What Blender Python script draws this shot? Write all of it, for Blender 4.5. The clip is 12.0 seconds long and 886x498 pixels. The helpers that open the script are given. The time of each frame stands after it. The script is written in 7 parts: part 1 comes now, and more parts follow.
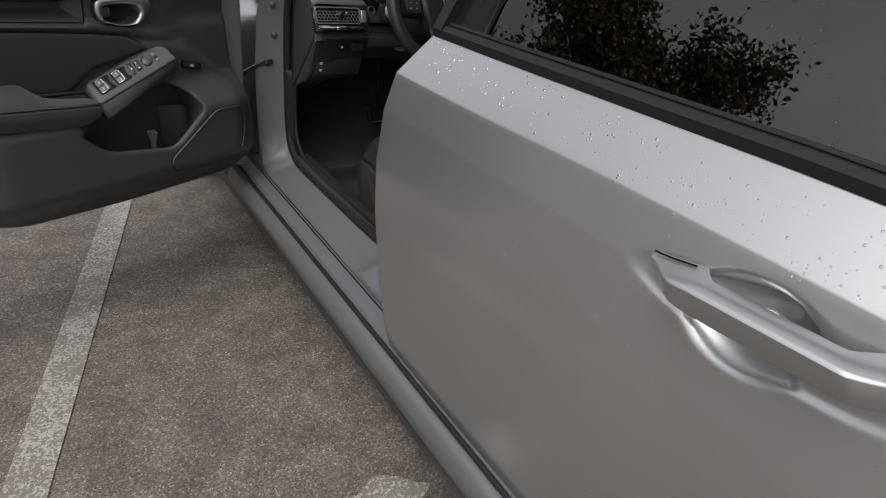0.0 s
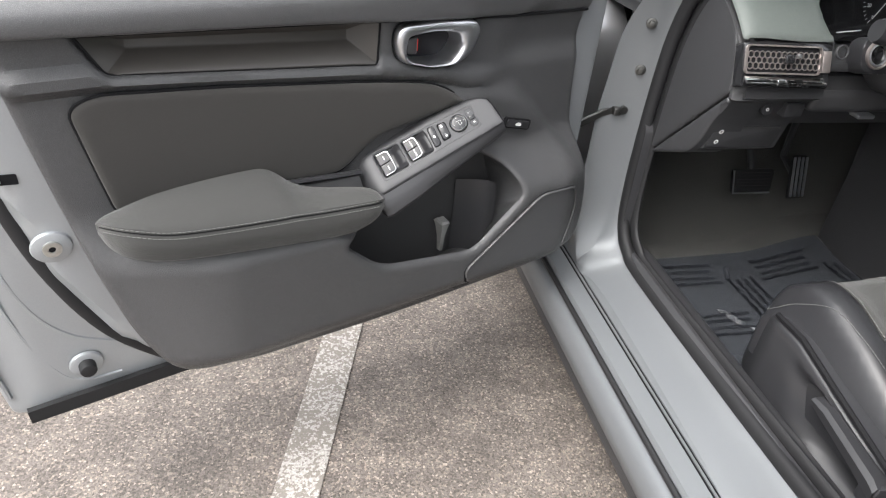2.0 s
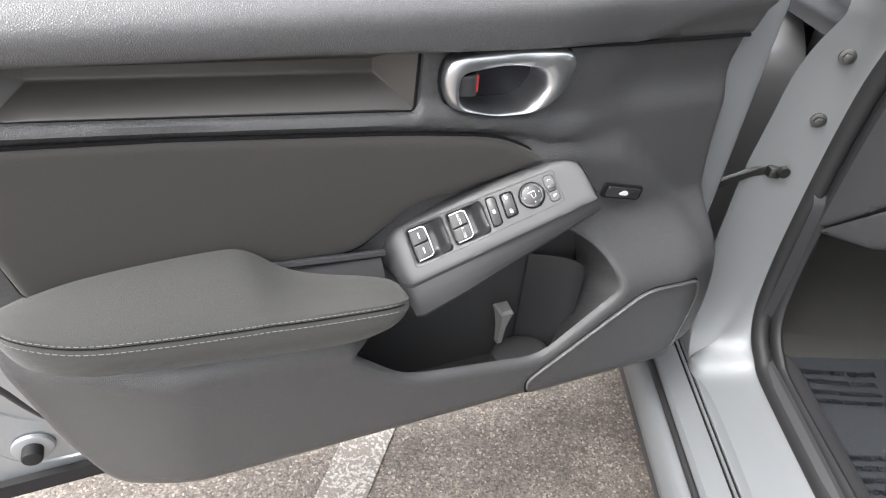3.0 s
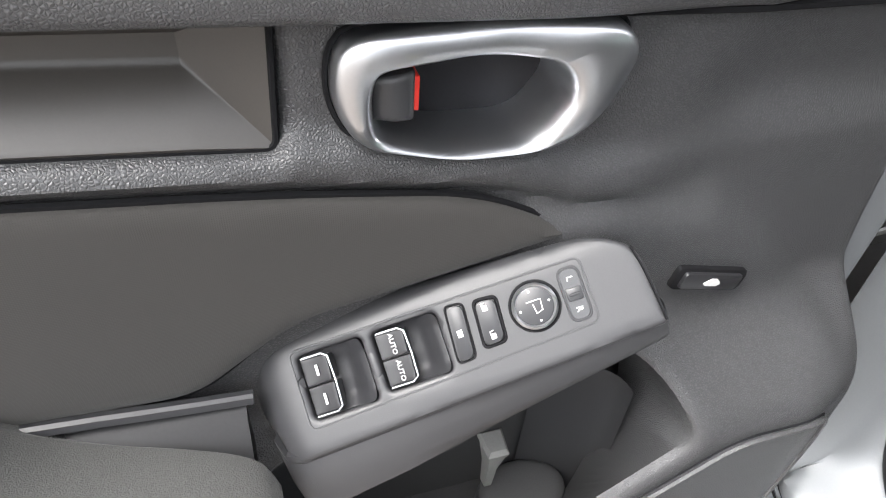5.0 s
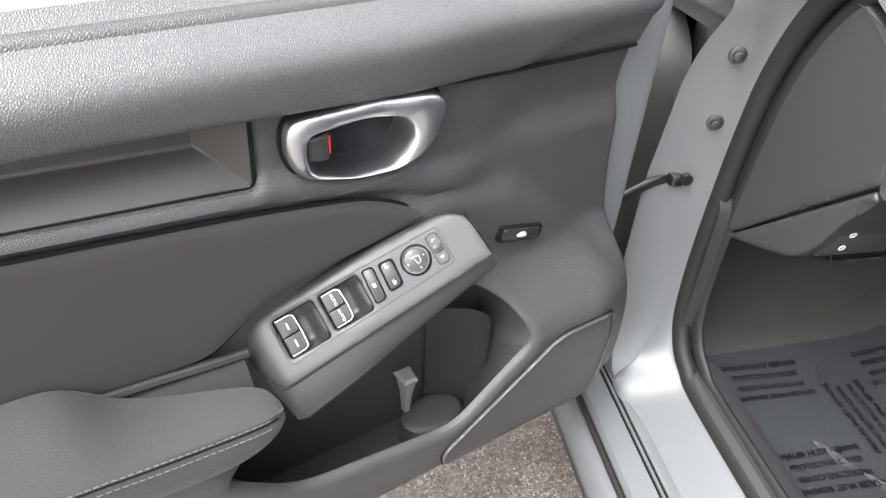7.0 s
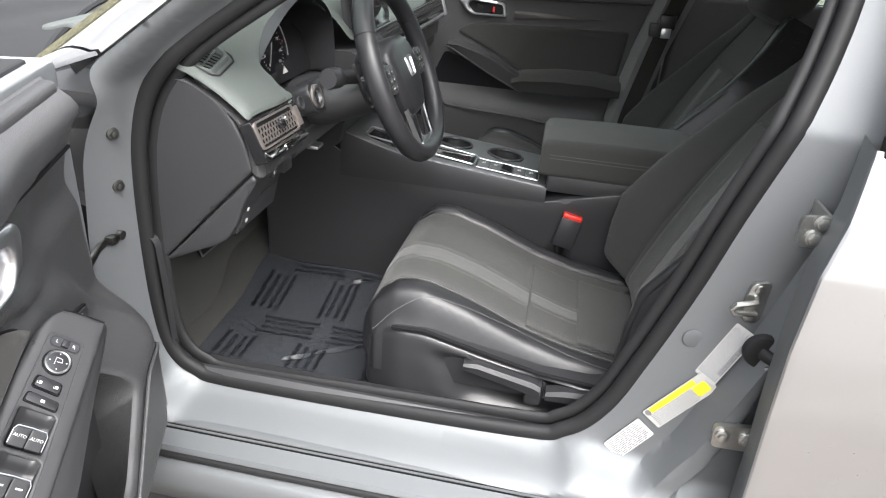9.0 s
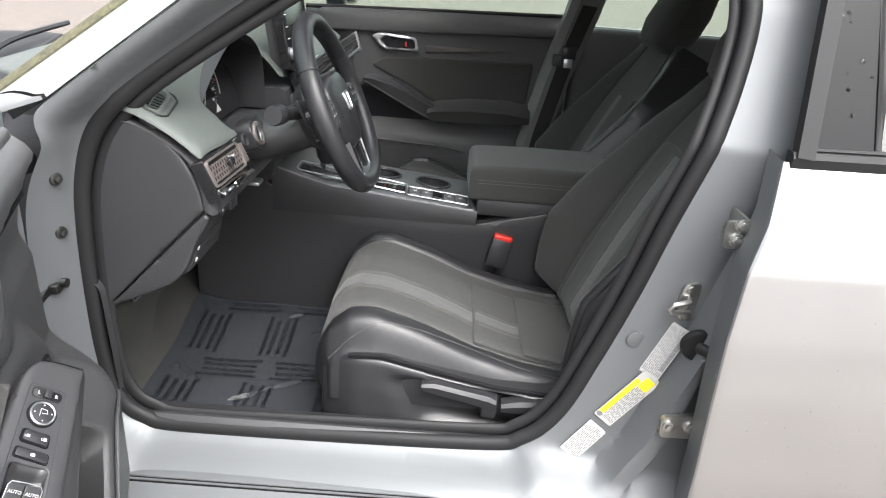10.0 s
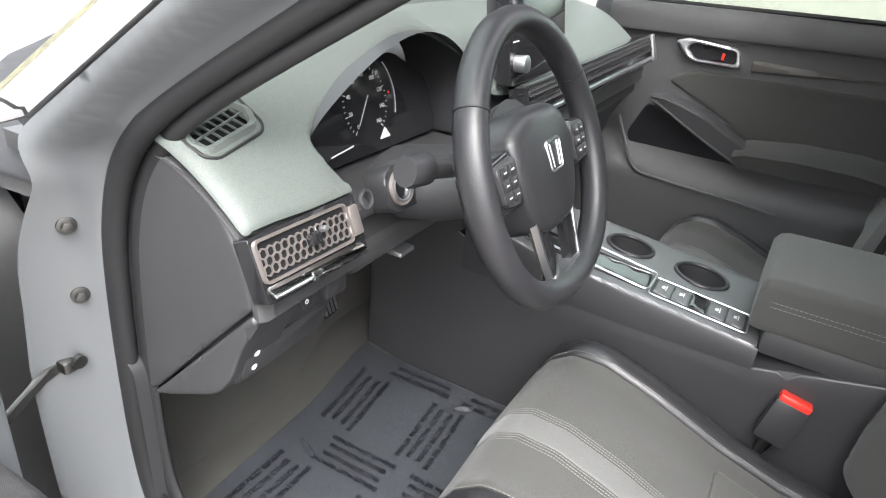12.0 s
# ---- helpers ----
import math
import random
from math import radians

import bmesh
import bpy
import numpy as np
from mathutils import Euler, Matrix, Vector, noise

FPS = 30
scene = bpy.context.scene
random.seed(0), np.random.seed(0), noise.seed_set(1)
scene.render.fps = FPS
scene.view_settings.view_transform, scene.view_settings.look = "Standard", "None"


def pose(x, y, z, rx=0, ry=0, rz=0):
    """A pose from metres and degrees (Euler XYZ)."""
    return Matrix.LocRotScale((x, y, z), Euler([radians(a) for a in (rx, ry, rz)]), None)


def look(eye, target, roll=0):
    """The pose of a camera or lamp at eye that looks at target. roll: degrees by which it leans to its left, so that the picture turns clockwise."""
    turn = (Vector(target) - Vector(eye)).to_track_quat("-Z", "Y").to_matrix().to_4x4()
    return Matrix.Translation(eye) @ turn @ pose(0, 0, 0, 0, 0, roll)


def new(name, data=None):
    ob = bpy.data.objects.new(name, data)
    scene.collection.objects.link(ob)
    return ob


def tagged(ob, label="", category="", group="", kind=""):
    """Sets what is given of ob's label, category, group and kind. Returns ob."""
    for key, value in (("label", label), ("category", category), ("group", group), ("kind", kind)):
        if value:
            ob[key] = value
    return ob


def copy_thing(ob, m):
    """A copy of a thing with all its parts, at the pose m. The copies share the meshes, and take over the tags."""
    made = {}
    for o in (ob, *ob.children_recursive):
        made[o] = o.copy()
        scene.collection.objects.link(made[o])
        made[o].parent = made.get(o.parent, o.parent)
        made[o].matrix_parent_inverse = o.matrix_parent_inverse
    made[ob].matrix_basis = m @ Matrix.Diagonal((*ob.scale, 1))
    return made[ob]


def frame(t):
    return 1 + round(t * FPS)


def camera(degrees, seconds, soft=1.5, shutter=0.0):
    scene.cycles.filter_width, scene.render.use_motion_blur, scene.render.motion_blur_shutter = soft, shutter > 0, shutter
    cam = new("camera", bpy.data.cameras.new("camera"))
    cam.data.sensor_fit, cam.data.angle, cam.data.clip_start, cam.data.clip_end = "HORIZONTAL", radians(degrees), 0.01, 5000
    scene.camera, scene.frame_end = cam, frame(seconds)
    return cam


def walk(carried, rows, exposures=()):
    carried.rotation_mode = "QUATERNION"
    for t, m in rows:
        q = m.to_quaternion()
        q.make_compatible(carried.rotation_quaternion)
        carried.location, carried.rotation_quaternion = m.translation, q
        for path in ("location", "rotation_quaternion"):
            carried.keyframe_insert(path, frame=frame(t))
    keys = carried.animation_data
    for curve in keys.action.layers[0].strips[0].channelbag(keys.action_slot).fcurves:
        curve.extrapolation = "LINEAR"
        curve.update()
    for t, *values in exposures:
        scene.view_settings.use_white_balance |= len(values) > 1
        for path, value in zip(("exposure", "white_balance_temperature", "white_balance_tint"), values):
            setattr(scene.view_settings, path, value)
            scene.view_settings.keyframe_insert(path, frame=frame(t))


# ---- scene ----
cam = camera(68.3, 12.0, soft=1.1)
PATH = [
    (0, (0.144, 0.395, 1.137), (1.14, 1.853, 0.197), 6.4),
    (0.5, (0.069, 0.62, 1.129), (0.959, 2.134, 0.172), 5.8),
    (1, (0.075, 0.84, 1.118), (0.768, 2.423, 0.11), 5.7),
    (1.5, (0.129, 1.079, 1.13), (0.643, 2.697, 0.073), 6.3),
    (2, (0.166, 1.299, 1.104), (0.592, 2.901, -0.014), 5.9),
    (2.5, (0.208, 1.487, 1.089), (0.534, 3.087, -0.066), 6.2),
    (3, (0.292, 1.622, 1.076), (0.377, 3.205, -0.143), 5.5),
    (3.5, (0.371, 1.719, 1.061), (0.271, 3.266, -0.202), 4.4),
    (3.7, (0.382, 1.76, 1.046), (0.273, 3.293, -0.234), 4.3),
    (5.3, (0.366, 1.97, 0.957), (0.331, 3.46, -0.376), 4.7),
    (5.5, (0.367, 1.967, 0.957), (0.325, 3.459, -0.374), 4.3),
    (6, (0.374, 1.928, 0.979), (0.313, 3.426, -0.344), 4.6),
    (6.5, (0.377, 1.806, 1.039), (0.3, 3.356, -0.224), 4.1),
    (7, (0.338, 1.756, 1.076), (0.674, 3.297, -0.153), 3.6),
    (7.5, (0.231, 1.725, 1.084), (1.289, 2.952, -0.089), 4.7),
    (7.6, (0.205, 1.699, 1.091), (1.362, 2.863, -0.052), 4.9),
    (7.7, (0.195, 1.7, 1.089), (1.428, 2.792, -0.045), 5.2),
    (9.3, (-0.099, 1.776, 1.15), (1.712, 1.917, 0.313), 4.2),
    (9.5, (-0.107, 1.798, 1.153), (1.721, 1.877, 0.343), 4.1),
    (10, (-0.116, 1.83, 1.145), (1.72, 1.807, 0.354), 4.8),
    (10.5, (-0.089, 1.831, 1.141), (1.745, 1.787, 0.343), 4.2),
    (11, (0.05, 1.793, 1.129), (1.854, 2.017, 0.296), 4.6),
    (11.5, (0.256, 1.71, 1.141), (1.946, 2.333, 0.271), 5.3),
    (12, (0.455, 1.79, 1.127), (2.047, 2.601, 0.229), 6.1),
]
walk(cam, [(t, look(eye, target, roll)) for t, eye, target, roll in PATH],
     [(0.0, -0.25), (0.5, 0.3), (1.0, 0.75), (1.5, 1.2), (2.0, 1.45), (2.5, 1.65), (3.5, 1.9), (5.5, 2.0), (6.5, 2.05), (7.0, 2.0), (7.5, 1.85), (9.5, 1.7), (10.5, 1.7), (11.0, 2.0), (11.5, 2.3), (12.0, 2.45)])


# ---- light ----
world = bpy.data.worlds.new("overcast_sky")
scene.world = world
world.use_nodes = True
wn, wl = world.node_tree.nodes, world.node_tree.links
sky = wn.new("ShaderNodeTexSky")
sky.sky_type, sky.sun_disc = "NISHITA", False
sky.sun_elevation, sky.sun_rotation = radians(55), radians(240)
sky.air_density, sky.dust_density = 1.0, 4.0
hsv = wn.new("ShaderNodeHueSaturation")
hsv.inputs["Saturation"].default_value = 0.18
cloud = wn.new("ShaderNodeTexNoise")
cloud.inputs["Scale"].default_value, cloud.inputs["Detail"].default_value = 2.2, 5
cramp = wn.new("ShaderNodeMapRange")
cramp.inputs[1].default_value, cramp.inputs[2].default_value = 0.3, 0.7
cramp.inputs[3].default_value, cramp.inputs[4].default_value = 0.7, 1.25
cmix = wn.new("ShaderNodeMix")
cmix.data_type, cmix.blend_type = "RGBA", "MULTIPLY"
cmix.inputs[0].default_value = 1.0
wl.new(sky.outputs[0], hsv.inputs["Color"])
wl.new(cloud.outputs[0], cramp.inputs[0])
wl.new(hsv.outputs[0], cmix.inputs[6])
wl.new(cramp.outputs[0], cmix.inputs[7])
# an overcast sky is about three times as bright overhead as at the horizon
wtc, wsep, wgrad, wover = (wn.new("ShaderNode" + k) for k in ("TexCoord", "SeparateXYZ", "MapRange", "Mix"))
wgrad.inputs[1].default_value, wgrad.inputs[2].default_value = 0.0, 1.0
wgrad.inputs[3].default_value, wgrad.inputs[4].default_value = 0.6, 1.42
wover.data_type, wover.blend_type = "RGBA", "MULTIPLY"
wover.inputs[0].default_value = 1.0
wl.new(wtc.outputs["Generated"], wsep.inputs[0])
wl.new(wsep.outputs[2], wgrad.inputs[0])
wl.new(cmix.outputs[2], wover.inputs[6])
wl.new(wgrad.outputs[0], wover.inputs[7])
wl.new(wover.outputs[2], wn["Background"].inputs[0])
wn["Background"].inputs[1].default_value = 0.235
sun = new("sun", bpy.data.lights.new("sun", "SUN"))
sun.data.energy, sun.data.angle, sun.data.color = 0.5, radians(60), (1.0, 0.97, 0.92)
sun.matrix_world = look((-2.6, -1.5, 4.3), (0, 0, 0))


# ---- materials ----
def material(name, color, rough=0.5, metal=0.0, grain=None, scale=200.0, bump=0.3, vary=0.12, coat=0.0, spec=0.5, sheen=0.0,
             second=None, patch=6.0, depth=0.001):
    """Surface with two scales of variation. grain: noise, leather, weave, flake or None."""
    m = bpy.data.materials.new(name)
    m.use_nodes = True
    n, l = m.node_tree.nodes, m.node_tree.links
    b = n["Principled BSDF"]
    b.inputs["Metallic"].default_value = metal
    b.inputs["Roughness"].default_value = rough
    b.inputs["Coat Weight"].default_value = coat
    b.inputs["Coat Roughness"].default_value = 0.06
    b.inputs["Specular IOR Level"].default_value = spec
    b.inputs["Sheen Weight"].default_value = sheen
    tc = n.new("ShaderNodeTexCoord")
    big = n.new("ShaderNodeTexNoise")
    big.inputs["Scale"].default_value, big.inputs["Detail"].default_value = patch, 6
    l.new(tc.outputs["Object"], big.inputs["Vector"])
    mix = n.new("ShaderNodeMix")
    mix.data_type = "RGBA"
    mix.inputs[6].default_value = (*[c * (1 - vary) for c in color], 1)
    mix.inputs[7].default_value = (*(second or [min(1, c * (1 + vary)) for c in color]), 1)
    l.new(big.outputs[0], mix.inputs[0])
    l.new(mix.outputs[2], b.inputs["Base Color"])
    rr = n.new("ShaderNodeMapRange")
    rr.inputs[3].default_value, rr.inputs[4].default_value = rough * 0.85, min(1, rough * 1.15)
    l.new(big.outputs[0], rr.inputs[0])
    l.new(rr.outputs[0], b.inputs["Roughness"])
    if grain:
        if grain == "leather":
            t = n.new("ShaderNodeTexVoronoi")
            t.feature = "DISTANCE_TO_EDGE"
            warp = n.new("ShaderNodeTexNoise")
            warp.inputs["Scale"].default_value = scale * 0.7
            add = n.new("ShaderNodeVectorMath")
            add.operation = "MULTIPLY_ADD"
            add.inputs[1].default_value = (0.25 / scale,) * 3
            l.new(tc.outputs["Object"], warp.inputs["Vector"])
            l.new(warp.outputs["Color"], add.inputs[0])
            l.new(tc.outputs["Object"], add.inputs[2])
            l.new(add.outputs[0], t.inputs["Vector"])
            out = t.outputs["Distance"]
            t.inputs["Scale"].default_value = scale
        elif grain == "weave":
            t = n.new("ShaderNodeTexWave")
            t.inputs["Scale"].default_value = scale
            t.inputs["Distortion"].default_value = 0.6
            t2 = n.new("ShaderNodeTexWave")
            t2.bands_direction = "Z"
            t2.inputs["Scale"].default_value = scale
            for w in (t, t2):
                l.new(tc.outputs["Object"], w.inputs["Vector"])
            mul = n.new("ShaderNodeMath")
            mul.operation = "MULTIPLY"
            l.new(t.outputs[1], mul.inputs[0])
            l.new(t2.outputs[1], mul.inputs[1])
            out = mul.outputs[0]
        else:
            t = n.new("ShaderNodeTexNoise")
            t.inputs["Scale"].default_value, t.inputs["Detail"].default_value = scale, 3
            l.new(tc.outputs["Object"], t.inputs["Vector"])
            out = t.outputs[0]
        # shade in the hollows of the grain is put into the base colour
        gr = n.new("ShaderNodeMapRange")
        gr.inputs[1].default_value, gr.inputs[2].default_value = (0.0, 0.35) if grain == "leather" else (0.3, 0.7) if grain != "weave" else (0.0, 0.6)
        gr.inputs[3].default_value, gr.inputs[4].default_value = 1 - 0.42 * min(1, bump), 1 + 0.22 * min(1, bump)
        l.new(out, gr.inputs[0])
        gm_ = n.new("ShaderNodeVectorMath")
        gm_.operation = "SCALE"
        l.new(mix.outputs[2], gm_.inputs[0])
        l.new(gr.outputs[0], gm_.inputs["Scale"])
        l.new(gm_.outputs[0], b.inputs["Base Color"])
        bp = n.new("ShaderNodeBump")
        bp.inputs["Strength"].default_value, bp.inputs["Distance"].default_value = bump, depth
        l.new(out, bp.inputs["Height"])
        l.new(bp.outputs[0], b.inputs["Normal"])
    return m


def asphalt_material():
    m = material("asphalt", (0.158, 0.142, 0.130), 0.8, grain="noise", scale=260, bump=0.8, patch=1.3, vary=0.22, depth=0.003)
    n, l = m.node_tree.nodes, m.node_tree.links
    b = n["Principled BSDF"]
    tc = next(x for x in n if x.bl_idname == "ShaderNodeTexCoord")
    base = b.inputs["Base Color"].links[0].from_socket
    v = n.new("ShaderNodeTexVoronoi")
    v.inputs["Scale"].default_value = 240
    l.new(tc.outputs["Object"], v.inputs["Vector"])
    ramp = n.new("ShaderNodeValToRGB")
    ramp.color_ramp.elements[0].color, ramp.color_ramp.elements[1].color = (0.40, 0.37, 0.345, 1), (2.1, 1.98, 1.86, 1)
    for at, tone in ((0.35, (0.72, 0.69, 0.66, 1)), (0.75, (0.98, 0.93, 0.88, 1)), (0.90, (1.35, 1.22, 1.12, 1))):
        ramp.color_ramp.elements.new(at).color = tone
    # old wear: blotches a hand wide, darker where the bitumen still shows
    blot = n.new("ShaderNodeTexNoise")
    blot.inputs["Scale"].default_value, blot.inputs["Detail"].default_value, blot.inputs["Roughness"].default_value = 9.0, 5, 0.65
    l.new(tc.outputs["Object"], blot.inputs["Vector"])
    wear = n.new("ShaderNodeMapRange")
    wear.inputs[1].default_value, wear.inputs[2].default_value = 0.36, 0.66
    wear.inputs[3].default_value, wear.inputs[4].default_value = 0.72, 1.2
    l.new(blot.outputs[0], wear.inputs[0])
    sep = n.new("ShaderNodeSeparateColor")
    l.new(v.outputs["Color"], sep.inputs[0])
    l.new(sep.outputs[0], ramp.inputs[0])
    mul = n.new("ShaderNodeMix")
    mul.data_type, mul.blend_type = "RGBA", "MULTIPLY"
    mul.inputs[0].default_value = 0.9
    l.new(base, mul.inputs[6])
    l.new(ramp.outputs[0], mul.inputs[7])
    worn = n.new("ShaderNodeVectorMath")
    worn.operation = "SCALE"
    l.new(mul.outputs[2], worn.inputs[0])
    l.new(wear.outputs[0], worn.inputs["Scale"])
    l.new(worn.outputs[0], b.inputs["Base Color"])
    return m


def line_material():
    m = material("line_paint", (0.35, 0.33, 0.305), 0.8, grain="noise", scale=220, bump=0.8, patch=12, depth=0.003)
    n, l = m.node_tree.nodes, m.node_tree.links
    b = n["Principled BSDF"]
    tc = next(x for x in n if x.bl_idname == "ShaderNodeTexCoord")
    base = b.inputs["Base Color"].links[0].from_socket
    t = n.new("ShaderNodeTexNoise")
    t.inputs["Scale"].default_value, t.inputs["Detail"].default_value = 150, 4
    l.new(tc.outputs["Object"], t.inputs["Vector"])
    t2 = n.new("ShaderNodeTexNoise")
    t2.inputs["Scale"].default_value = 9
    l.new(tc.outputs["Object"], t2.inputs["Vector"])
    add = n.new("ShaderNodeMath")
    add.operation = "MULTIPLY_ADD"
    add.inputs[1].default_value = 0.35
    l.new(t2.outputs[0], add.inputs[0])
    l.new(t.outputs[0], add.inputs[2])
    r = n.new("ShaderNodeMapRange")
    r.inputs[1].default_value, r.inputs[2].default_value = 0.655, 0.735
    l.new(add.outputs[0], r.inputs[0])
    mx = n.new("ShaderNodeMix")
    mx.data_type = "RGBA"
    mx.inputs[6].default_value = (0.165, 0.146, 0.13, 1)
    l.new(r.outputs[0], mx.inputs[0])
    l.new(base, mx.inputs[7])
    l.new(mx.outputs[2], b.inputs["Base Color"])
    return m


def glass_material(name, tint, clear, rough=0.0, mirror=1.6):
    """Thin pane: a clear tinted sheet with a mirror film on top."""
    m = bpy.data.materials.new(name)
    m.use_nodes = True
    n, l = m.node_tree.nodes, m.node_tree.links
    n.remove(n["Principled BSDF"])
    tr, gl, mx, fr = (n.new("ShaderNode" + k) for k in ("BsdfTransparent", "BsdfGlossy", "MixShader", "Fresnel"))
    tr.inputs[0].default_value = (*[c * clear for c in tint], 1)
    gl.inputs["Roughness"].default_value = rough
    fr.inputs[0].default_value = mirror
    l.new(fr.outputs[0], mx.inputs[0])
    l.new(tr.outputs[0], mx.inputs[1])
    l.new(gl.outputs[0], mx.inputs[2])
    l.new(mx.outputs[0], n["Material Output"].inputs[0])
    return m


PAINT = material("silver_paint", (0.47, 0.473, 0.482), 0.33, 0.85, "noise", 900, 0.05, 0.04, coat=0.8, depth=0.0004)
# the same silver paint, darkened to carry the shade on jambs and sill
PAINT_SHADED = material("shaded_silver_paint", (0.135, 0.142, 0.148), 0.5, 0.35, "noise", 700, 0.08, 0.05, coat=0.06, depth=0.0005)
# the same paint once more, darkened less, for the open door's inner shell
PAINT_HALF_SHADED = material("half_shaded_silver_paint", (0.33, 0.345, 0.358), 0.42, 0.6, "noise", 700, 0.08, 0.05, coat=0.2, depth=0.0005)
SOFT = material("soft_grained_plastic", (0.058, 0.058, 0.060), 0.35, 0, "leather", 560, 0.75, 0.12, depth=0.0010)
UPPER = material("upper_pad_skin", (0.088, 0.088, 0.091), 0.35, 0, "leather", 560, 0.7, 0.10, depth=0.0010)
CUP = material("handle_cup_plastic", (0.010, 0.010, 0.012), 0.4, 0, "noise", 600, 0.2, 0.1, spec=0.25, depth=0.0004)
PLASTIC = material("dark_plastic", (0.031, 0.031, 0.033), 0.42, 0, "noise", 1400, 0.18, 0.10, depth=0.0004)
SMOOTH = material("satin_plastic", (0.024, 0.024, 0.026), 0.30, 0, "noise", 900, 0.08, 0.1, spec=0.4, depth=0.0003)
INLAY = material("grey_brown_inlay", (0.047, 0.043, 0.039), 0.36, 0, "noise", 800, 0.1, 0.08, depth=0.0003)
FABRIC = material("woven_fabric", (0.022, 0.0203, 0.0185), 0.9, 0, "weave", 300, 0.16, 0.15, sheen=0.10, depth=0.0008)
SEATCLOTH = material("seat_cloth", (0.035, 0.035, 0.033), 0.92, 0, "noise", 1100, 0.8, 0.15, sheen=0.12, depth=0.0008)
DASHTOP = material("dash_skin", (0.090, 0.101, 0.095), 0.52, 0, "leather", 520, 0.5, 0.1, spec=0.3, depth=0.0009)
BOLT = material("dark_steel", (0.13, 0.13, 0.125), 0.4, 1.0, "noise", 300, 0.2, 0.2, depth=0.0005)
LEATHER = material("black_leatherette", (0.021, 0.021, 0.023), 0.30, 0, "leather", 650, 0.35, 0.15, spec=0.38, depth=0.0006)
STRIPE = material("grey_stripe_fabric", (0.068, 0.068, 0.067), 0.75, 0, "noise", 1300, 0.6, 0.2, sheen=0.2, depth=0.0007)
RUBBER = material("black_rubber", (0.014, 0.014, 0.015), 0.55, 0, "noise", 500, 0.2, 0.2, spec=0.25, depth=0.0005)
POSTBLACK = material("satin_pillar_black", (0.010, 0.010, 0.011), 0.22, 0, "noise", 900, 0.05, 0.1, spec=0.12, depth=0.0003)
GLOSS = material("gloss_black", (0.012, 0.012, 0.013), 0.08, 0, None, coat=0.6, vary=0.05)
CHROME = material("satin_chrome", (0.60, 0.61, 0.63), 0.33, 1.0, "noise", 600, 0.04, 0.05, depth=0.0003)
STEEL = material("bare_steel", (0.50, 0.50, 0.48), 0.35, 1.0, "noise", 300, 0.2, 0.2, depth=0.0005)
CARPET = material("dark_carpet", (0.054, 0.053, 0.047), 1.0, 0, "noise", 700, 1.0, 0.35, sheen=0.1, patch=14, depth=0.004)
THREAD = material("pale_thread", (0.13, 0.13, 0.126), 0.7, 0, None, vary=0.15)
WHITE = material("white_print", (0.58, 0.58, 0.57), 0.5, 0, None, vary=0.03)
PAPER = material("label_paper", (0.42, 0.42, 0.41), 0.45, 0, "noise", 400, 0.05, 0.05, depth=0.0003)
INK = material("label_ink", (0.14, 0.14, 0.15), 0.6, 0, None)
YELLOW = material("label_yellow", (0.78, 0.58, 0.02), 0.5, 0, None, vary=0.05)
RED = material("red_plastic", (0.62, 0.03, 0.02), 0.35, 0, "noise", 300, 0.05, 0.08, depth=0.0003)
HOLE = material("dark_recess", (0.008, 0.008, 0.009), 0.8, 0, None, spec=0.12)
POLISH = material("polished_trim", (0.72, 0.73, 0.73), 0.12, 1.0, None, vary=0.03)
POCKETPL = material("pocket_plastic", (0.040, 0.040, 0.041), 0.55, 0, "noise", 700, 0.3, 0.2, depth=0.0006)
PALERIB = material("pale_rib_plastic", (0.16, 0.16, 0.155), 0.5, 0, "noise", 700, 0.2, 0.1, depth=0.0004)
ASPHALT = asphalt_material()
LINE = line_material()
GLASS = glass_material("tinted_glass", (0.30, 0.31, 0.31), 0.35, 0.0, 1.9)
CLEAR = glass_material("clear_glass", (0.90, 0.99, 0.93), 0.9)
LEAF = material("leaf_green", (0.21, 0.165, 0.105), 0.6, 0, None, vary=0.4, patch=3)
BARK = material("tree_bark", (0.10, 0.075, 0.055), 0.9, 0, "noise", 30, 0.8, 0.3, depth=0.02)


# ---- building helpers ----
def thing(name, label, category, group="", m=None, kind=""):
    ob = new(name)
    ob.empty_display_size = 0.05
    if m is not None:
        ob.matrix_world = m
    return tagged(ob, label, category, group, kind)


def part(name, bm, mat, parent, label="", smooth=True, kind=""):
    """Links a bmesh as one mesh object under a thing or a part, in the parent's axes."""
    me = bpy.data.meshes.new(name)
    bmesh.ops.recalc_face_normals(bm, faces=bm.faces)
    if smooth:
        for f in bm.faces:
            f.smooth = True
        for e in bm.edges:
            if len(e.link_faces) == 2 and e.calc_face_angle(0) > 0.65:
                e.smooth = False
    bm.to_mesh(me)
    bm.free()
    me.materials.append(mat)
    ob = new(name, me)
    ob.parent = parent
    return tagged(ob, label, kind=kind)


def solo(name, bm, mat, label, category, group="", kind="", smooth=True):
    ob = part(name, bm, mat, None, label, smooth, kind)
    return tagged(ob, label, category, group, kind)


def fillet(pts, r=0.01, seg=5):
    """Closed polygon with rounded corners; a point may carry its own radius."""
    out, k = [], len(pts)
    for i, p in enumerate(pts):
        a, c, q = Vector(pts[i - 1][:2]), Vector(p[:2]), Vector(pts[(i + 1) % k][:2])
        rr = p[2] if len(p) > 2 else r
        d1, d2 = (a - c), (q - c)
        cut = min(rr, d1.length * 0.45, d2.length * 0.45)
        s, e = c + d1.normalized() * cut, c + d2.normalized() * cut
        for j in range(seg + 1):
            t = j / seg
            out.append(tuple(s * (1 - t) ** 2 + c * 2 * t * (1 - t) + e * t * t))
    return out


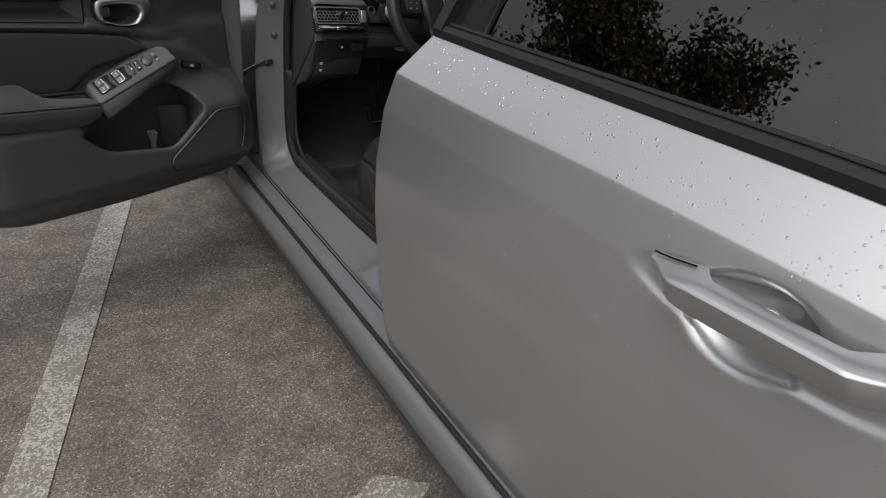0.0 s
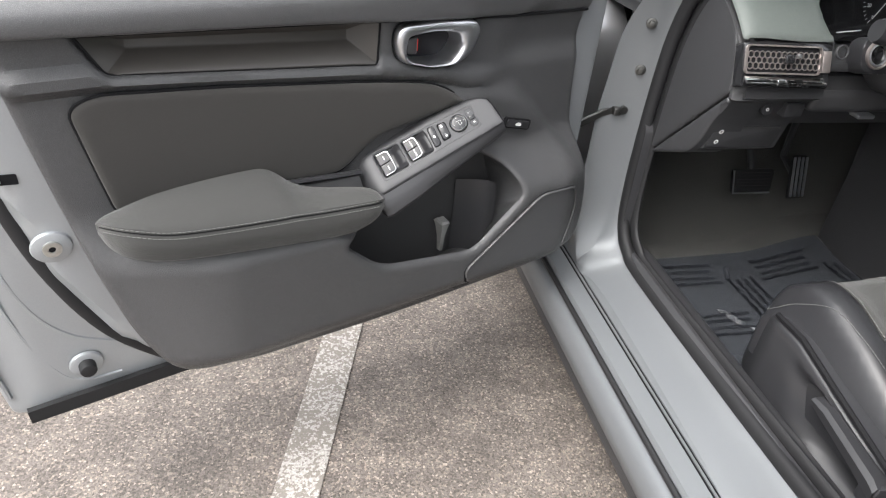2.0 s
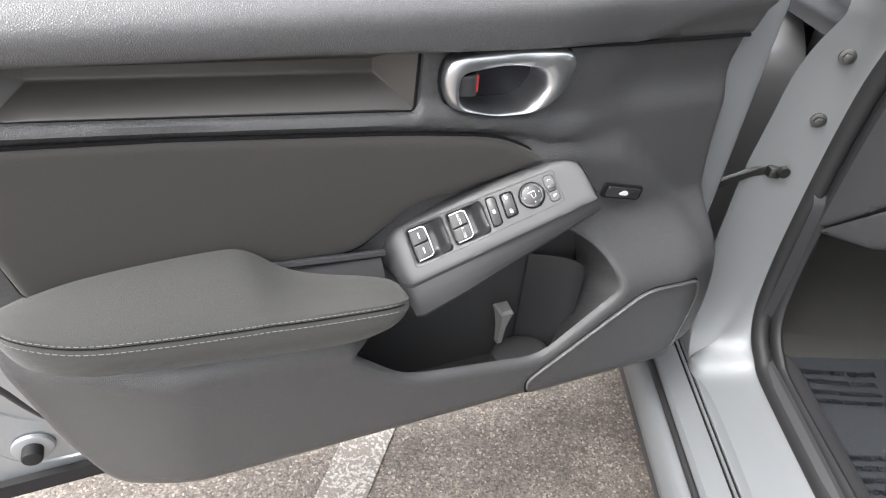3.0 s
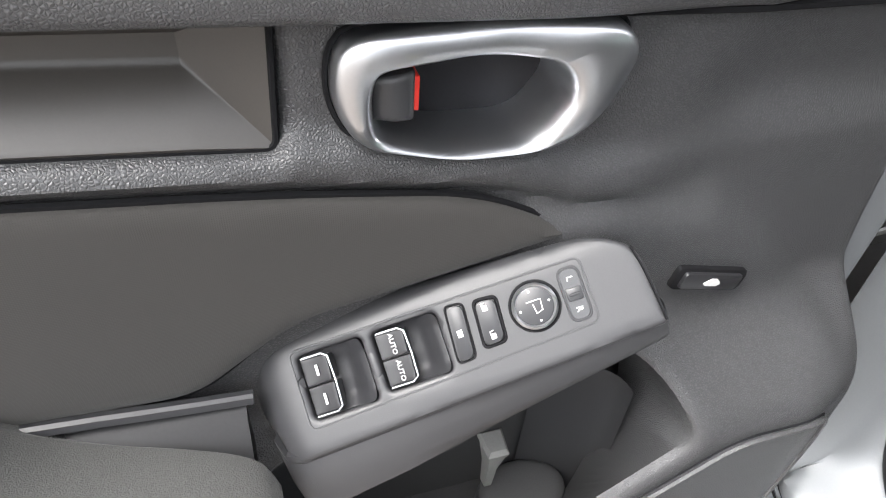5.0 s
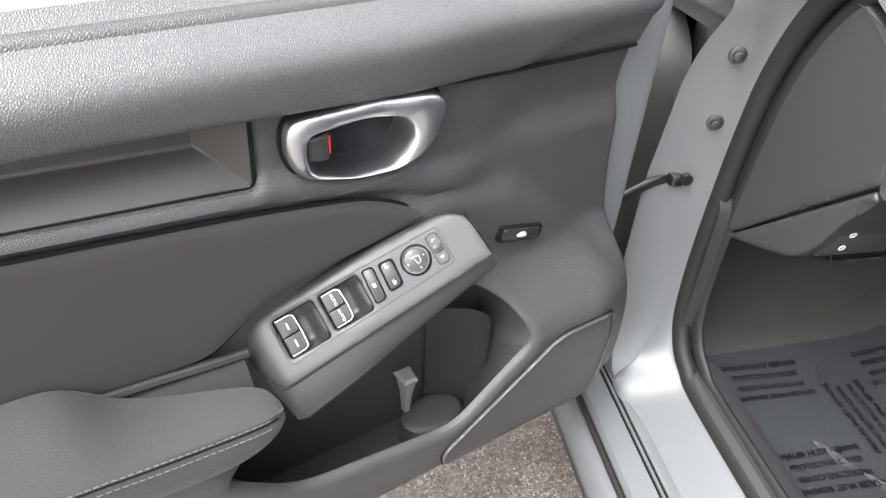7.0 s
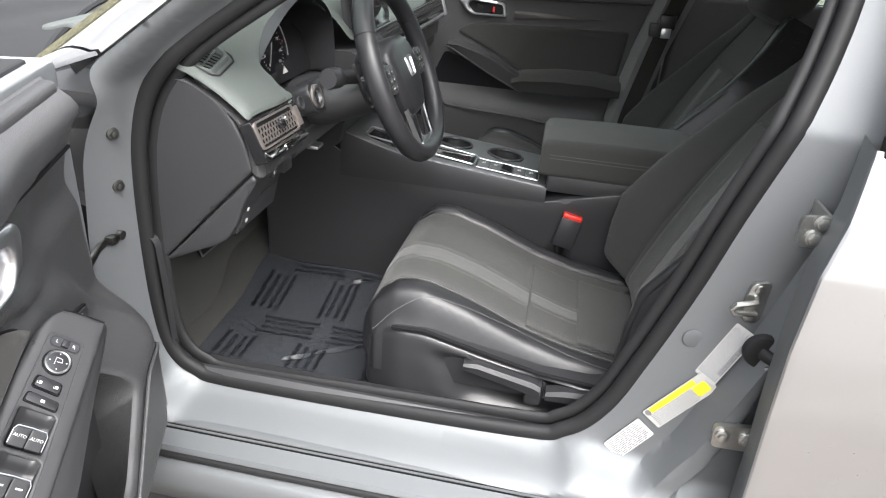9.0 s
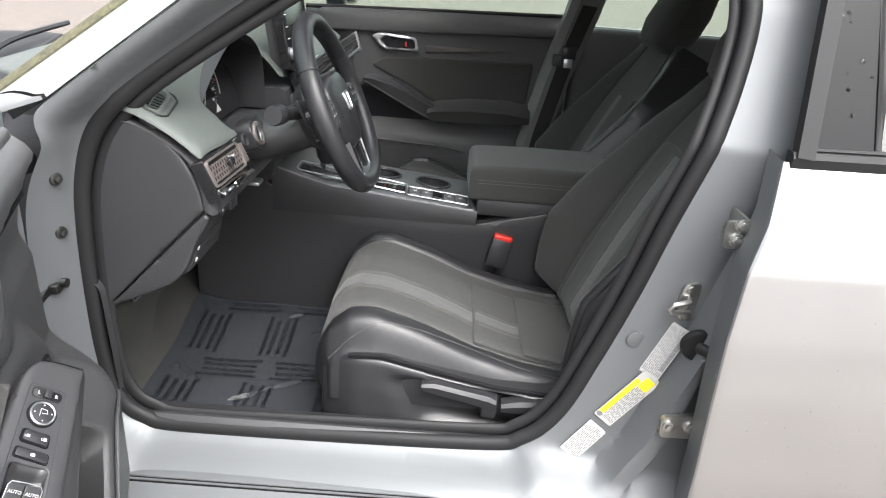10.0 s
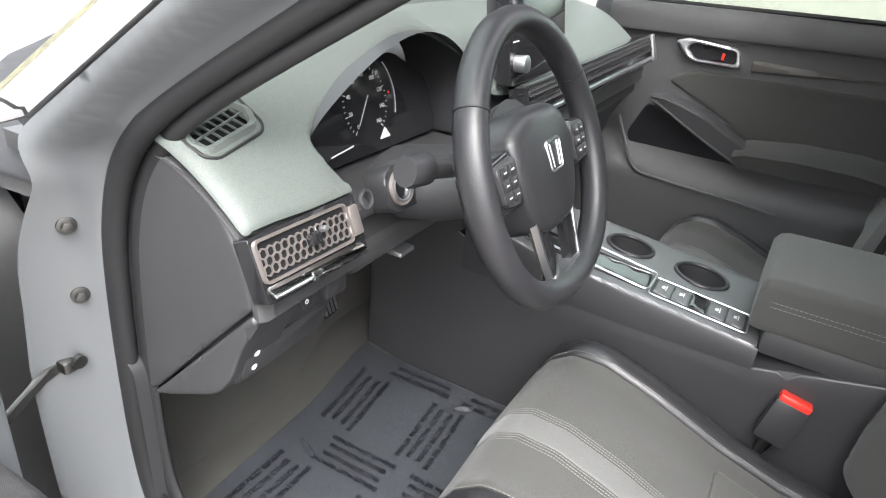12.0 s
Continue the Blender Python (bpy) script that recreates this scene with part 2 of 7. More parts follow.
def catmull(pts, n=8, closed=False):
    v = [Vector(p) for p in pts]
    k = len(v)
    out = []
    for i in range(k if closed else k - 1):
        if closed:
            a, b, c, d = v[i - 1], v[i], v[(i + 1) % k], v[(i + 2) % k]
        else:
            a, b, c, d = v[max(i - 1, 0)], v[i], v[i + 1], v[min(i + 2, k - 1)]
        for j in range(n):
            t = j / n
            out.append(0.5 * ((2 * b) + (c - a) * t + (2 * a - 5 * b + 4 * c - d) * t * t + (3 * b - a - 3 * c + d) * t ** 3))
    if not closed:
        out.append(v[-1])
    return out


def dense(poly, step):
    out = []
    k = len(poly)
    for i in range(k):
        a, b = np.array(poly[i]), np.array(poly[(i + 1) % k])
        m = max(1, int(np.linalg.norm(b - a) / step))
        out += [a + (b - a) * j / m for j in range(m)]
    keep = [out[0]]
    for p in out[1:]:
        if np.linalg.norm(p - keep[-1]) > 1e-4:
            keep.append(p)
    if np.linalg.norm(keep[0] - keep[-1]) < 1e-4:
        keep.pop()
    return np.array(keep)


def seg_dist(P, poly, closed=True):
    A = np.array(poly, float)
    B = np.roll(A, -1, 0)
    if not closed:
        A, B = A[:-1], B[:-1]
    D = B - A
    L = np.maximum((D ** 2).sum(1), 1e-12)
    best = np.full(len(P), 1e9)
    for a, d, l in zip(A, D, L):
        t = np.clip(((P - a) @ d) / l, 0, 1)
        best = np.minimum(best, ((P - a - t[:, None] * d) ** 2).sum(1))
    return np.sqrt(best)


def inside(P, poly):
    x, y = P[:, 0], P[:, 1]
    res = np.zeros(len(P), bool)
    A = np.array(poly)
    B = np.roll(A, -1, 0)
    for (x1, y1), (x2, y2) in zip(A, B):
        if y1 == y2:
            continue
        hit = ((y1 > y) != (y2 > y)) & (x < (x2 - x1) * (y - y1) / (y2 - y1) + x1)
        res ^= hit
    return res


def pad(outline, depth, step=0.012, rnd=0.004, holes=(), back=None, place=None, hole_back=None, guides=()):
    """A sheet over a flat outline (a, b) whose height is depth(a, b), with rounded rims that run back to the plane `back`."""
    from mathutils.geometry import delaunay_2d_cdt
    loops = [dense(outline, step)] + [dense(h, step) for h in holes]
    rim = np.vstack(loops)
    lo, hi = loops[0].min(0), loops[0].max(0)
    gx, gy = np.meshgrid(np.arange(lo[0] + step / 2, hi[0], step), np.arange(lo[1] + step / 2, hi[1], step))
    gx = gx + (np.arange(gx.shape[0]) % 2)[:, None] * step / 2
    G = np.column_stack([gx.ravel(), gy.ravel()])

    def ok(P, margin):
        keep = inside(P, loops[0])
        for h in loops[1:]:
            keep &= ~inside(P, h)
        d = np.min([seg_dist(P, h) for h in loops], 0)
        return keep & (d > margin)

    G = G[ok(G, max(step * 0.45, rnd * 1.15))]
    extra = [G]
    if rnd > 0:
        for f in (0.12, 0.4, 1.0):
            for h in loops:
                t = np.roll(h, -1, 0) - np.roll(h, 1, 0)
                nrm = np.column_stack([-t[:, 1], t[:, 0]]) / np.maximum(np.linalg.norm(t, axis=1), 1e-9)[:, None]
                for sgn in (1, -1):
                    R = h + nrm * (sgn * rnd * f)
                    extra.append(R[ok(R, rnd * f * 0.93)])
    for f in guides:
        for h in loops[1:]:
            t = np.roll(h, -1, 0) - np.roll(h, 1, 0)
            nrm = np.column_stack([-t[:, 1], t[:, 0]]) / np.maximum(np.linalg.norm(t, axis=1), 1e-9)[:, None]
            for sgn in (1, -1):
                R = h + nrm * (sgn * f)
                R = R[ok(R, f * 0.97)]
                near = seg_dist(extra[0], R, False) if len(R) > 1 else np.full(len(extra[0]), 1.0)
                extra[0] = extra[0][near > step * 0.4]
                extra.append(R)
    V = np.vstack([rim] + extra)
    edges, k = [], 0
    for h in loops:
        edges += [(k + i, k + (i + 1) % len(h)) for i in range(len(h))]
        k += len(h)
    res = delaunay_2d_cdt([Vector(p) for p in V], edges, [], 0, 1e-6)
    W = np.array([tuple(p) for p in res[0]])
    F = np.array([f for f in res[2] if len(f) == 3])
    cen = W[F].mean(1)
    keep = inside(cen, loops[0])
    for h in loops[1:]:
        keep &= ~inside(cen, h)
    F = F[keep]
    d = np.min([seg_dist(W, h) for h in loops], 0)
    n = depth(W[:, 0], W[:, 1]) * np.ones(len(W))
    if rnd > 0:
        q = np.clip(d, 0, rnd)
        n = n - (rnd - np.sqrt(np.maximum(rnd ** 2 - (rnd - q) ** 2, 0)))
    place = place or (lambda a, b, c: (a, c, b))
    bm = bmesh.new()
    vs = [bm.verts.new(place(a, b, c)) for (a, b), c in zip(W, n)]
    for f in F:
        bm.faces.new([vs[i] for i in f])
    if back is not None:
        first = seg_dist(W, loops[0]) < 1e-5
        border = [e for e in bm.edges if len(e.link_faces) == 1]
        bm.verts.index_update()
        low = {}
        for e in border:
            for v in e.verts:
                if v.index not in low:
                    a, b = W[v.index]
                    to = back if (hole_back is None or first[v.index]) else hole_back
                    low[v.index] = bm.verts.new(place(a, b, to))
        idx = [(e.verts[0], e.verts[1]) for e in border]
        ids = [(a.index, b.index) for a, b in idx]
        for (a, b), (i, j) in zip(idx, ids):
            bm.faces.new([a, b, low[j], low[i]])
    bmesh.ops.delete(bm, geom=[v for v in bm.verts if not v.link_faces], context="VERTS")
    return bm


def loft(rings, closed=True, caps=True):
    bm = bmesh.new()
    rows = [[bm.verts.new(p) for p in r] for r in rings]
    k = len(rows[0])
    for a, b in zip(rows, rows[1:]):
        for i in range(k if closed else k - 1):
            bm.faces.new([a[i], a[(i + 1) % k], b[(i + 1) % k], b[i]])
    if caps and closed:
        bm.faces.new(rows[0])
        bm.faces.new(rows[-1][::-1])
    return bm


def sweep(path, profile, up=(0, 0, 1), closed=False, scale=None, ring=True):
    """Profile points (side, up) carried along a path."""
    P = [Vector(p) for p in path]
    k = len(P)
    rings = []
    for i in range(k):
        if closed:
            t = (P[(i + 1) % k] - P[i - 1]).normalized()
        else:
            t = (P[min(i + 1, k - 1)] - P[max(i - 1, 0)]).normalized()
        s = t.cross(Vector(up))
        if s.length < 1e-4:
            s = t.cross(Vector((1, 0, 0)))
        s.normalize()
        u = s.cross(t)
        f = scale(i / (k - 1)) if scale else 1.0
        rings.append([P[i] + s * a * f + u * b * f for a, b in profile])
    if closed:
        rings.append(rings[0])
        bm = loft(rings, ring, False)
        bmesh.ops.remove_doubles(bm, verts=bm.verts, dist=1e-6)
        return bm
    return loft(rings, ring)


def circle(r, n=10, ry=None):
    return [(r * math.cos(2 * math.pi * i / n), (ry or r) * math.sin(2 * math.pi * i / n)) for i in range(n)]


def tube(path, r, n=8, up=(0, 0, 1), closed=False, scale=None):
    return sweep(path, circle(r, n), up, closed, scale)


def rbox(lo, hi, bevel=0.003, seg=2, m=None):
    bm = bmesh.new()
    bmesh.ops.create_cube(bm, size=1)
    for v in bm.verts:
        v.co = Vector([(a + b) / 2 + c * (b - a) for a, b, c in zip(lo, hi, v.co)])
    if bevel > 0:
        bmesh.ops.bevel(bm, geom=list(bm.edges), offset=bevel, segments=seg, affect="EDGES", profile=0.5)
    if m is not None:
        bm.transform(m)
    return bm


def plate(outline, c0, c1, m=None, bevel=0.0, place=None):
    """A flat plate of the outline (a, b) between heights c0 and c1."""
    place = place or (lambda a, b, c: (a, b, c))
    bm = bmesh.new()
    lo = [bm.verts.new(place(a, b, c0)) for a, b in outline]
    hi = [bm.verts.new(place(a, b, c1)) for a, b in outline]
    k = len(lo)
    bm.faces.new(lo[::-1])
    top = bm.faces.new(hi)
    for i in range(k):
        bm.faces.new([lo[i], lo[(i + 1) % k], hi[(i + 1) % k], hi[i]])
    if bevel > 0:
        bmesh.ops.bevel(bm, geom=list(top.edges), offset=bevel, segments=2, affect="EDGES", profile=0.5)
    if m is not None:
        bm.transform(m)
    return bm


def disc(r, c0, c1, n=24, m=None, bevel=0.0):
    return plate(circle(r, n), c0, c1, m, bevel)


def ring(r0, r1, c0, c1, n=28, m=None):
    prof = [(r0, c0), (r0, c1 * 0.8 + c0 * 0.2), ((r0 + r1) / 2, c1), (r1, c1 * 0.8 + c0 * 0.2), (r1, c0)]
    rings = [[(a * math.cos(w), a * math.sin(w), c) for a, c in prof] for w in [2 * math.pi * i / n for i in range(n)]]
    bm = loft(rings + [rings[0]], False, False)
    bmesh.ops.remove_doubles(bm, verts=bm.verts, dist=1e-6)
    if m is not None:
        bm.transform(m)
    return bm


def join(*bms):
    out = bmesh.new()
    for b in bms:
        me = bpy.data.meshes.new("tmp")
        b.to_mesh(me)
        b.free()
        out.from_mesh(me)
        bpy.data.meshes.remove(me)
    return out


def writing(text, size, m, thick=0.0002, align="CENTER", bold=0.0):
    """Letters of the built-in font as a mesh in the pose m (x along the line, y up the letter)."""
    cu = bpy.data.curves.new("letters", "FONT")
    cu.body, cu.size, cu.align_x, cu.align_y, cu.extrude = text, size, align, "CENTER", thick
    cu.resolution_u, cu.offset = 2, bold
    ob = bpy.data.objects.new("letters", cu)
    scene.collection.objects.link(ob)
    bpy.context.view_layer.update()
    me = bpy.data.meshes.new_from_object(ob.evaluated_get(bpy.context.evaluated_depsgraph_get()))
    bpy.data.objects.remove(ob)
    bm = bmesh.new()
    bm.from_mesh(me)
    bpy.data.meshes.remove(me)
    bm.transform(m)
    return bm


def frame_of(o, x, y):
    """Axes from an origin, an x direction and a rough y direction."""
    X = Vector(x).normalized()
    Zv = X.cross(Vector(y)).normalized()
    Y = Zv.cross(X)
    return Matrix(((X.x, Y.x, Zv.x, o[0]), (X.y, Y.y, Zv.y, o[1]), (X.z, Y.z, Zv.z, o[2]), (0, 0, 0, 1)))


def ramp(x, a, b):
    t = np.clip((x - a) / (b - a), 0, 1)
    return t * t * (3 - 2 * t)


def dashes(path, length=0.004, gap=0.002, r=0.0005):
    """Stitches along a path."""
    P = [Vector(p) for p in path]
    out, acc, on = bmesh.new(), 0.0, True
    run = [P[0]]
    for a, b in zip(P, P[1:]):
        d, pos = (b - a).length, 0.0
        while pos < d:
            need = (length if on else gap) - acc
            go = min(need, d - pos)
            pos += go
            acc += go
            q = a + (b - a) * (pos / d)
            if on:
                run.append(q)
            if acc >= (length if on else gap) - 1e-9:
                if on and len(run) > 1 and (run[-1] - run[0]).length > 1e-4:
                    t = (run[-1] - run[0]).normalized()
                    s = t.cross(Vector((0.3, 0.5, 0.8))).normalized() * r
                    u = t.cross(s).normalized() * r
                    c0 = [out.verts.new(run[0] + w) for w in (s, u, -s, -u)]
                    c1 = [out.verts.new(run[-1] + w) for w in (s, u, -s, -u)]
                    for i in range(4):
                        out.faces.new([c0[i], c0[(i + 1) % 4], c1[(i + 1) % 4], c1[i]])
                on = not on
                acc = 0.0
                run = [q]
    return out


# ---- ground ----
gm = rbox((-150, -150, -0.3), (150, 150, 0.0), 0)
solo("ground", gm, ASPHALT, "weathered grey-brown asphalt of a parking lot", "ground", kind="structure")
lx = [(-0.040 + 0.27 * (y - 1.597) + w, y) for y, w in ((4.2, 0.0), (4.2, 0.091), (-6.0, 0.091), (-6.0, 0.0))]
solo("parking_line", plate(lx, 0.0, 0.004), LINE, "worn white parking line painted on asphalt", "road marking", kind="structure", smooth=False)

spill = [(0.625 + 0.10 * (1 + 0.25 * math.sin(3 * w) + 0.15 * math.sin(7 * w + 1)) * math.cos(w), 1.215 + 0.075 * (1 + 0.2 * math.cos(5 * w)) * math.sin(w)) for w in np.linspace(0, 6.2, 40)]
solo("paint_spill", plate(spill, 0.0, 0.003), LINE, "pale splash of old paint on the asphalt", "paint spill", smooth=False)

# ---- front door, standing open ----
DOOR = Matrix.Translation((0.72, 2.45, 0)) @ Matrix(((-0.9272, 0.3746, 0, 0), (-0.3746, -0.9272, 0, 0), (0, 0, 1, 0), (0, 0, 0, 1)))
front_door = thing("front_door", "open silver car front door with black trim panel", "car door", m=DOOR)

SEALLINE = [(1.035, 1.0), (1.012, 0.83), (0.987, 0.69), (0.955, 0.55), (0.90, 0.425), (0.81, 0.325), (0.70, 0.315), (0.05, 0.315)]

TRIM = fillet([(0.095, 0.93, 0.01), (0.10, 0.85), (0.095, 0.70, 0.05), (0.066, 0.56, 0.05), (0.052, 0.46, 0.05), (0.066, 0.375, 0.03), (0.12, 0.328, 0.04), (0.45, 0.318, 0.1), (0.73, 0.326, 0.1),
               (0.825, 0.372, 0.06), (0.876, 0.46, 0.08), (0.916, 0.62, 0.1), (0.942, 0.77, 0.1), (0.968, 0.93, 0.01)], 0.02)


def shell_depth(u, z):
    P = np.column_stack([u, z])
    area = [(0.0, 1.2)] + [(0.0, 0.315)] + SEALLINE[::-1] + [(1.035, 1.2)]
    d = seg_dist(P, SEALLINE, False) * np.where(inside(P, area), 1, -1)
    under = seg_dist(P, TRIM) * inside(P, TRIM)
    return -0.012 + 0.058 * ramp(d, -0.012, 0.016) - 0.02 * ramp(u, 1.0, 1.06) * (d < 0) - 0.05 * ramp(under, 0.015, 0.035)


shell_out = fillet([(0.03, 0.312, 0.03), (0.78, 0.302), (1.055, 0.282, 0.012), (1.072, 0.42, 0.1), (1.068, 0.62, 0.2), (1.045, 0.85, 0.2), (1.03, 0.945, 0.02), (0.03, 0.945, 0.02)], 0.02)
part("door_shell", pad(shell_out, shell_depth, 0.014, 0.006, back=-0.11), PAINT_HALF_SHADED, front_door, "silver painted inner door shell")
skin = fillet([(0.02, 0.308, 0.03), (0.78, 0.295), (1.066, 0.272, 0.012), (1.084, 0.42, 0.1), (1.080, 0.62, 0.2), (1.058, 0.85, 0.2), (1.04, 0.95, 0.02), (0.02, 0.95, 0.02)], 0.02)
part("outer_skin", pad(skin, lambda u, z: -0.108 + 0 * u, 0.03, 0.004, back=-0.135), PAINT, front_door, "silver outer door skin")
sp = catmull([(u, 0.006 - 0.004 * i / 8, z) for i, (u, z) in enumerate(SEALLINE[:6])], 8)
part("door_seal", sweep(sp, circle(0.014, 10, 0.014), (0, 1, 0)), RUBBER, front_door, "black rubber door seal")
part("lower_seal", sweep([(0.78, -0.004, 0.302), (0.9, -0.004, 0.300), (1.035, -0.006, 0.296)], [(-0.006, -0.012), (0.006, -0.014), (0.01, 0.0), (0.004, 0.012), (-0.006, 0.012)], (0, 0, 1)), RUBBER, front_door, "black rubber strip")
latch = part("latch_recess", plate(fillet([(0.957, 0.700), (0.983, 0.703), (0.983, 0.716), (0.957, 0.713)], 0.002), 0.045, 0.0475, place=lambda a, b, c: (a, c, b)), HOLE, front_door, "dark latch slot")
part("latch_hook", rbox((0.974, 0.046, 0.705), (0.985, 0.050, 0.712), 0.001), STEEL, latch, "steel latch hook")
for u, z, n0 in ((0.944, 0.608, 0.046), (0.944, 0.360, -0.01)):
    fm = frame_of((u, n0, z), (1, 0, 0), (0, 0, 1))
    fm = fm @ Matrix.Rotation(math.pi, 4, "X") if fm.col[2].y < 0 else fm
    boss = part("boss", plate([(a * 1.1, b) for a, b in circle(0.022, 20)], 0.0, 0.006, fm, 0.004), PAINT_HALF_SHADED, front_door)
    if z < 0.5:
        part("rubber_stop", disc(0.012, 0.005, 0.022, 16, fm, 0.003), RUBBER, boss, "black rubber stop")
    else:
        part("screw", ring(0.004, 0.011, 0.005, 0.010, 20, fm), STEEL, boss, "dark screw in the jamb")
        part("screw_recess", disc(0.0085, 0.0055, 0.0075, 16, fm), HOLE, boss)
part("weatherstrip_lip", sweep(catmull([(1.052, -0.03, 0.32), (1.064, -0.03, 0.45), (1.060, -0.03, 0.62), (1.040, -0.03, 0.85)], 8), circle(0.004, 6), (0, 1, 0)), PAINT_HALF_SHADED, front_door)
part("press_line", sweep(catmull([(1.03, -0.016, 0.66), (1.0, -0.014, 0.50), (0.955, -0.012, 0.42), (0.88, -0.011, 0.375)], 8), circle(0.003, 6), (0, 1, 0)), PAINT_HALF_SHADED, front_door)
part("press_line", sweep(catmull([(1.045, -0.02, 0.62), (1.015, -0.016, 0.45), (0.985, -0.014, 0.36), (0.955, -0.012, 0.328), (0.90, -0.011, 0.322)], 8), circle(0.003, 6), (0, 1, 0)), PAINT_HALF_SHADED, front_door)

# trim panel
BEZ_OUT = fillet([(0.476, 0.822, 0.015), (0.471, 0.850, 0.02), (0.40, 0.8535), (0.342, 0.850, 0.010), (0.332, 0.838, 0.010), (0.343, 0.806, 0.03), (0.366, 0.785, 0.02), (0.405, 0.783), (0.465, 0.796, 0.02)], 0.01)
BEZ_IN = fillet([(0.4565, 0.820, 0.01), (0.4535, 0.834, 0.01), (0.406, 0.8365, 0.02), (0.372, 0.833, 0.014), (0.363, 0.817, 0.016), (0.378, 0.790, 0.018), (0.42, 0.790), (0.4545, 0.801, 0.01)], 0.01)
RECESS = fillet([(0.499, 0.796, 0.006), (0.496, 0.856), (0.870, 0.868), (0.845, 0.823, 0.008)], 0.003)
POCKET = fillet([(0.585, 0.556, 0.02), (0.46, 0.580), (0.315, 0.632, 0.02), (0.262, 0.606, 0.03), (0.236, 0.560, 0.02), (0.338, 0.472, 0.025), (0.52, 0.497, 0.03)], 0.02)


BULGE_U = [0.0, 0.05, 0.132, 0.199, 0.243, 0.31, 0.36]
BULGE_Z = [0.47, 0.53, 0.638, 0.705, 0.737, 0.750, 0.752]


def trim_depth(u, z):
    # the lower half swells out into armrest, pocket and speaker; a rolled edge runs under the handle
    top = 0.605 + 0.045 * ramp(u, 0.40, 0.25) + 0.055 * ramp(u, 0.52, 0.60)
    low = ramp(z, top, top - 0.095) * (1 - 0.75 * ramp(u, 0.74, 0.93)) * (1 - 0.42 * ramp(u, 0.15, 0.05))
    n = 0.066 + 0.078 * low
    n = n - 0.075 * ramp(z, 0.425, 0.325) * low
    fab_top = np.interp(u, [0.24, 0.34, 0.40, 0.50, 0.72, 0.862], [0.735, 0.742, 0.758, 0.773, 0.794, 0.803])
    n = n + 0.011 * ramp(z, fab_top + 0.036, fab_top + 0.022) * ramp(z, fab_top - 0.001, fab_top + 0.012) * ramp(u, 0.24, 0.34)
    edge = np.interp(u, BULGE_U, BULGE_Z)
    n = n + 0.015 * ramp(edge - z, -0.012, 0.030) * ramp(u, 0.42, 0.32) * (1 - low)
    return n - 0.010 * ramp(u, 0.30, 0.22) * ramp(z, 0.76, 0.80) * ramp(z, 0.86, 0.80)


tp = pad(TRIM, trim_depth, 0.006, 0.010, holes=[POCKET, RECESS, [(0.41 + (u - 0.41) * 1.10, 0.818 + (z - 0.818) * 1.18) for u, z in BEZ_IN]], back=0.03, hole_back=0.030)
for v in tp.verts:
    # the pocket drops down behind its front wall
    if abs(v.co.y - 0.030) < 1e-5 and 0.23 < v.co.x < 0.59 and 0.46 < v.co.z < 0.64:
        v.co.y += 0.055 * float(ramp(np.array(v.co.z), 0.60, 0.50))
        v.co.z -= 0.13 * float(ramp(np.array(v.co.z), 0.60, 0.50))
tp.normal_update()
trim = part("trim_panel", tp, SOFT, front_door, "black grained door trim panel")
part("pocket_back", pad(fillet([(0.62, 0.34), (0.62, 0.65), (0.22, 0.65), (0.20, 0.34)], 0.01), lambda u, z: 0.034 + 0 * z, 0.02, 0.0), POCKETPL, trim, "dark inside of the door pocket")
part("pocket_floor", rbox((0.20, 0.030, 0.368), (0.62, 0.092, 0.376), 0.001), POCKETPL, trim)
part("pocket_rib", loft([[(0.360 + w * a, 0.070 + d * b, z) for a, b in ((-1, -1), (1, -1), (0.8, 1), (-0.8, 1))] for z, w, d in ((0.440, 0.004, 0.004), (0.470, 0.005, 0.006), (0.492, 0.008, 0.010), (0.500, 0.011, 0.012), (0.504, 0.008, 0.009))]), PALERIB, trim, "pale grey rib in the door pocket")
part("bottle_rest", loft([[(0.322 + r * 1.1 * math.cos(w), 0.070 + r * 0.75 * math.sin(w), z - 0.010) for w in np.linspace(0, 2 * math.pi, 33)[:-1]] for r, z in ((0.040, 0.372), (0.039, 0.412), (0.037, 0.420), (0.033, 0.423), (0.028, 0.424), (0.014, 0.425))]), POCKETPL, trim, "rounded bottle rest in the pocket")
# the forward end of the pocket is a curved shell
shell_end = [[(0.262 - 0.018 * math.sin(s * 3.1) + 0.055 * (1 - s), 0.040 + 0.050 * s, z) for s in np.linspace(0, 1, 10)] for z in (0.38, 0.44, 0.50, 0.54, 0.56)]
part("pocket_end", loft(shell_end, False, False), PLASTIC, trim, "curved forward wall of the pocket")


def upper_depth(u, z):
    t = np.clip((z - 0.85) / 0.095, 0, 1)
    fall = ramp(np.interp(u, [0.09, 0.105, 0.152, 0.191, 0.222, 0.256, 0.30], [0.883, 0.881, 0.877, 0.868, 0.856, 0.843, 0.820]) - z, -0.006, 0.008)
    return 0.084 - 0.012 * ramp(u, 0.38, 0.26) * (1 - 0.5 * t) - 0.006 * fall + 0.012 * np.sin(t * 2.2) - 0.050 * ramp(t, 0.45, 1.0)


upper = fillet([(0.092, 0.846), (0.26, 0.847), (0.34, 0.8515), (0.494, 0.858), (0.62, 0.864), (0.957, 0.875), (0.975, 0.944, 0.015), (0.09, 0.944, 0.015)], 0.006)
part("upper_pad", pad(upper, upper_depth, 0.010, 0.006, back=0.03), UPPER, front_door, "soft grained upper door pad")
part("window_seal", rbox((0.08, -0.02, 0.935), (1.0, 0.03, 0.950), 0.004), RUBBER, front_door, "black belt seal")


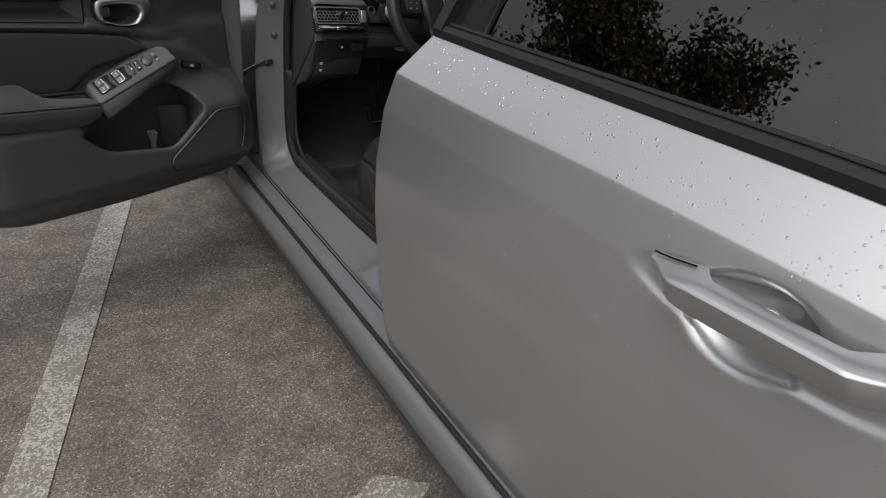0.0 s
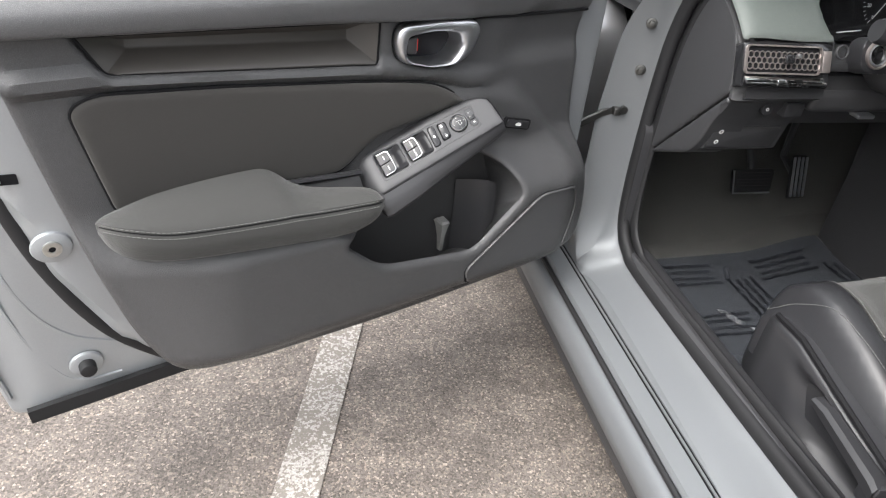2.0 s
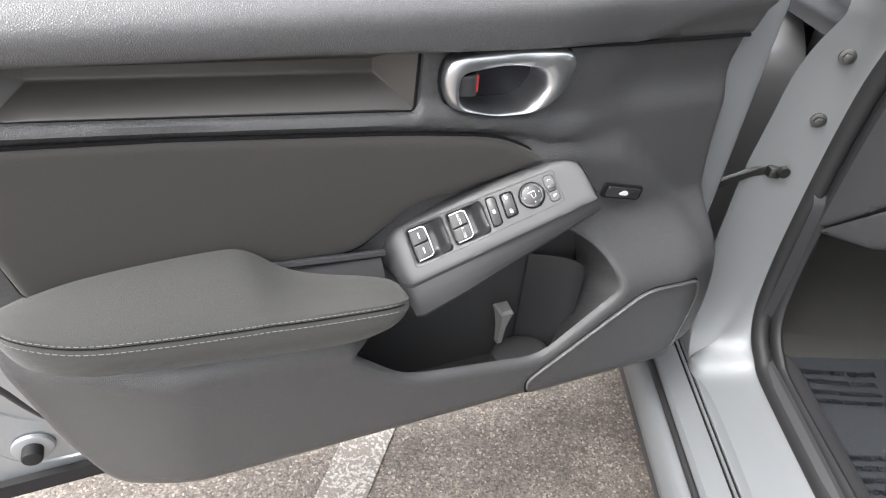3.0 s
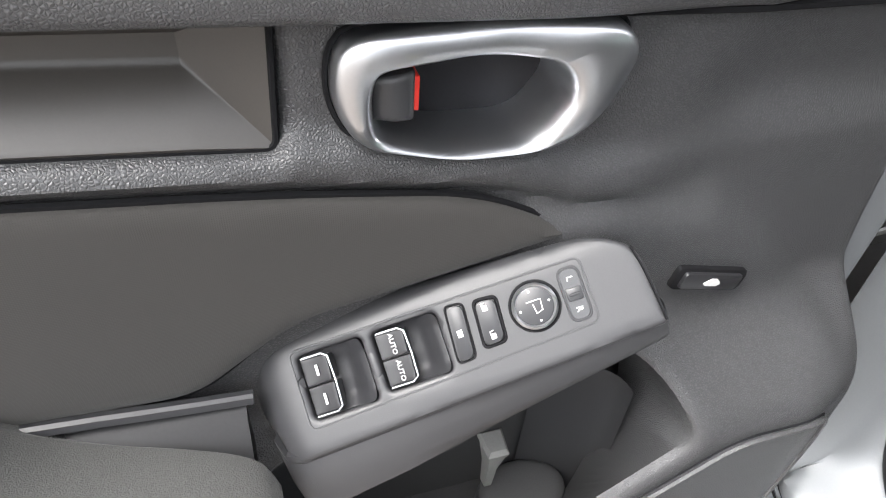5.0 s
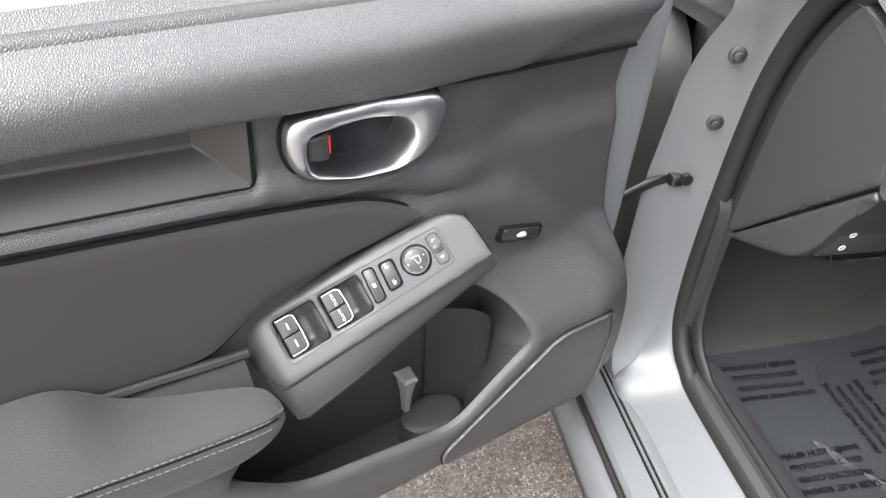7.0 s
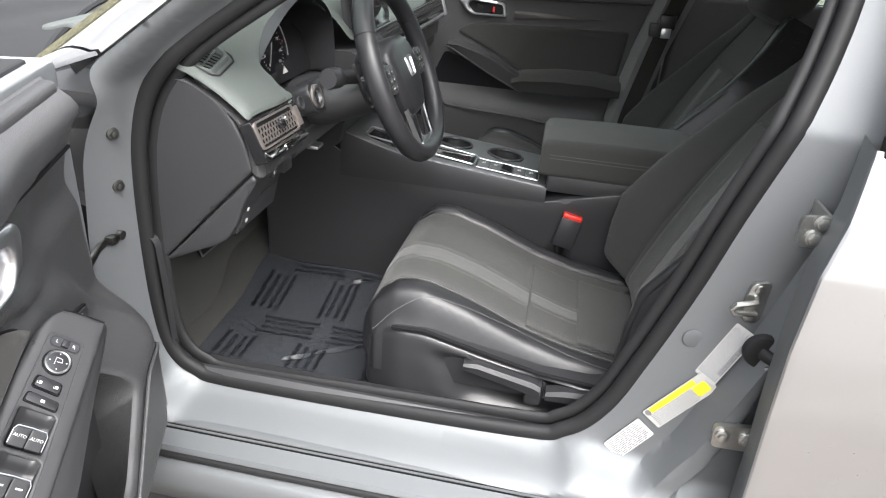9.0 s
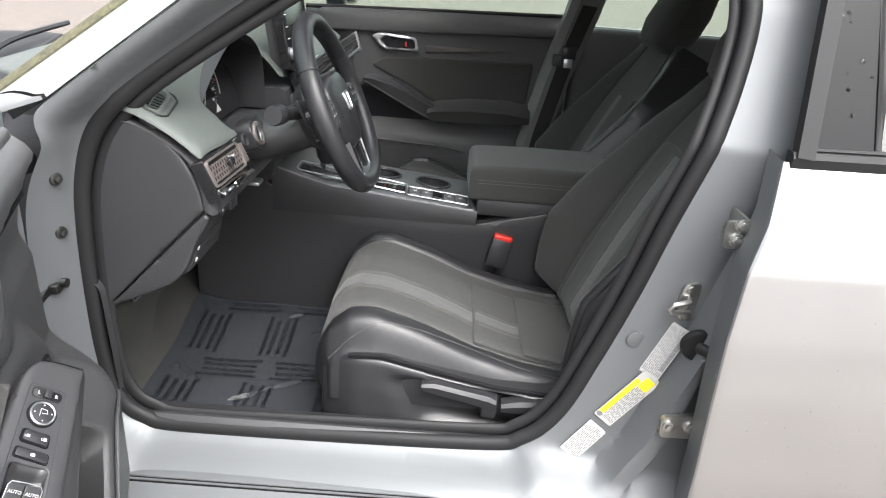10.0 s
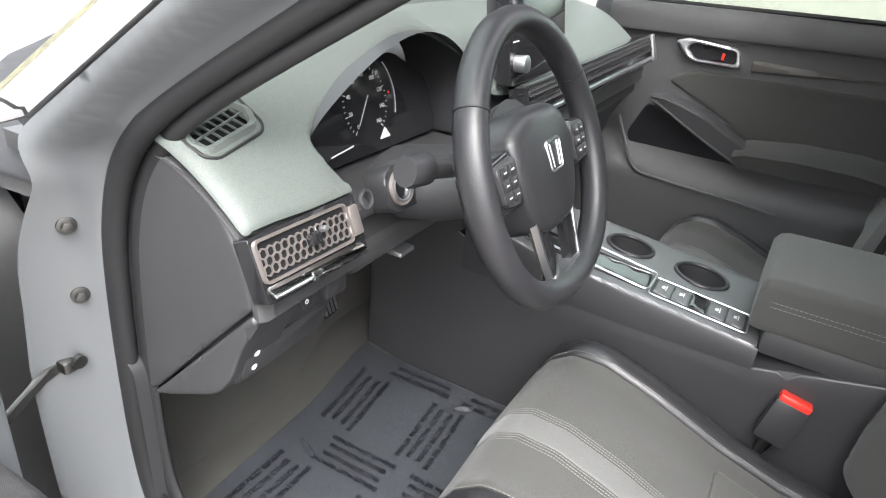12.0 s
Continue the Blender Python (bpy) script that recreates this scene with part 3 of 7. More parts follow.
def recess_column(u_low, u_high, full):
    rows = []
    for t, n in ((0.0, 0.0685), (0.03, 0.0695), (0.07, 0.068), (0.42, 0.0425), (0.46, 0.0405), (0.50, 0.040), (0.66, 0.0395), (0.69, 0.041), (0.97, 0.064), (1.0, 0.064)):
        if not full:
            t, n = (0.0 if t < 0.48 else 1.0) + (0.0004 * (t - 0.5)), 0.0685 if t < 0.48 else 0.064
        u = u_low + (u_high - u_low) * t
        zb, zt = 0.7975 + (u - 0.504) * 0.075, 0.860 + (u - 0.50) * 0.028
        rows.append((u, n, zb + (zt - zb) * t))
    return rows


part("trim_inlay", loft([recess_column(0.4985, 0.4965, False)] + [recess_column(u, u, True) for u in (0.533, 0.5335, 0.60, 0.68, 0.76, 0.816)] + [recess_column(0.8165, 0.8165, True), recess_column(0.846, 0.870, False)], False, False), INLAY, front_door, "matt grey-brown recessed inlay")
part("seam", tube([(u, 0.0675, z) for u, z in RECESS], 0.0016, 6, (0, 1, 0), True), HOLE, front_door, "dark joint round the inlay")

fab = fillet([(0.893, 0.790, 0.03), (0.862, 0.803, 0.02), (0.72, 0.794), (0.50, 0.773, 0.05), (0.40, 0.758, 0.03), (0.34, 0.724, 0.01), (0.50, 0.69), (0.56, 0.64), (0.866, 0.652, 0.01)], 0.02)
part("fabric_insert", pad(fab, lambda u, z: 0.076 + 0.004 * np.sin(np.clip((z - 0.64) / 0.15, 0, 1) * 3.1), 0.010, 0.008, back=0.055), FABRIC, front_door, "charcoal woven fabric insert")
part("seam", tube([(u, 0.0705, z) for u, z in fab], 0.0022, 6, (0, 1, 0), True), HOLE, front_door, "dark joint round the fabric")
part("seam", tube([(0.100, 0.0655, 0.8452), (0.18, 0.0660, 0.8457), (0.26, 0.0672, 0.8462), (0.34, 0.071, 0.8507), (0.494, 0.071, 0.8572), (0.62, 0.071, 0.8633), (0.955, 0.071, 0.8743)], 0.0026, 6, (0, 1, 0)), HOLE, front_door, "dark joint under the upper pad")

def polar(poly, c, k=120):
    """Points of a closed outline seen from its middle c at k even angles."""
    A = dense(poly, 0.0005)
    ang = np.arctan2(A[:, 1] - c[1], (A[:, 0] - c[0]) * 0.55)
    o = np.argsort(ang)
    w = np.linspace(-math.pi, math.pi, k, endpoint=False)
    return np.column_stack([np.interp(w, ang[o], A[o, i], period=2 * math.pi) for i in (0, 1)])


po, pi_ = polar(BEZ_OUT, (0.410, 0.818)), polar(BEZ_IN, (0.410, 0.818))
for _ in range(3):
    po = (np.roll(po, 1, 0) + 2 * po + np.roll(po, -1, 0)) / 4
    pi_ = (np.roll(pi_, 1, 0) + 2 * pi_ + np.roll(pi_, -1, 0)) / 4
rings = []
wide = np.linalg.norm(pi_ - po, axis=1)
for e, r, n in ((0.0, -0.0004, 0.062), (0.0, 0.0, 0.070), (0.0, 0.0008, 0.0750), (0.0, 0.0024, 0.0783), (0.0, 0.0050, 0.0800), (0.5, 0.0, 0.0815), (1.0, -0.0052, 0.0812), (1.0, -0.0034, 0.0800), (1.0, -0.0018, 0.0770), (1.0, -0.0007, 0.0725), (1.0, 0.0, 0.066), (1.0, 0.0, 0.036)):
    s = np.clip(e + r * np.minimum(1, wide / 0.013) / wide, -0.05, 1.0)[:, None]
    P = po * (1 - s) + pi_ * s
    rings.append([(u, n + (0.006 * float(ramp(np.array(u), 0.40, 0.345)) if n > 0.067 else 0), z) for u, z in P])
bez = part("handle_bezel", loft(rings, True, False), CHROME, front_door, "satin chrome inside door handle surround")
part("bezel_shadow_gap", tube([(0.405 + (u - 0.405) * 1.02, 0.0675, 0.818 + (z - 0.818) * 1.04) for u, z in po[::2]], 0.0014, 6, (0, 1, 0), True), HOLE, bez)
part("handle_cup", pad(fillet([(0.47, 0.79), (0.47, 0.84), (0.36, 0.84), (0.36, 0.79)], 0.004), lambda u, z: np.minimum(0.040 + 0.008 * ((u - 0.41) / 0.05) ** 2, 0.048), 0.008, 0, place=None), CUP, bez, "dark handle cup")
lever = part("lock_lever", pad(fillet([(0.457, 0.8085), (0.457, 0.829), (0.437, 0.831), (0.437, 0.8065)], 0.002), lambda u, z: 0.073 + 0.003 * np.sin((u - 0.436) / 0.02 * 3.1), 0.004, 0.003, back=0.055), PLASTIC, bez, "black lock lever")
part("lock_mark", rbox((0.4345, 0.052, 0.810), (0.4372, 0.0705, 0.827), 0.0006), RED, lever, "red unlocked mark")

# armrest: rear end, hump, then a narrow bridge with a hand slot behind it
#        u      back n, back z  front n, front z, low z
ARM = [(0.893, 0.085, 0.650, 0.098, 0.652, 0.640), (0.884, 0.081, 0.655, 0.120, 0.658, 0.624), (0.862, 0.080, 0.662, 0.140, 0.658, 0.611),
       (0.82, 0.080, 0.672, 0.151, 0.649, 0.601), (0.76, 0.080, 0.678, 0.155, 0.643, 0.594), (0.70, 0.080, 0.680, 0.156, 0.638, 0.587),
       (0.678, 0.080, 0.677, 0.157, 0.637, 0.585), (0.662, 0.080, 0.667, 0.157, 0.636, 0.583), (0.645, 0.081, 0.652, 0.157, 0.634, 0.581),
       (0.625, 0.084, 0.641, 0.157, 0.632, 0.579), (0.60, 0.091, 0.636, 0.157, 0.630, 0.578), (0.57, 0.100, 0.634, 0.157, 0.628, 0.580),
       (0.545, 0.109, 0.632, 0.156, 0.626, 0.588), (0.530, 0.118, 0.629, 0.152, 0.624, 0.598), (0.522, 0.130, 0.622, 0.144, 0.621, 0.608)]
ARM_S = np.array([tuple(p) for p in catmull([(a[0], a[1], a[2]) for a in ARM], 5)])
ARM_T = np.array([tuple(p) for p in catmull([(a[3], a[4], a[5]) for a in ARM], 5)])
rings = []
for (u, nb, zb), (nf, zf, zl) in zip(ARM_S, ARM_T):
    w = nf - nb
    crown = 0.007 * min(1.0, w / 0.05)
    base = nb - 0.020 if nb < 0.083 else nb + 0.004
    rings.append([(u, base, zb - 0.012), (u, nb, zb - 0.004), (u, nb + w * 0.05, zb + 0.0005), (u, nb + w * 0.25, zb + (zf - zb) * 0.22 + crown * 0.7), (u, nb + w * 0.55, zb + (zf - zb) * 0.52 + crown), (u, nb + w * 0.82, zb + (zf - zb) * 0.82 + crown * 0.8),
                  (u, nf - w * 0.07, zf + 0.005), (u, nf - 0.0025, zf + 0.0012), (u, nf - 0.0035, zf - 0.0006), (u, nf - 0.0004, zf - 0.0055), (u, nf + 0.0005, zf * 0.6 + zl * 0.4), (u, nf - w * 0.10, zl + 0.009), (u, nf - w * 0.25, zl), (u, base, zl - 0.004)])
arm = part("armrest", loft(rings, True, True), SEATCLOTH, front_door, "padded armrest with pale double stitching")
for dz, dn in ((0.0030, -0.0026), (-0.0042, 0.0004)):
    part("stitching", dashes([(float(a[0]), float(b[0]) + dn, float(b[1]) + dz) for a, b in list(zip(ARM_S, ARM_T))[3:-6]], 0.0040, 0.0018, 0.00045), THREAD, arm, "pale stitching")
part("seam", tube([(float(a[0]), float(b[0]) - 0.0028, float(b[1]) - 0.0004) for a, b in list(zip(ARM_S, ARM_T))[2:-5]], 0.0007, 5, (0, 1, 0)), HOLE, arm)
part("slot_rail", sweep([(0.655, 0.079, 0.6475), (0.612, 0.080, 0.6455), (0.59, 0.081, 0.6445), (0.56, 0.082, 0.6430), (0.530, 0.083, 0.6420)], [(-0.005, -0.004), (-0.004, 0.0015), (0.0, 0.0028), (0.0025, 0.0018), (0.004, -0.002), (0.0, -0.007)], (0, 0, 1)), SMOOTH, arm, "satin rail behind the hand slot")
part("slot_mat", loft([[(u, 0.080, 0.638), (u, 0.092, 0.634), (u, 0.118, 0.600), (u, 0.118, 0.590), (u, 0.078, 0.590)] for u in (0.680, 0.62, 0.57, 0.535)]), RUBBER, arm, "ribbed rubber mat in the hand slot")

# switch block: a slanted panel with its own axes
al = Vector((-0.1645, 0.062, 0.0365)).normalized()
ac = Vector((0.0116, 0.075, -0.075)).normalized()
SW = frame_of((0.374, 0.106, 0.702), al * math.cos(radians(15.5)) - ac * math.sin(radians(15.5)), -ac)


def sp_place(a, b, c):
    return tuple(SW @ Vector((a, b, c)))


sw_out = fillet([(-0.182, -0.004, 0.02), (-0.172, 0.020, 0.02), (-0.146, 0.033, 0.03), (-0.092, 0.0345, 0.05), (-0.005, 0.031, 0.05), (0.0415, 0.0275, 0.014), (0.063, 0.013, 0.012), (0.0655, -0.031, 0.004), (-0.161, -0.044, 0.008)], 0.01)


def panel_c(a, b):
    # the panel rolls down over its rear end and a little along its inner side
    return -0.022 * np.clip((-0.146 - a) / 0.034, 0, 1) ** 2 - 0.006 * np.clip((b - 0.018) / 0.016, 0, 1) ** 2
WELLS = [fillet([(a0, b0), (a1, b0 + 0.0005), (a1, b1), (a0, b1)], 0.004) for a0, a1, b0, b1 in ((-0.140, -0.100, -0.0225, 0.0150), (-0.0935, -0.0545, -0.0200, 0.0147))]
sw = part("switch_panel", pad(sw_out, panel_c, 0.006, 0.003, holes=WELLS, back=-0.045, hole_back=-0.012, place=sp_place), PLASTIC, front_door, "slanted black window switch panel")
skirt = []
for a, b in ((-0.168, -0.030), (-0.164, -0.041), (-0.155, -0.0440), (-0.10, -0.0410), (-0.04, -0.0375), (0.02, -0.0340), (0.058, -0.0318), (0.0645, -0.0310), (0.0660, -0.0250)):
    w = float(np.interp(a, (-0.168, -0.105, -0.035, 0.03, 0.065), (0.034, 0.029, 0.020, 0.013, 0.009)))
    skirt.append([(a, b + 0.004, -0.0020), (a, b + 0.0002, -0.0032), (a, b - 0.0006, -0.0044), (a, b - 0.3 * w, -0.0066), (a, b - 0.7 * w, -0.0110), (a, b - 0.95 * w, -0.0165), (a, b - w, -0.0240), (a, b - 0.6 * w, -0.038), (a, b + 0.03, -0.060)])
part("panel_skirt", loft([[sp_place(*p) for p in r] for r in skirt]), PLASTIC, sw, "rolled lower edge of the switch panel")
# a thin dark tube draws the edge shadow at the panel's end
part("panel_edge_shade", tube([sp_place(a, b, 0.0004) for a, b in ((0.0590, 0.0145), (0.0612, 0.004), (0.0628, -0.010), (0.0640, -0.0290))], 0.0007, 5, SW.col[2].xyz), HOLE, sw)
rim_ab = fillet([(-0.1435, -0.0275), (0.031, -0.0185), (0.031, 0.0180), (-0.1435, 0.0190)], 0.005)
part("panel_rim", tube([sp_place(a, b, -0.0003) for a, b in rim_ab], 0.0008, 6, SW.col[2].xyz, True), PLASTIC, sw)
for (x0, x1, b0, b1), word in (((-0.140, -0.100, -0.0225, 0.0150), ""), ((-0.0935, -0.0545, -0.0200, 0.0147), "AUTO")):
    well = part("window_switch", pad(fillet([(x0, b0), (x1, b0 + 0.0005), (x1, b1), (x0, b1)], 0.004), lambda a, b: -0.010 + 0.0085 * ramp(a, x1 - 0.014, x1) + 0.004 * ramp(np.abs(b - (b0 + b1) / 2), 0.010, 0.018), 0.003, 0.0, place=sp_place), SMOOTH, sw, "scooped dark window switch well")
    mid = (b0 + b1) / 2
    kx0, kx1 = x0 + 0.0018, x0 + 0.0195
    for y0, y1 in ((b0 + 0.0022, mid - 0.0003), (mid + 0.0003, b1 - 0.0022)):
        ka = [(kx0, y0), (kx1 - 0.001, y0 + 0.0006), (kx1, y1 - 0.0006 if y1 > mid else y1), (kx0, y1)]
        part("switch_key", pad(fillet(ka, 0.0012), lambda a, b: -0.0005 + 0.0048 * np.clip((a - kx0) / (kx1 - kx0), 0, 1) ** 1.4, 0.003, 0.0006, back=-0.009, place=sp_place), SMOOTH, well, "black window key")
        ym = (y0 + y1) / 2
        tilt = Matrix.Translation((kx0 + 0.0095, ym, 0.0024)) @ Matrix.Rotation(-0.27, 4, "Y")
        if word:
            part("key_word", writing(word, 0.0044, SW @ tilt @ Matrix.Rotation(-math.pi / 2, 4, "Z")), WHITE, well, "white printed word AUTO", smooth=False)
        else:
            part("key_mark", rbox((-0.0008, -0.0032, 0.0), (0.0008, 0.0032, 0.0003), 0, m=SW @ tilt), WHITE, well, "white dash mark")
    edge = [(kx0 + 0.001, b0 + 0.0016, 0.0), (kx1 - 0.003, b0 + 0.0018, 0.0030), (kx1 + 0.0006, b0 + 0.0042, 0.0040), (kx1 + 0.0012, mid, 0.0042), (kx1 + 0.0006, b1 - 0.0042, 0.0040), (kx1 - 0.003, b1 - 0.0018, 0.0030), (kx0 + 0.001, b1 - 0.0016, 0.0)]
    part("key_edge", tube([sp_place(*p) for p in edge], 0.0006, 6, SW.col[2].xyz), CHROME, well, "silver edge of the key")
wk = part("window_lock_key", plate(fillet([(-0.0495, -0.0165), (-0.0405, -0.0160), (-0.0385, 0.0135), (-0.0475, 0.0147)], 0.003), -0.001, 0.0020, bevel=0.0007, place=sp_place), SMOOTH, sw, "black window lock key")
part("key_gap", tube([sp_place(a, b, 0.0001) for a, b in fillet([(-0.0503, -0.0173), (-0.0397, -0.0168), (-0.0377, 0.0143), (-0.0483, 0.0155)], 0.003)], 0.0007, 6, SW.col[2].xyz, True), HOLE, wk)
part("key_mark", rbox((-0.0455, -0.0035, 0.0020), (-0.0425, 0.0005, 0.0023), 0, m=SW), WHITE, wk, "small white symbol")
lk = part("door_lock_key", plate(fillet([(-0.0325, -0.0125), (-0.0215, -0.0120), (-0.0200, 0.0112), (-0.0310, 0.0122)], 0.003), -0.001, 0.0026, bevel=0.0009, place=sp_place), SMOOTH, sw, "black door lock rocker")
part("key_gap", tube([sp_place(a, b, 0.0001) for a, b in fillet([(-0.0335, -0.0135), (-0.0207, -0.0130), (-0.0190, 0.0122), (-0.0318, 0.0132)], 0.003)], 0.0011, 6, SW.col[2].xyz, True), HOLE, lk)
for yy in (0.0075, -0.0085):
    part("key_mark", rbox((-0.0280, yy - 0.0015, 0.0026), (-0.0250, yy + 0.0015, 0.0029), 0, m=SW), WHITE, lk, "small white symbol")
    part("key_mark", tube([sp_place(-0.0278, yy + 0.0015, 0.0027), sp_place(-0.0278, yy + 0.0030, 0.0027), sp_place(-0.0258, yy + 0.0030, 0.0027)], 0.0003, 4, SW.col[2].xyz), WHITE, lk)
kn = part("mirror_knob", ring(0.0106, 0.0128, -0.001, 0.0040, 40, SW), CHROME, sw, "mirror knob with chrome ring")
part("knob_gap", ring(0.0126, 0.0146, -0.001, 0.0006, 40, SW), HOLE, kn)
part("knob_face", disc(0.0108, -0.001, 0.0034, 32, SW, 0.0008), SMOOTH, kn)
for a in range(4):
    part("knob_dot", disc(0.0007, 0.0034, 0.0037, 8, SW @ Matrix.Rotation(a * math.pi / 2 + 0.1, 4, "Z") @ Matrix.Translation((0.0084, 0, 0))), WHITE, kn)
part("knob_mark", tube([sp_place(*p) for p in ((-0.0040, 0.0030, 0.0036), (0.0040, 0.0030, 0.0036), (0.0036, -0.0030, 0.0036), (0.0, -0.0042, 0.0036), (-0.0008, 0.0012, 0.0036))], 0.0004, 5, SW.col[2].xyz), WHITE, kn)
sl = part("mirror_side_switch", plate(fillet([(0.0175, -0.0145), (0.0275, -0.0145), (0.0275, 0.0135), (0.0175, 0.0135)], 0.005, 8), -0.002, 0.0003, place=sp_place), GLOSS, sw, "mirror side selector")
part("selector_rim", tube([sp_place(a, b, 0.0) for a, b in fillet([(0.0168, -0.0152), (0.0282, -0.0152), (0.0282, 0.0142), (0.0168, 0.0142)], 0.005, 8)], 0.0008, 6, SW.col[2].xyz, True), SMOOTH, sl)
part("slider", join(rbox((0.0182, -0.0042, 0.0), (0.0268, 0.0030, 0.0030), 0.0008, 2, SW), rbox((0.0195, -0.0014, 0.003), (0.0255, 0.0002, 0.0040), 0.0004, 1, SW)), SMOOTH, sl)
for ch, yy in (("L", 0.0082), ("R", -0.0092)):
    part("key_word", writing(ch, 0.0052, SW @ Matrix.Translation((0.0225, yy, 0.0006)) @ Matrix.Rotation(-math.pi / 2, 4, "Z")), WHITE, sl, smooth=False)

# boot release button and speaker cover
tb = frame_of((0.2335, 0.0835, 0.6695), (-0.055, 0.0, -0.014), (0.0, -0.01, 1))
if tb.col[2].y < 0:
    tb = frame_of((0.2335, 0.0835, 0.6695), (-0.055, 0.0, -0.014), (0.0, 0.01, -1))
bt = part("boot_release", plate(fillet([(-0.030, -0.009), (0.030, -0.009), (0.030, 0.009), (-0.030, 0.009)], 0.004), -0.01, 0.0015, tb, 0.001), HOLE, front_door, "black boot release button")
part("button_key", plate(fillet([(-0.025, -0.0065), (0.025, -0.0065), (0.025, 0.0065), (-0.025, 0.0065)], 0.003), 0.0, 0.004, tb, 0.001), SMOOTH, bt)
part("key_mark", plate(fillet([(-0.0075, -0.0012), (-0.0045, -0.0030), (0.0050, -0.0030), (0.0075, -0.0008), (0.0060, 0.0010), (0.0030, 0.0032), (-0.0020, 0.0032), (-0.0045, 0.0012)], 0.0008), 0.004, 0.0044, tb @ Matrix.Rotation(math.pi, 4, "Z") if tb.col[1].z < 0 else tb), WHITE, bt, "white car symbol")
spk = fillet([(0.357, 0.440, 0.015), (0.205, 0.556, 0.02), (0.118, 0.552, 0.02), (0.098, 0.50, 0.03), (0.126, 0.412, 0.03), (0.19, 0.386, 0.03), (0.345, 0.404, 0.015)], 0.02)
part("speaker_gap", pad(fillet([(0.228 + (a - 0.228) * 1.03, 0.472 + (b - 0.472) * 1.04) for a, b in spk[::2]], 0.005), lambda u, z: trim_depth(u, z) + 0.0012, 0.014, 0.001), HOLE, trim)
part("speaker_ridge", tube([(u, float(trim_depth(np.array([u]), np.array([z]))[0]) + 0.0035, z) for u, z in spk if z > 0.425 and u > 0.10], 0.0026, 6, (0, 1, 0)), SOFT, trim, "raised edge round the speaker cover")
part("speaker_cover", pad(spk, lambda u, z: trim_depth(u, z) + 0.0035, 0.012, 0.003), SOFT, front_door, "black speaker cover")

# ---- car body: sill, pillars, roof, floor ----
car = thing("car_body", "silver car body with open front doorway and wet paint", "car")


def lean(z):
    return 0.42 * np.maximum(z - 0.93, 0) + 0.25 * np.maximum(z - 1.12, 0)


OPENING = [(1.74, 0.347), (2.24, 0.338), (2.335, 0.352), (2.380, 0.395), (2.397, 0.48), (2.401, 0.60), (2.398, 0.72), (2.388, 0.80), (2.362, 0.872), (2.315, 0.932), (2.24, 0.995), (2.10, 1.095), (1.95, 1.19),
           (1.80, 1.255), (1.62, 1.285), (1.47, 1.275), (1.395, 1.22), (1.385, 1.12), (1.402, 1.02), (1.435, 0.91), (1.468, 0.80), (1.500, 0.68), (1.545, 0.54), (1.587, 0.432), (1.645, 0.368)]
open2d = [tuple(p) for p in catmull([(y, z, 0) for y, z in OPENING], 7, True)]
open2d = [(p[0], p[1]) for p in open2d]


def fold(y):
    """The outer edge of the doorway along the windscreen pillar."""
    return (0.772 + 0.2 * (2.4 - y), y, 0.92 + 0.783 * (2.4 - y))


def screen_edge(y):
    return (0.800 + 0.207 * (2.4 - y), y, 0.976 + 0.75 * (2.4 - y))


def past_fold(y, z):
    return ((z - 0.92) - 0.783 * (2.4 - y)) / 1.27


def jamb_x(y, z):
    P = np.column_stack([y, z])
    d = seg_dist(P, open2d)
    face = 0.775 - 0.023 * ramp(z, 0.36, 0.31)
    x = 0.842 + (face - 0.842) * ramp(d, 0.004, 0.050)
    r = ramp(y, 1.68, 1.58) * ramp(z, 0.31, 0.37)
    x = x * (1 - r) + r * (0.842 - 0.022 * np.minimum(d / 0.09, 1) - 0.052 * ramp(d, 0.100, 0.122))
    rear = ramp(y, 1.56, 1.50) * ramp(z, 0.30, 0.36)
    edge = 0.086 + 0.02 * ramp(z, 0.65, 0.45)
    x = x + 0.030 * ramp(d, edge + 0.042, edge + 0.060) * rear
    front = ramp(y, 2.36, 2.42) * ramp(z, 0.94, 0.86)
    x = x * (1 - front) + front * (0.842 - 0.085 * np.clip(d / 0.095, 0, 1))
    x = x + lean(z)
    w = ramp(past_fold(y, z), -0.045, -0.006) * ramp(y, 1.60, 1.80) * ramp(z, 0.84, 0.92)
    return x * (1 - w) + w * (fold(y)[0] + 0.003)


frame_out = fillet([(1.17, 0.30), (2.49, 0.30), (2.50, 0.60), (2.48, 0.80, 0.05), (2.415, 0.9065, 0.02), (1.90, 1.310, 0.1), (1.62, 1.37, 0.2), (1.17, 1.36)], 0.01)
jamb = pad(frame_out, jamb_x, 0.008, 0.0, holes=[open2d], place=lambda a, b, c: (c, a, b), guides=(0.006, 0.012, 0.024, 0.036, 0.050, 0.068, 0.080, 0.088, 0.094, 0.101, 0.108, 0.115, 0.122, 0.130, 0.138, 0.148))
jv = np.array([(v.co.y, v.co.z) for v in jamb.verts])
pull_in = 0.62 * np.minimum(seg_dist(jv, open2d), 0.1) * ramp(jv[:, 0], 2.36, 2.42) * ramp(jv[:, 1], 0.94, 0.86)
for v, s in zip(jamb.verts, pull_in):
    v.co.y -= s
part("door_frame", jamb, PAINT_SHADED, car, "silver painted doorway frame")
seal3 = [(float(jamb_x(np.array([y]), np.array([z]))[0]) + 0.006, y, z) for y, z in open2d]
part("door_seal", sweep(seal3, [(0.001 + 0.0145 * math.cos(w), 0.0125 * math.sin(w)) for w in np.linspace(0, 2 * math.pi, 17)[:-1]], (-1, 0, 0), closed=True), RUBBER, car, "black rubber doorway seal")
cy, cz = 1.88, 0.80
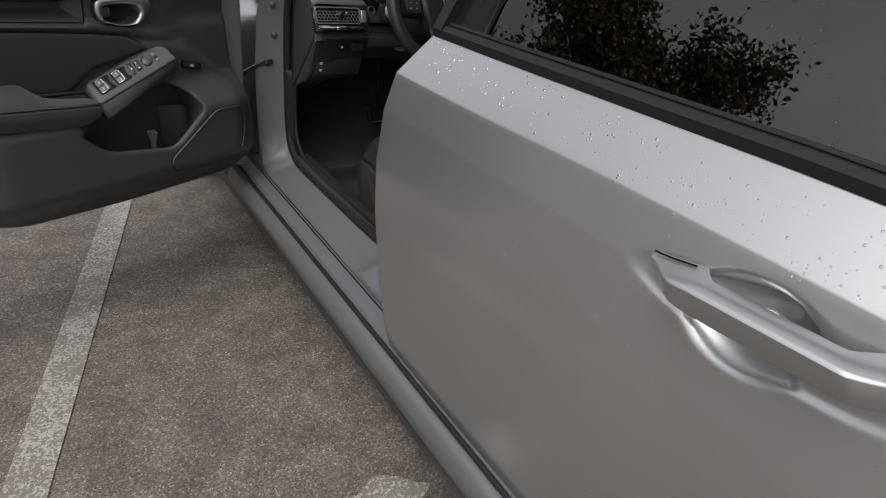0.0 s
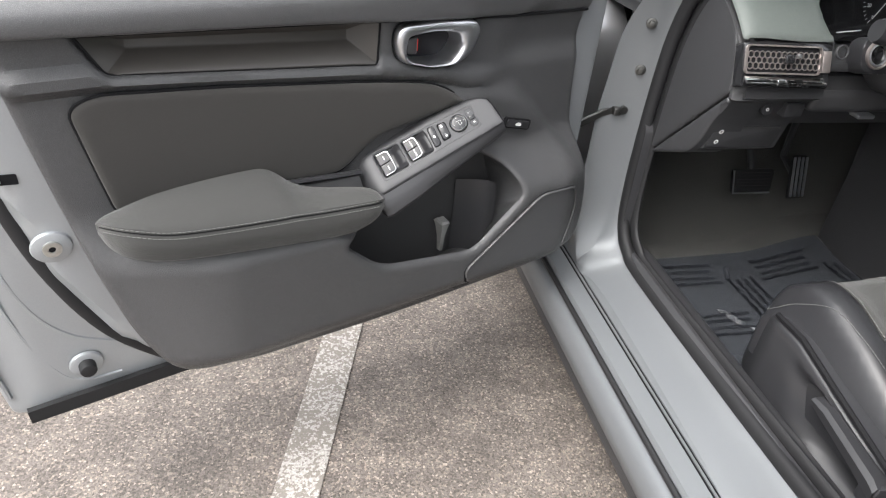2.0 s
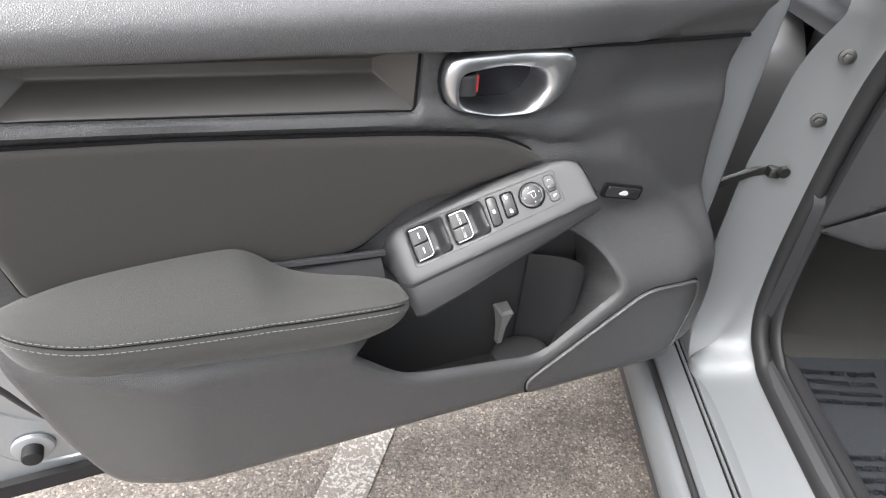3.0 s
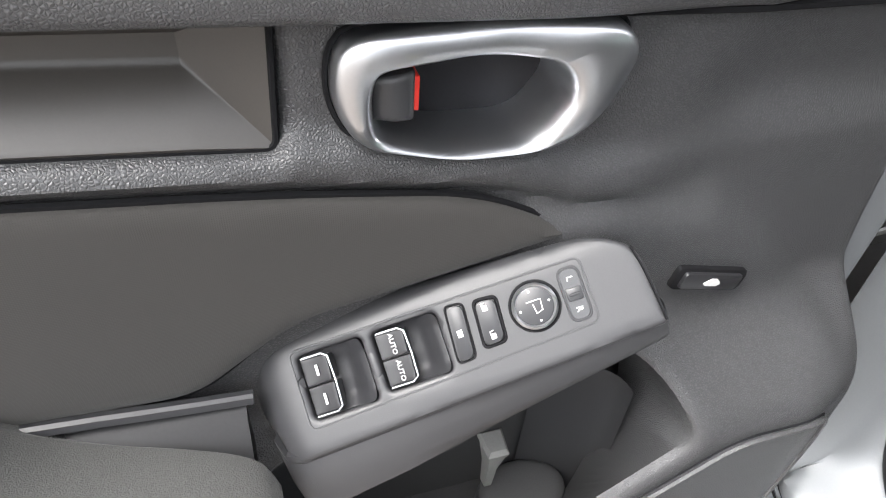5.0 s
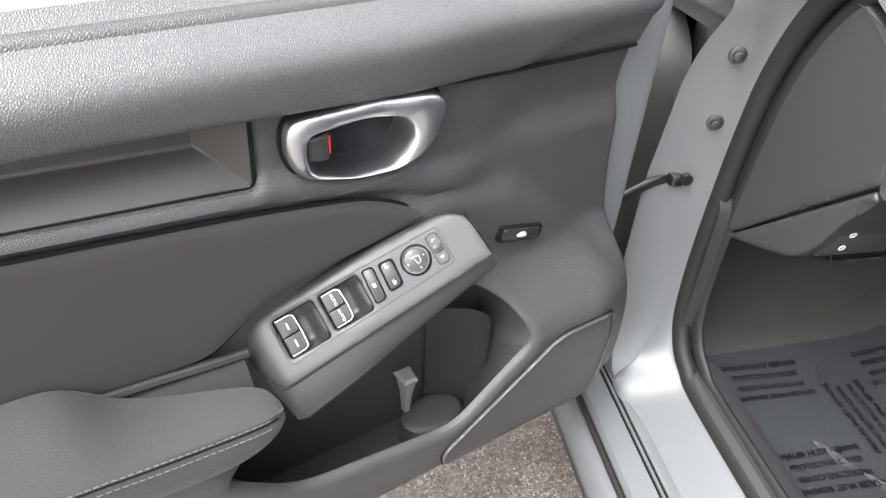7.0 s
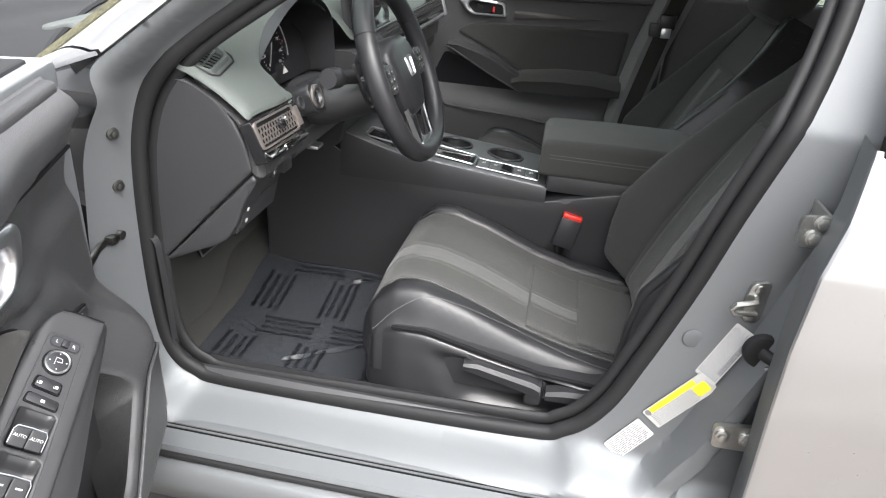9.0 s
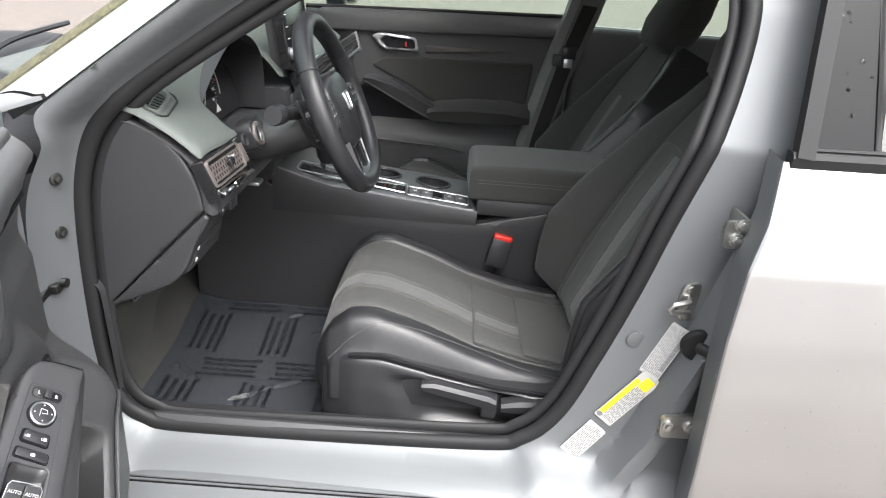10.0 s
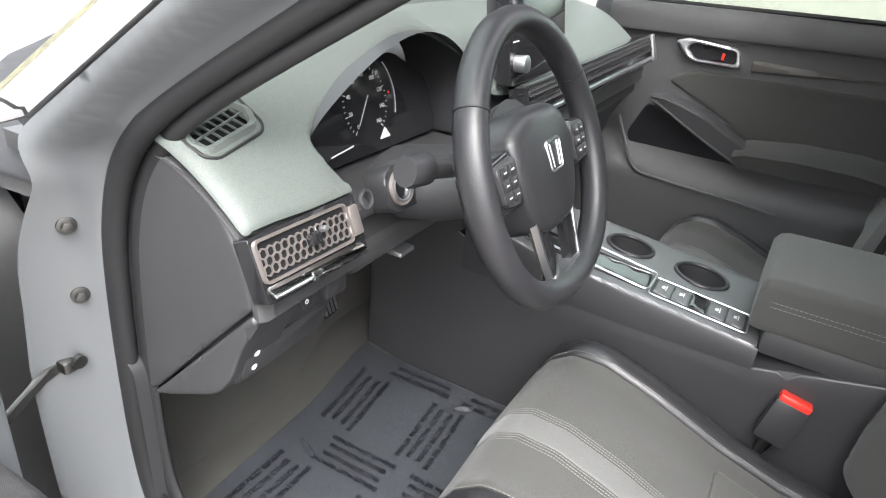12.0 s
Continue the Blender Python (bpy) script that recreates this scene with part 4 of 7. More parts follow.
inner = []
for x, y, z in seal3:
    v = Vector((cy - y, cz - z)).normalized() * 0.020
    inner.append((x + 0.016, y + v.x, z + v.y))
part("seal_trim", sweep(inner, [(0.012 * math.cos(w), 0.0075 * math.sin(w)) for w in np.linspace(0, 2 * math.pi, 15)[:-1]], (-1, 0, 0), closed=True), RUBBER, car, "dark inner trim bead")


def sill_profile():
    return [(0.845, 0.30), (0.760, 0.302), (0.7555, 0.3005), (0.7545, 0.2965), (0.7520, 0.2965), (0.7510, 0.300), (0.7470, 0.300), (0.7460, 0.2970), (0.7435, 0.2970), (0.7425, 0.2985), (0.712, 0.290), (0.706, 0.280),
            (0.702, 0.274), (0.690, 0.272), (0.684, 0.268), (0.680, 0.258), (0.674, 0.242), (0.676, 0.225), (0.69, 0.19), (0.73, 0.16), (0.845, 0.16)]


def sill_ring(y):
    return [(x, y, z) for x, z in sill_profile()]


part("sill", loft([sill_ring(y) for y in np.linspace(-0.9, 2.52, 30)]), PAINT_SHADED, car, "silver painted door sill with water drops")
for gx, gz in ((0.7532, 0.2985), (0.7448, 0.2985)):
    part("sill_joint", tube([(gx, y, gz) for y in (0.4, 1.4, 2.50)], 0.0016, 6), HOLE, car, "dark joint along the sill")
part("sill_seal", sweep([(0.701, y, 0.280) for y in (0.5, 1.5, 2.48)], circle(0.0055, 8)), RUBBER, car, "dark sill seal line")

# bolts, strap, striker, hinges and labels on the jambs
def jamb_at(y, z, lift=0.0):
    return float(jamb_x(np.array([y]), np.array([z]))[0]) - lift


for x, y, z in ((0.805, 2.4015, 0.812), (0.812, 2.411, 0.7225)):
    bm_ = frame_of((x, y, z), (0.93, -0.35, 0), (0, 0, 1))
    b = part("fender_bolt", disc(0.0100, -0.004, 0.003, 20, bm_, 0.001), BOLT, car, "dark steel bolt")
    part("bolt_head", plate(circle(0.0062, 6), 0.003, 0.009, bm_, 0.001), BOLT, b)
strap = part("check_strap", sweep([(0.80, 2.425, 0.640), (0.765, 2.43, 0.628), (0.70, 2.42, 0.600), (0.655, 2.41, 0.585)], [(-0.0022, -0.0065), (0.0022, -0.0065), (0.0022, 0.0065), (-0.0022, 0.0065)]), BOLT, car, "dark door check strap")
part("strap_bracket", rbox((0.780, 2.412, 0.628), (0.798, 2.432, 0.644), 0.004), BOLT, strap)
part("strap_rib", tube([(0.770, 2.428, 0.636), (0.735, 2.424, 0.622), (0.700, 2.418, 0.607)], 0.0028, 6), BOLT, strap)
part("bolt_head", disc(0.0078, 0.0, 0.008, 16, frame_of((0.796, 2.412, 0.643), (1, 0, 0), (0, 0, 1))), BOLT, strap)

sy, sz = 1.419, 0.683
sx = jamb_at(sy, sz)
stp = frame_of((sx - 0.001, sy, sz), (0, 1, 0), (0, 0, -1))
strk = part("striker_plate", plate(fillet([(-0.014, -0.036), (0.012, -0.030), (0.016, 0.0), (0.010, 0.034), (-0.012, 0.030)], 0.008), -0.002, 0.005, stp, 0.001), STEEL, car, "bare steel door striker")
part("striker_loop", sweep([stp @ Vector(p) for p in ((0.0, -0.008, 0.0), (0.004, -0.008, 0.018), (0.030, -0.002, 0.022), (0.034, 0.006, 0.020), (0.030, 0.012, 0.020), (0.0, 0.012, 0.016), (0.0, 0.012, 0.0))], circle(0.0045, 8), (1, 0, 0)), STEEL, strk)
for yy in (-0.022, 0.022):
    part("bolt_head", disc(0.0075, 0.004, 0.008, 12, stp @ Matrix.Translation((0, yy, 0)), 0.001), STEEL, strk)
part("plug", disc(0.015, -0.001, 0.0015, 24, frame_of((jamb_at(1.485, 0.60) - 0.001, 1.485, 0.60), (0, 1, 0), (0, 0, -1)), 0.001), PAINT_SHADED, car, "round painted plug")

LABELS = [((1.541, 0.392), 0.080, 0.036, 0), ((1.481, 0.490), 0.122, 0.036, 1), ((1.436, 0.589), 0.104, 0.034, 2)]
for (y, z), ln, wd, k in LABELS:
    x = jamb_at(y, z)
    dirn = Vector((0, -0.56, 0.83)) if k < 2 else Vector((0, -0.36, 0.93))
    e = 0.02
    px = Vector((jamb_at(y + dirn.y * e, z + dirn.z * e) - jamb_at(y - dirn.y * e, z - dirn.z * e), 2 * e * dirn.y, 2 * e * dirn.z)).normalized()
    sd = Vector((0, px.z, -px.y))
    qx = Vector((jamb_at(y + sd.y * e, z + sd.z * e) - jamb_at(y - sd.y * e, z - sd.z * e), 2 * e * sd.y, 2 * e * sd.z)).normalized()
    fm = frame_of((x, y, z), px, qx)
    if fm.col[2].x > 0:
        fm = frame_of((x, y, z), px, -qx)
    fm = fm @ Matrix.Translation((0, 0, 0.004))
    lab = part("label_sticker", plate(fillet([(-ln / 2, -wd / 2), (ln / 2, -wd / 2), (ln / 2, wd / 2), (-ln / 2, wd / 2)], 0.003), -0.001, 0.0008, fm), PAPER, car, "white printed sticker on the jamb")
    rows = []
    random.seed(k + 3)
    for r in range(11):
        yy = -wd / 2 + wd * (r + 1) / 12
        a = -ln / 2 + 0.006
        while a < ln / 2 - 0.012:
            w = random.uniform(0.004, 0.013)
            if not (k == 1 and (yy > wd * 0.18 or a > ln * 0.22)):
                rows.append(rbox((a, yy - 0.0006, 0.0008), (min(a + w, ln / 2 - 0.005), yy + 0.0006, 0.0011), 0, m=fm))
            a += w + 0.003
    part("print_block", join(*rows), INK, lab, "rows of illegible print", smooth=False)
    if k == 1:
        part("warning_band", plate([(-ln / 2 + 0.012, wd * 0.2), (ln / 2 - 0.02, wd * 0.2), (ln / 2 - 0.02, wd * 0.46), (-ln / 2 + 0.012, wd * 0.46)], 0.0008, 0.0012, fm), YELLOW, lab, "yellow band")
        part("warning_patch", plate(fillet([(ln * 0.24, -wd * 0.35), (ln * 0.44, -wd * 0.35), (ln * 0.44, wd * 0.16), (ln * 0.24, wd * 0.16)], 0.004), 0.0008, 0.0013, fm), YELLOW, lab, "yellow patch")
        part("round_mark", disc(0.005, 0.0008, 0.0013, 16, fm @ Matrix.Translation((-ln / 2 + 0.007, wd * 0.33, 0))), INK, lab)
    if k == 2:
        part("bar_code", join(*[rbox((-ln / 2 + 0.02 + i * 0.0032, -wd * 0.46, 0.0008), (-ln / 2 + 0.0215 + i * 0.0032 + 0.0008 * (i % 2), -wd * 0.24, 0.0012), 0, m=fm) for i in range(24)]), INK, lab, smooth=False)

for (y, z), up in (((1.385, 0.828), 1), ((1.405, 0.486), 0)):
    hg = part("rear_door_hinge", plate(fillet([(y - 0.06, z - 0.022), (y + 0.034, z - 0.024), (y + 0.036, z + 0.016), (y - 0.06, z + 0.028)], 0.01), 0.758, 0.766, bevel=0.0, place=lambda a, b, c: (c, a, b)), STEEL, car, "painted steel door hinge")
    for dy, dz in (((0.012, 0.012), (0.016, -0.010)) if up else ((0.022, 0.0), (-0.012, 0.0))):
        hf = frame_of((0.758, y + dy, z + dz), (0, 1, 0), (0, 0, -1))
        part("bolt_head", disc(0.011, 0.0, 0.004, 16, hf, 0.001), STEEL, hg)
        part("bolt_head", plate(circle(0.0075, 6), 0.004, 0.009, hf, 0.001), STEEL, hg)
    part("hinge_leaf", rbox((0.766, y - 0.002, z - 0.02), (0.822, y + 0.004, z + 0.02), 0.002), STEEL, hg)
grom = frame_of((0.795, 1.400, 0.622), (0, 1, 0), (0, 0, -1))
gr = part("wire_grommet", disc(0.027, 0.0, 0.012, 24, grom, 0.005), RUBBER, car, "black rubber wire grommet")
part("wire_boot", tube([grom @ Vector(p) for p in ((0, 0, 0.01), (-0.01, 0, 0.025), (-0.04, 0.0, 0.032), (-0.08, 0, 0.034))], 0.010, 10), RUBBER, gr)

# floor, tunnel sides, bulkhead, roof and the closed rear of the cabin
def floor_z(x, y):
    # the carpet climbs towards the tunnel and the toe board
    return 0.228 + 0.04 * ramp(x, 1.20, 1.46) * ramp(x, 1.72, 1.60) + 0.02 * ramp(y, 2.36, 2.5)


part("floor_carpet", pad([(0.86, 0.2), (2.40, 0.2), (2.40, 2.75), (0.86, 2.75)], floor_z, 0.04, 0.0, back=0.19, place=lambda a, b, c: (a, b, c)), CARPET, car, "dark cabin carpet")
toe = [(y, z) for y, z in ((2.40, 0.225), (2.50, 0.245), (2.60, 0.32), (2.68, 0.45), (2.72, 0.75), (2.78, 0.75), (2.78, 0.19), (2.40, 0.19))]
part("toe_board", loft([[(x, y, z) for y, z in toe] for x in (0.87, 1.45, 2.38)]), CARPET, car, "dark carpeted toe board")
kick = fillet([(2.36, 0.20), (2.75, 0.20), (2.75, 0.75), (2.38, 0.62)], 0.02)
part("kick_panel", pad(kick, lambda y, z: 0.872 + 0.012 * ramp(y, 2.36, 2.46), 0.02, 0.01, back=0.84, place=lambda a, b, c: (c, a, b)), PLASTIC, car, "dark plastic kick panel")
st = [(0.842, 0.30), (0.842, 0.352), (0.850, 0.360), (0.885, 0.358), (0.905, 0.345), (0.915, 0.30), (0.915, 0.19), (0.86, 0.19)]
part("sill_trim", loft([[(x, y, z) for x, z in st] for y in (1.715, 1.9, 2.1, 2.34)]), PLASTIC, car, "black plastic sill cover")
part("sill_trim", loft([[(x + (1.713 - y) * 0.05, y, z + max(0, 1.66 - y) * 0.9) for x, z in st] for y in (1.54, 1.60, 1.66, 1.713)]), PLASTIC, car, "black plastic pillar foot cover")
part("floor_pan", rbox((0.70, -0.9, 0.14), (2.40, 3.3, 0.19), 0.01), PLASTIC, car)
part("roof", pad(fillet([(0.93, -0.6), (2.15, -0.6), (2.15, 1.86), (0.93, 1.86)], 0.1), lambda x, y: 1.40 - 0.06 * ((x - 1.54) / 0.6) ** 2 - 0.05 * ramp(y, 1.4, 1.86), 0.08, 0.0, back=1.30, place=lambda a, b, c: (a, b, c)), PAINT, car, "silver roof")
part("headliner", pad(fillet([(0.95, -0.6), (2.13, -0.6), (2.13, 1.84), (0.95, 1.84)], 0.1), lambda x, y: 1.33 - 0.05 * ((x - 1.54) / 0.6) ** 2 - 0.05 * ramp(y, 1.4, 1.86), 0.08, 0.0, place=lambda a, b, c: (a, b, c)), material("headliner_cloth", (0.66, 0.66, 0.64), 0.95, 0, "noise", 600, 0.3, 0.1), car, "grey cloth headliner")
part("rear_bulkhead", rbox((0.86, -0.62, 0.19), (2.30, -0.58, 0.95), 0.01), FABRIC, car)
part("rear_window", rbox((0.98, -0.615, 0.95), (2.10, -0.610, 1.31), 0), CLEAR, car, "clear rear window").visible_shadow = False
part("rear_bench", rbox((0.90, -0.45, 0.225), (2.24, 0.15, 0.50), 0.05, 3), FABRIC, car, "dark rear bench")
part("rear_bench_back", rbox((0.90, -0.56, 0.45), (2.24, -0.40, 1.05), 0.05, 3), FABRIC, car)

# windscreen pillar skin, windscreen, bonnet, cowl and wing
def pillar_ring(y, lift=0.0):
    fx, fy, fz = fold(y)
    ox, oy, oz = screen_edge(y + 0.08)
    mid = [(fx + (ox - fx) * s - 0.010 * math.sin(s * math.pi) * 0.6, fy + (oy - fy) * s, fz + (oz - fz) * s + 0.010 * math.sin(s * math.pi)) for s in (0.18, 0.35, 0.55, 0.75, 0.9)]
    return [(fx + 0.040, fy, fz + 0.010), (fx + 0.006, fy, fz + 0.0005), (fx - 0.001, fy, fz + 0.002), (fx - 0.001, fy + 0.003, fz + 0.007)] + mid + [(ox, oy, oz), (ox + 0.006, oy + 0.002, oz - 0.002), (ox + 0.030, oy, oz - 0.04)]


part("windscreen_pillar", loft([pillar_ring(y) for y in np.linspace(2.377, 1.78, 12)]), PAINT, car, "silver windscreen pillar")
MOSS = material("weathered_moulding", (0.26, 0.24, 0.12), 0.8, 0, "noise", 160, 0.8, 0.5, second=(0.04, 0.04, 0.03), patch=55, depth=0.004)
part("screen_moulding", sweep([Vector(screen_edge(y)) + Vector((0.016, 0.010, 0.002)) for y in np.linspace(2.50, 1.86, 12)], [(-0.016, -0.012), (-0.014, 0.003), (0.0, 0.007), (0.014, 0.003), (0.016, -0.012)], (-0.5, 0.5, 0.7)), MOSS, car, "weathered windscreen edge moulding")
part("windscreen", loft([[(1.54 + (x - 1.54) * f, y + 0.10 * (1 - ((x - 1.54) / 0.7) ** 2), z) for x in np.linspace(0.81, 2.27, 13)] for y, z, f in ((2.50, 0.898, 1.0), (2.32, 1.033, 0.96), (2.08, 1.213, 0.91), (1.88, 1.36, 0.86))], False, False), CLEAR, car, "clear greenish windscreen").visible_shadow = False
hood = pad(fillet([(0.78, 2.70), (1.1, 2.98), (1.54, 3.20), (2.0, 3.14), (2.30, 2.90), (2.24, 3.8), (0.84, 3.8)], 0.05), lambda x, y: 0.862 - 0.07 * ((x - 1.54) / 0.74) ** 2 - 0.12 * (y - 3.0), 0.05, 0.012, back=0.70, place=lambda a, b, c: (a, b, c))
part("bonnet", hood, PAINT, car, "silver bonnet")
part("cowl", pad(fillet([(0.84, 2.47), (2.24, 2.47), (2.28, 2.92), (2.0, 3.16), (1.54, 3.22), (1.1, 3.0), (0.82, 2.72)], 0.02), lambda x, y: 0.868 - 0.05 * ((x - 1.54) / 0.74) ** 2 + 0.014 * ramp(y, 3.0, 3.14), 0.03, 0.006, back=0.80, place=lambda a, b, c: (a, b, c)), RUBBER, car, "black plastic cowl")
wip = part("wiper_arm", tube(catmull([(0.98, 2.66, 0.855), (1.20, 2.77, 0.882), (1.57, 2.94, 0.890), (2.10, 3.08, 0.885)], 6), 0.008, 6), RUBBER, car, "black wiper arm")
part("wiper_blade", tube(catmull([(0.98, 2.60, 0.870), (1.25, 2.72, 0.888), (1.70, 2.88, 0.895)], 6), 0.008, 6), RUBBER, wip)
wing = pad(fillet([(2.56, 0.22), (3.3, 0.22), (3.3, 0.80, 0.1), (2.78, 0.80), (2.64, 0.80, 0.05), (2.57, 0.74), (2.56, 0.5)], 0.03), lambda y, z: 0.70 - 0.04 * ramp(z, 0.9, 0.7) + 0.05 * ramp(z, 0.8, 0.9), 0.03, 0.01, back=0.86, place=lambda a, b, c: (c, a, b))
part("front_wing", wing, PAINT, car, "silver front wing")
g0 = [Vector(p) for p in pillar_ring(2.3815)][1:-1]
wing_rings = [g0] + [[Vector((p.x - 0.02 * s, p.y + (0.30 - (p.y - 2.38)) * s, p.z + (0.80 + 0.35 * (p.x - 0.70) - p.z) * s)) for p in g0] for s in (0.25, 0.5, 0.75, 1.0)]
part("wing_shoulder", loft(wing_rings, False, False), PAINT, car, "silver corner of the front wing")
tyre = frame_of((0.76, 3.28, 0.32), (0, 1, 0), (0, 0, 1))
wh = part("front_wheel", ring(0.22, 0.32, -0.10, 0.10, 32, tyre), RUBBER, car, "black front tyre")
part("wheel_rim", disc(0.22, -0.05, 0.03, 28, tyre, 0.01), CHROME, wh)
tyre2 = frame_of((0.78, -0.55, 0.32), (0, 1, 0), (0, 0, 1))
wh = part("rear_wheel", ring(0.22, 0.32, -0.10, 0.10, 32, tyre2), RUBBER, car, "black rear tyre")
part("wheel_rim", disc(0.22, -0.05, 0.03, 28, tyre2, 0.01), CHROME, wh)
for kind, y in (("front_wheel", 3.28), ("rear_wheel", -0.55)):
    part(kind, ring(0.22, 0.32, -0.10, 0.10, 24, frame_of((2.30, y, 0.32), (0, 1, 0), (0, 0, 1))), RUBBER, car)

# ---- rear door, closed ----
rear_door = thing("rear_door", "closed silver rear car door wet with rain drops", "car door")
RDZ = [0.27, 0.33, 0.45, 0.60, 0.70, 0.80, 0.862, 0.868, 0.874, 0.90, 0.935, 0.95]
RDX = [0.712, 0.698, 0.680, 0.670, 0.669, 0.676, 0.6865, 0.688, 0.6925, 0.713, 0.742, 0.752]
HY, HZ = 0.655, 0.812


def rear_x(y, z):
    zz = z - 0.012 * ramp(y, 1.35, 0.6)
    x = np.interp(zz, RDZ, RDX)
    e = np.sqrt(((y - HY - 0.005) / 0.080) ** 2 + ((z - HZ - 0.002 - 0.08 * (HY - y)) / 0.054) ** 2)
    x = x + 0.066 * ramp(e, 1.0, 0.10)
    rim = np.sqrt(((y - HY) / 0.150) ** 2 + ((z - HZ) / 0.030) ** 2)
    return x + 0.004 * ramp(rim, 1.1, 0.85)


FRONT_Z = [0.27, 0.30, 0.42, 0.60, 0.70, 0.80, 0.868, 0.938]
FRONT_Y = [1.383, 1.388, 1.400, 1.414, 1.418, 1.412, 1.396, 1.371]
CREASE = 0.8680
levels = list(np.linspace(0.275, 0.70, 22)) + list(np.linspace(0.708, 0.8635, 46)) + [0.8665, CREASE, 0.8695] + list(np.linspace(0.874, 0.940, 14))


def skin_row(z):
    yf = float(np.interp(z, FRONT_Z, FRONT_Y))
    ys = np.array([yf, yf - 0.002, yf - 0.006] + list(np.linspace(yf - 0.014, 0.86, 26)) + list(np.linspace(0.85, 0.44, 90)) + list(np.linspace(0.42, 0.10, 12)))
    zs = z + 0.012 * ramp(ys, 1.35, 0.6)
    xs = rear_x(ys, zs)
    xs[0] += 0.004
    xs[1] += 0.0012
    return [(float(x), float(y), float(q)) for x, y, q in zip(xs, ys, zs)]


part("door_skin", loft([skin_row(z) for z in levels], False, False), PAINT, rear_door, "silver door skin with sharp crease")
part("door_edge", loft([[(x, y, z) for x, y, z in [(a[0], a[1], a[2]), (a[0] + 0.006, a[1] + 0.0005, a[2]), (a[0] + 0.012, a[1] - 0.001, a[2]), (a[0] + 0.075, a[1] - 0.014, a[2])]] for a in [skin_row(z)[0] for z in levels]], False, False), PAINT_SHADED, rear_door, "folded front edge of the door")
belt = sweep([(0.7465, 1.365, 0.943), (0.7465, 1.1, 0.948), (0.7465, 0.7, 0.957), (0.7465, 0.1, 0.960)], [(-0.010, -0.012), (0.006, -0.010), (0.010, 0.004), (0.004, 0.012), (-0.012, 0.012)], (0, 0, 1))
part("belt_moulding", belt, RUBBER, rear_door, "black belt moulding under the window")
part("belt_lip", sweep([(0.752, 1.36, 0.957), (0.752, 0.7, 0.971), (0.752, 0.1, 0.974)], circle(0.004, 6)), RUBBER, rear_door)


def pane(y0, y1, z0, z1, dx=0.0, th=0.004):
    return loft([[(0.757 + dx + 0.44 * (z - 0.95), y, z) for y, z in ((y0 - (z0 - 0.95) * 0.0, z0), (y1, z0), (y1 - 0.03, z1), (y0 + 0.02, z1))], [(0.757 + th + dx + 0.44 * (z - 0.95), y, z) for y, z in ((y0, z0), (y1, z0), (y1 - 0.03, z1), (y0 + 0.02, z1))]])


gp = part("window_glass", pane(0.08, 1.245, 0.945, 1.34), GLASS, rear_door, "dark tinted window glass with rain drops")
gp.visible_shadow = False
part("window_post", pane(1.245, 1.335, 0.945, 1.34, -0.004, 0.012), POSTBLACK, rear_door, "gloss black pillar cover")
part("post_seam", pane(1.240, 1.249, 0.95, 1.34, -0.006, 0.004), RUBBER, rear_door)
part("window_channel", sweep([(0.742, 1.350, 0.945), (0.742 + 0.088, 1.325, 1.145), (0.742 + 0.17, 1.30, 1.33)], [(-0.012, -0.008), (0.012, -0.008), (0.012, 0.008), (-0.012, 0.008)], (1, 0, 0)), RUBBER, rear_door, "black rubber window channel")

# pull handle: a bar with a broad top, both ends flush with the skin
hr = []
for t in np.linspace(0, 1, 49):
    y = 0.778 - 0.276 * t
    out = float(ramp(np.array(t), -0.03, 0.22) * ramp(np.array(t), 1.03, 0.80))
    xo = 0.671 - 0.040 * out
    k = 0.62 + 0.42 * float(ramp(np.array(t), 0.0, 0.3)) - 0.15 * float(ramp(np.array(t), 0.85, 1.0))
    z0 = HZ + 0.012 + 0.019 * t
    free = float(ramp(np.array(t), 0.17, 0.30) * ramp(np.array(t), 0.86, 0.74))
    inn = (xo + 0.031) * free + 0.690 * (1 - free)
    hr.append([(inn, y, z0 + (0.0185 - 0.003 * free) * k), ((xo + inn) / 2, y, z0 + 0.0170 * k), (xo + 0.004, y, z0 + 0.0138 * k), (xo + 0.0012, y, z0 + 0.0122 * k), (xo, y, z0 + 0.0098 * k),
               (xo + 0.0065, y, z0 - 0.0125 * k), (xo + 0.0085, y, z0 - 0.0150 * k), (xo + 0.0115, y, z0 - 0.0158 * k), (inn, y, z0 - 0.0125 * k)])
pull = part("pull_handle", loft(hr), PAINT, rear_door, "silver painted pull handle")
for lo, hi in ((0.0, 0.19), (0.84, 1.0)):
    part("handle_gap", tube([(0.6735 - 0.002 * math.sin(3.1 * t), 0.778 - 0.276 * t, HZ + 0.012 + 0.019 * t + 0.0195 * (0.62 + 0.42 * float(ramp(np.array(t), 0.0, 0.3)) - 0.15 * float(ramp(np.array(t), 0.85, 1.0)))) for t in np.linspace(lo, hi, 8)], 0.0011, 5), HOLE, pull)

# rain drops on paint and glass
random.seed(11)
drops = bmesh.new()


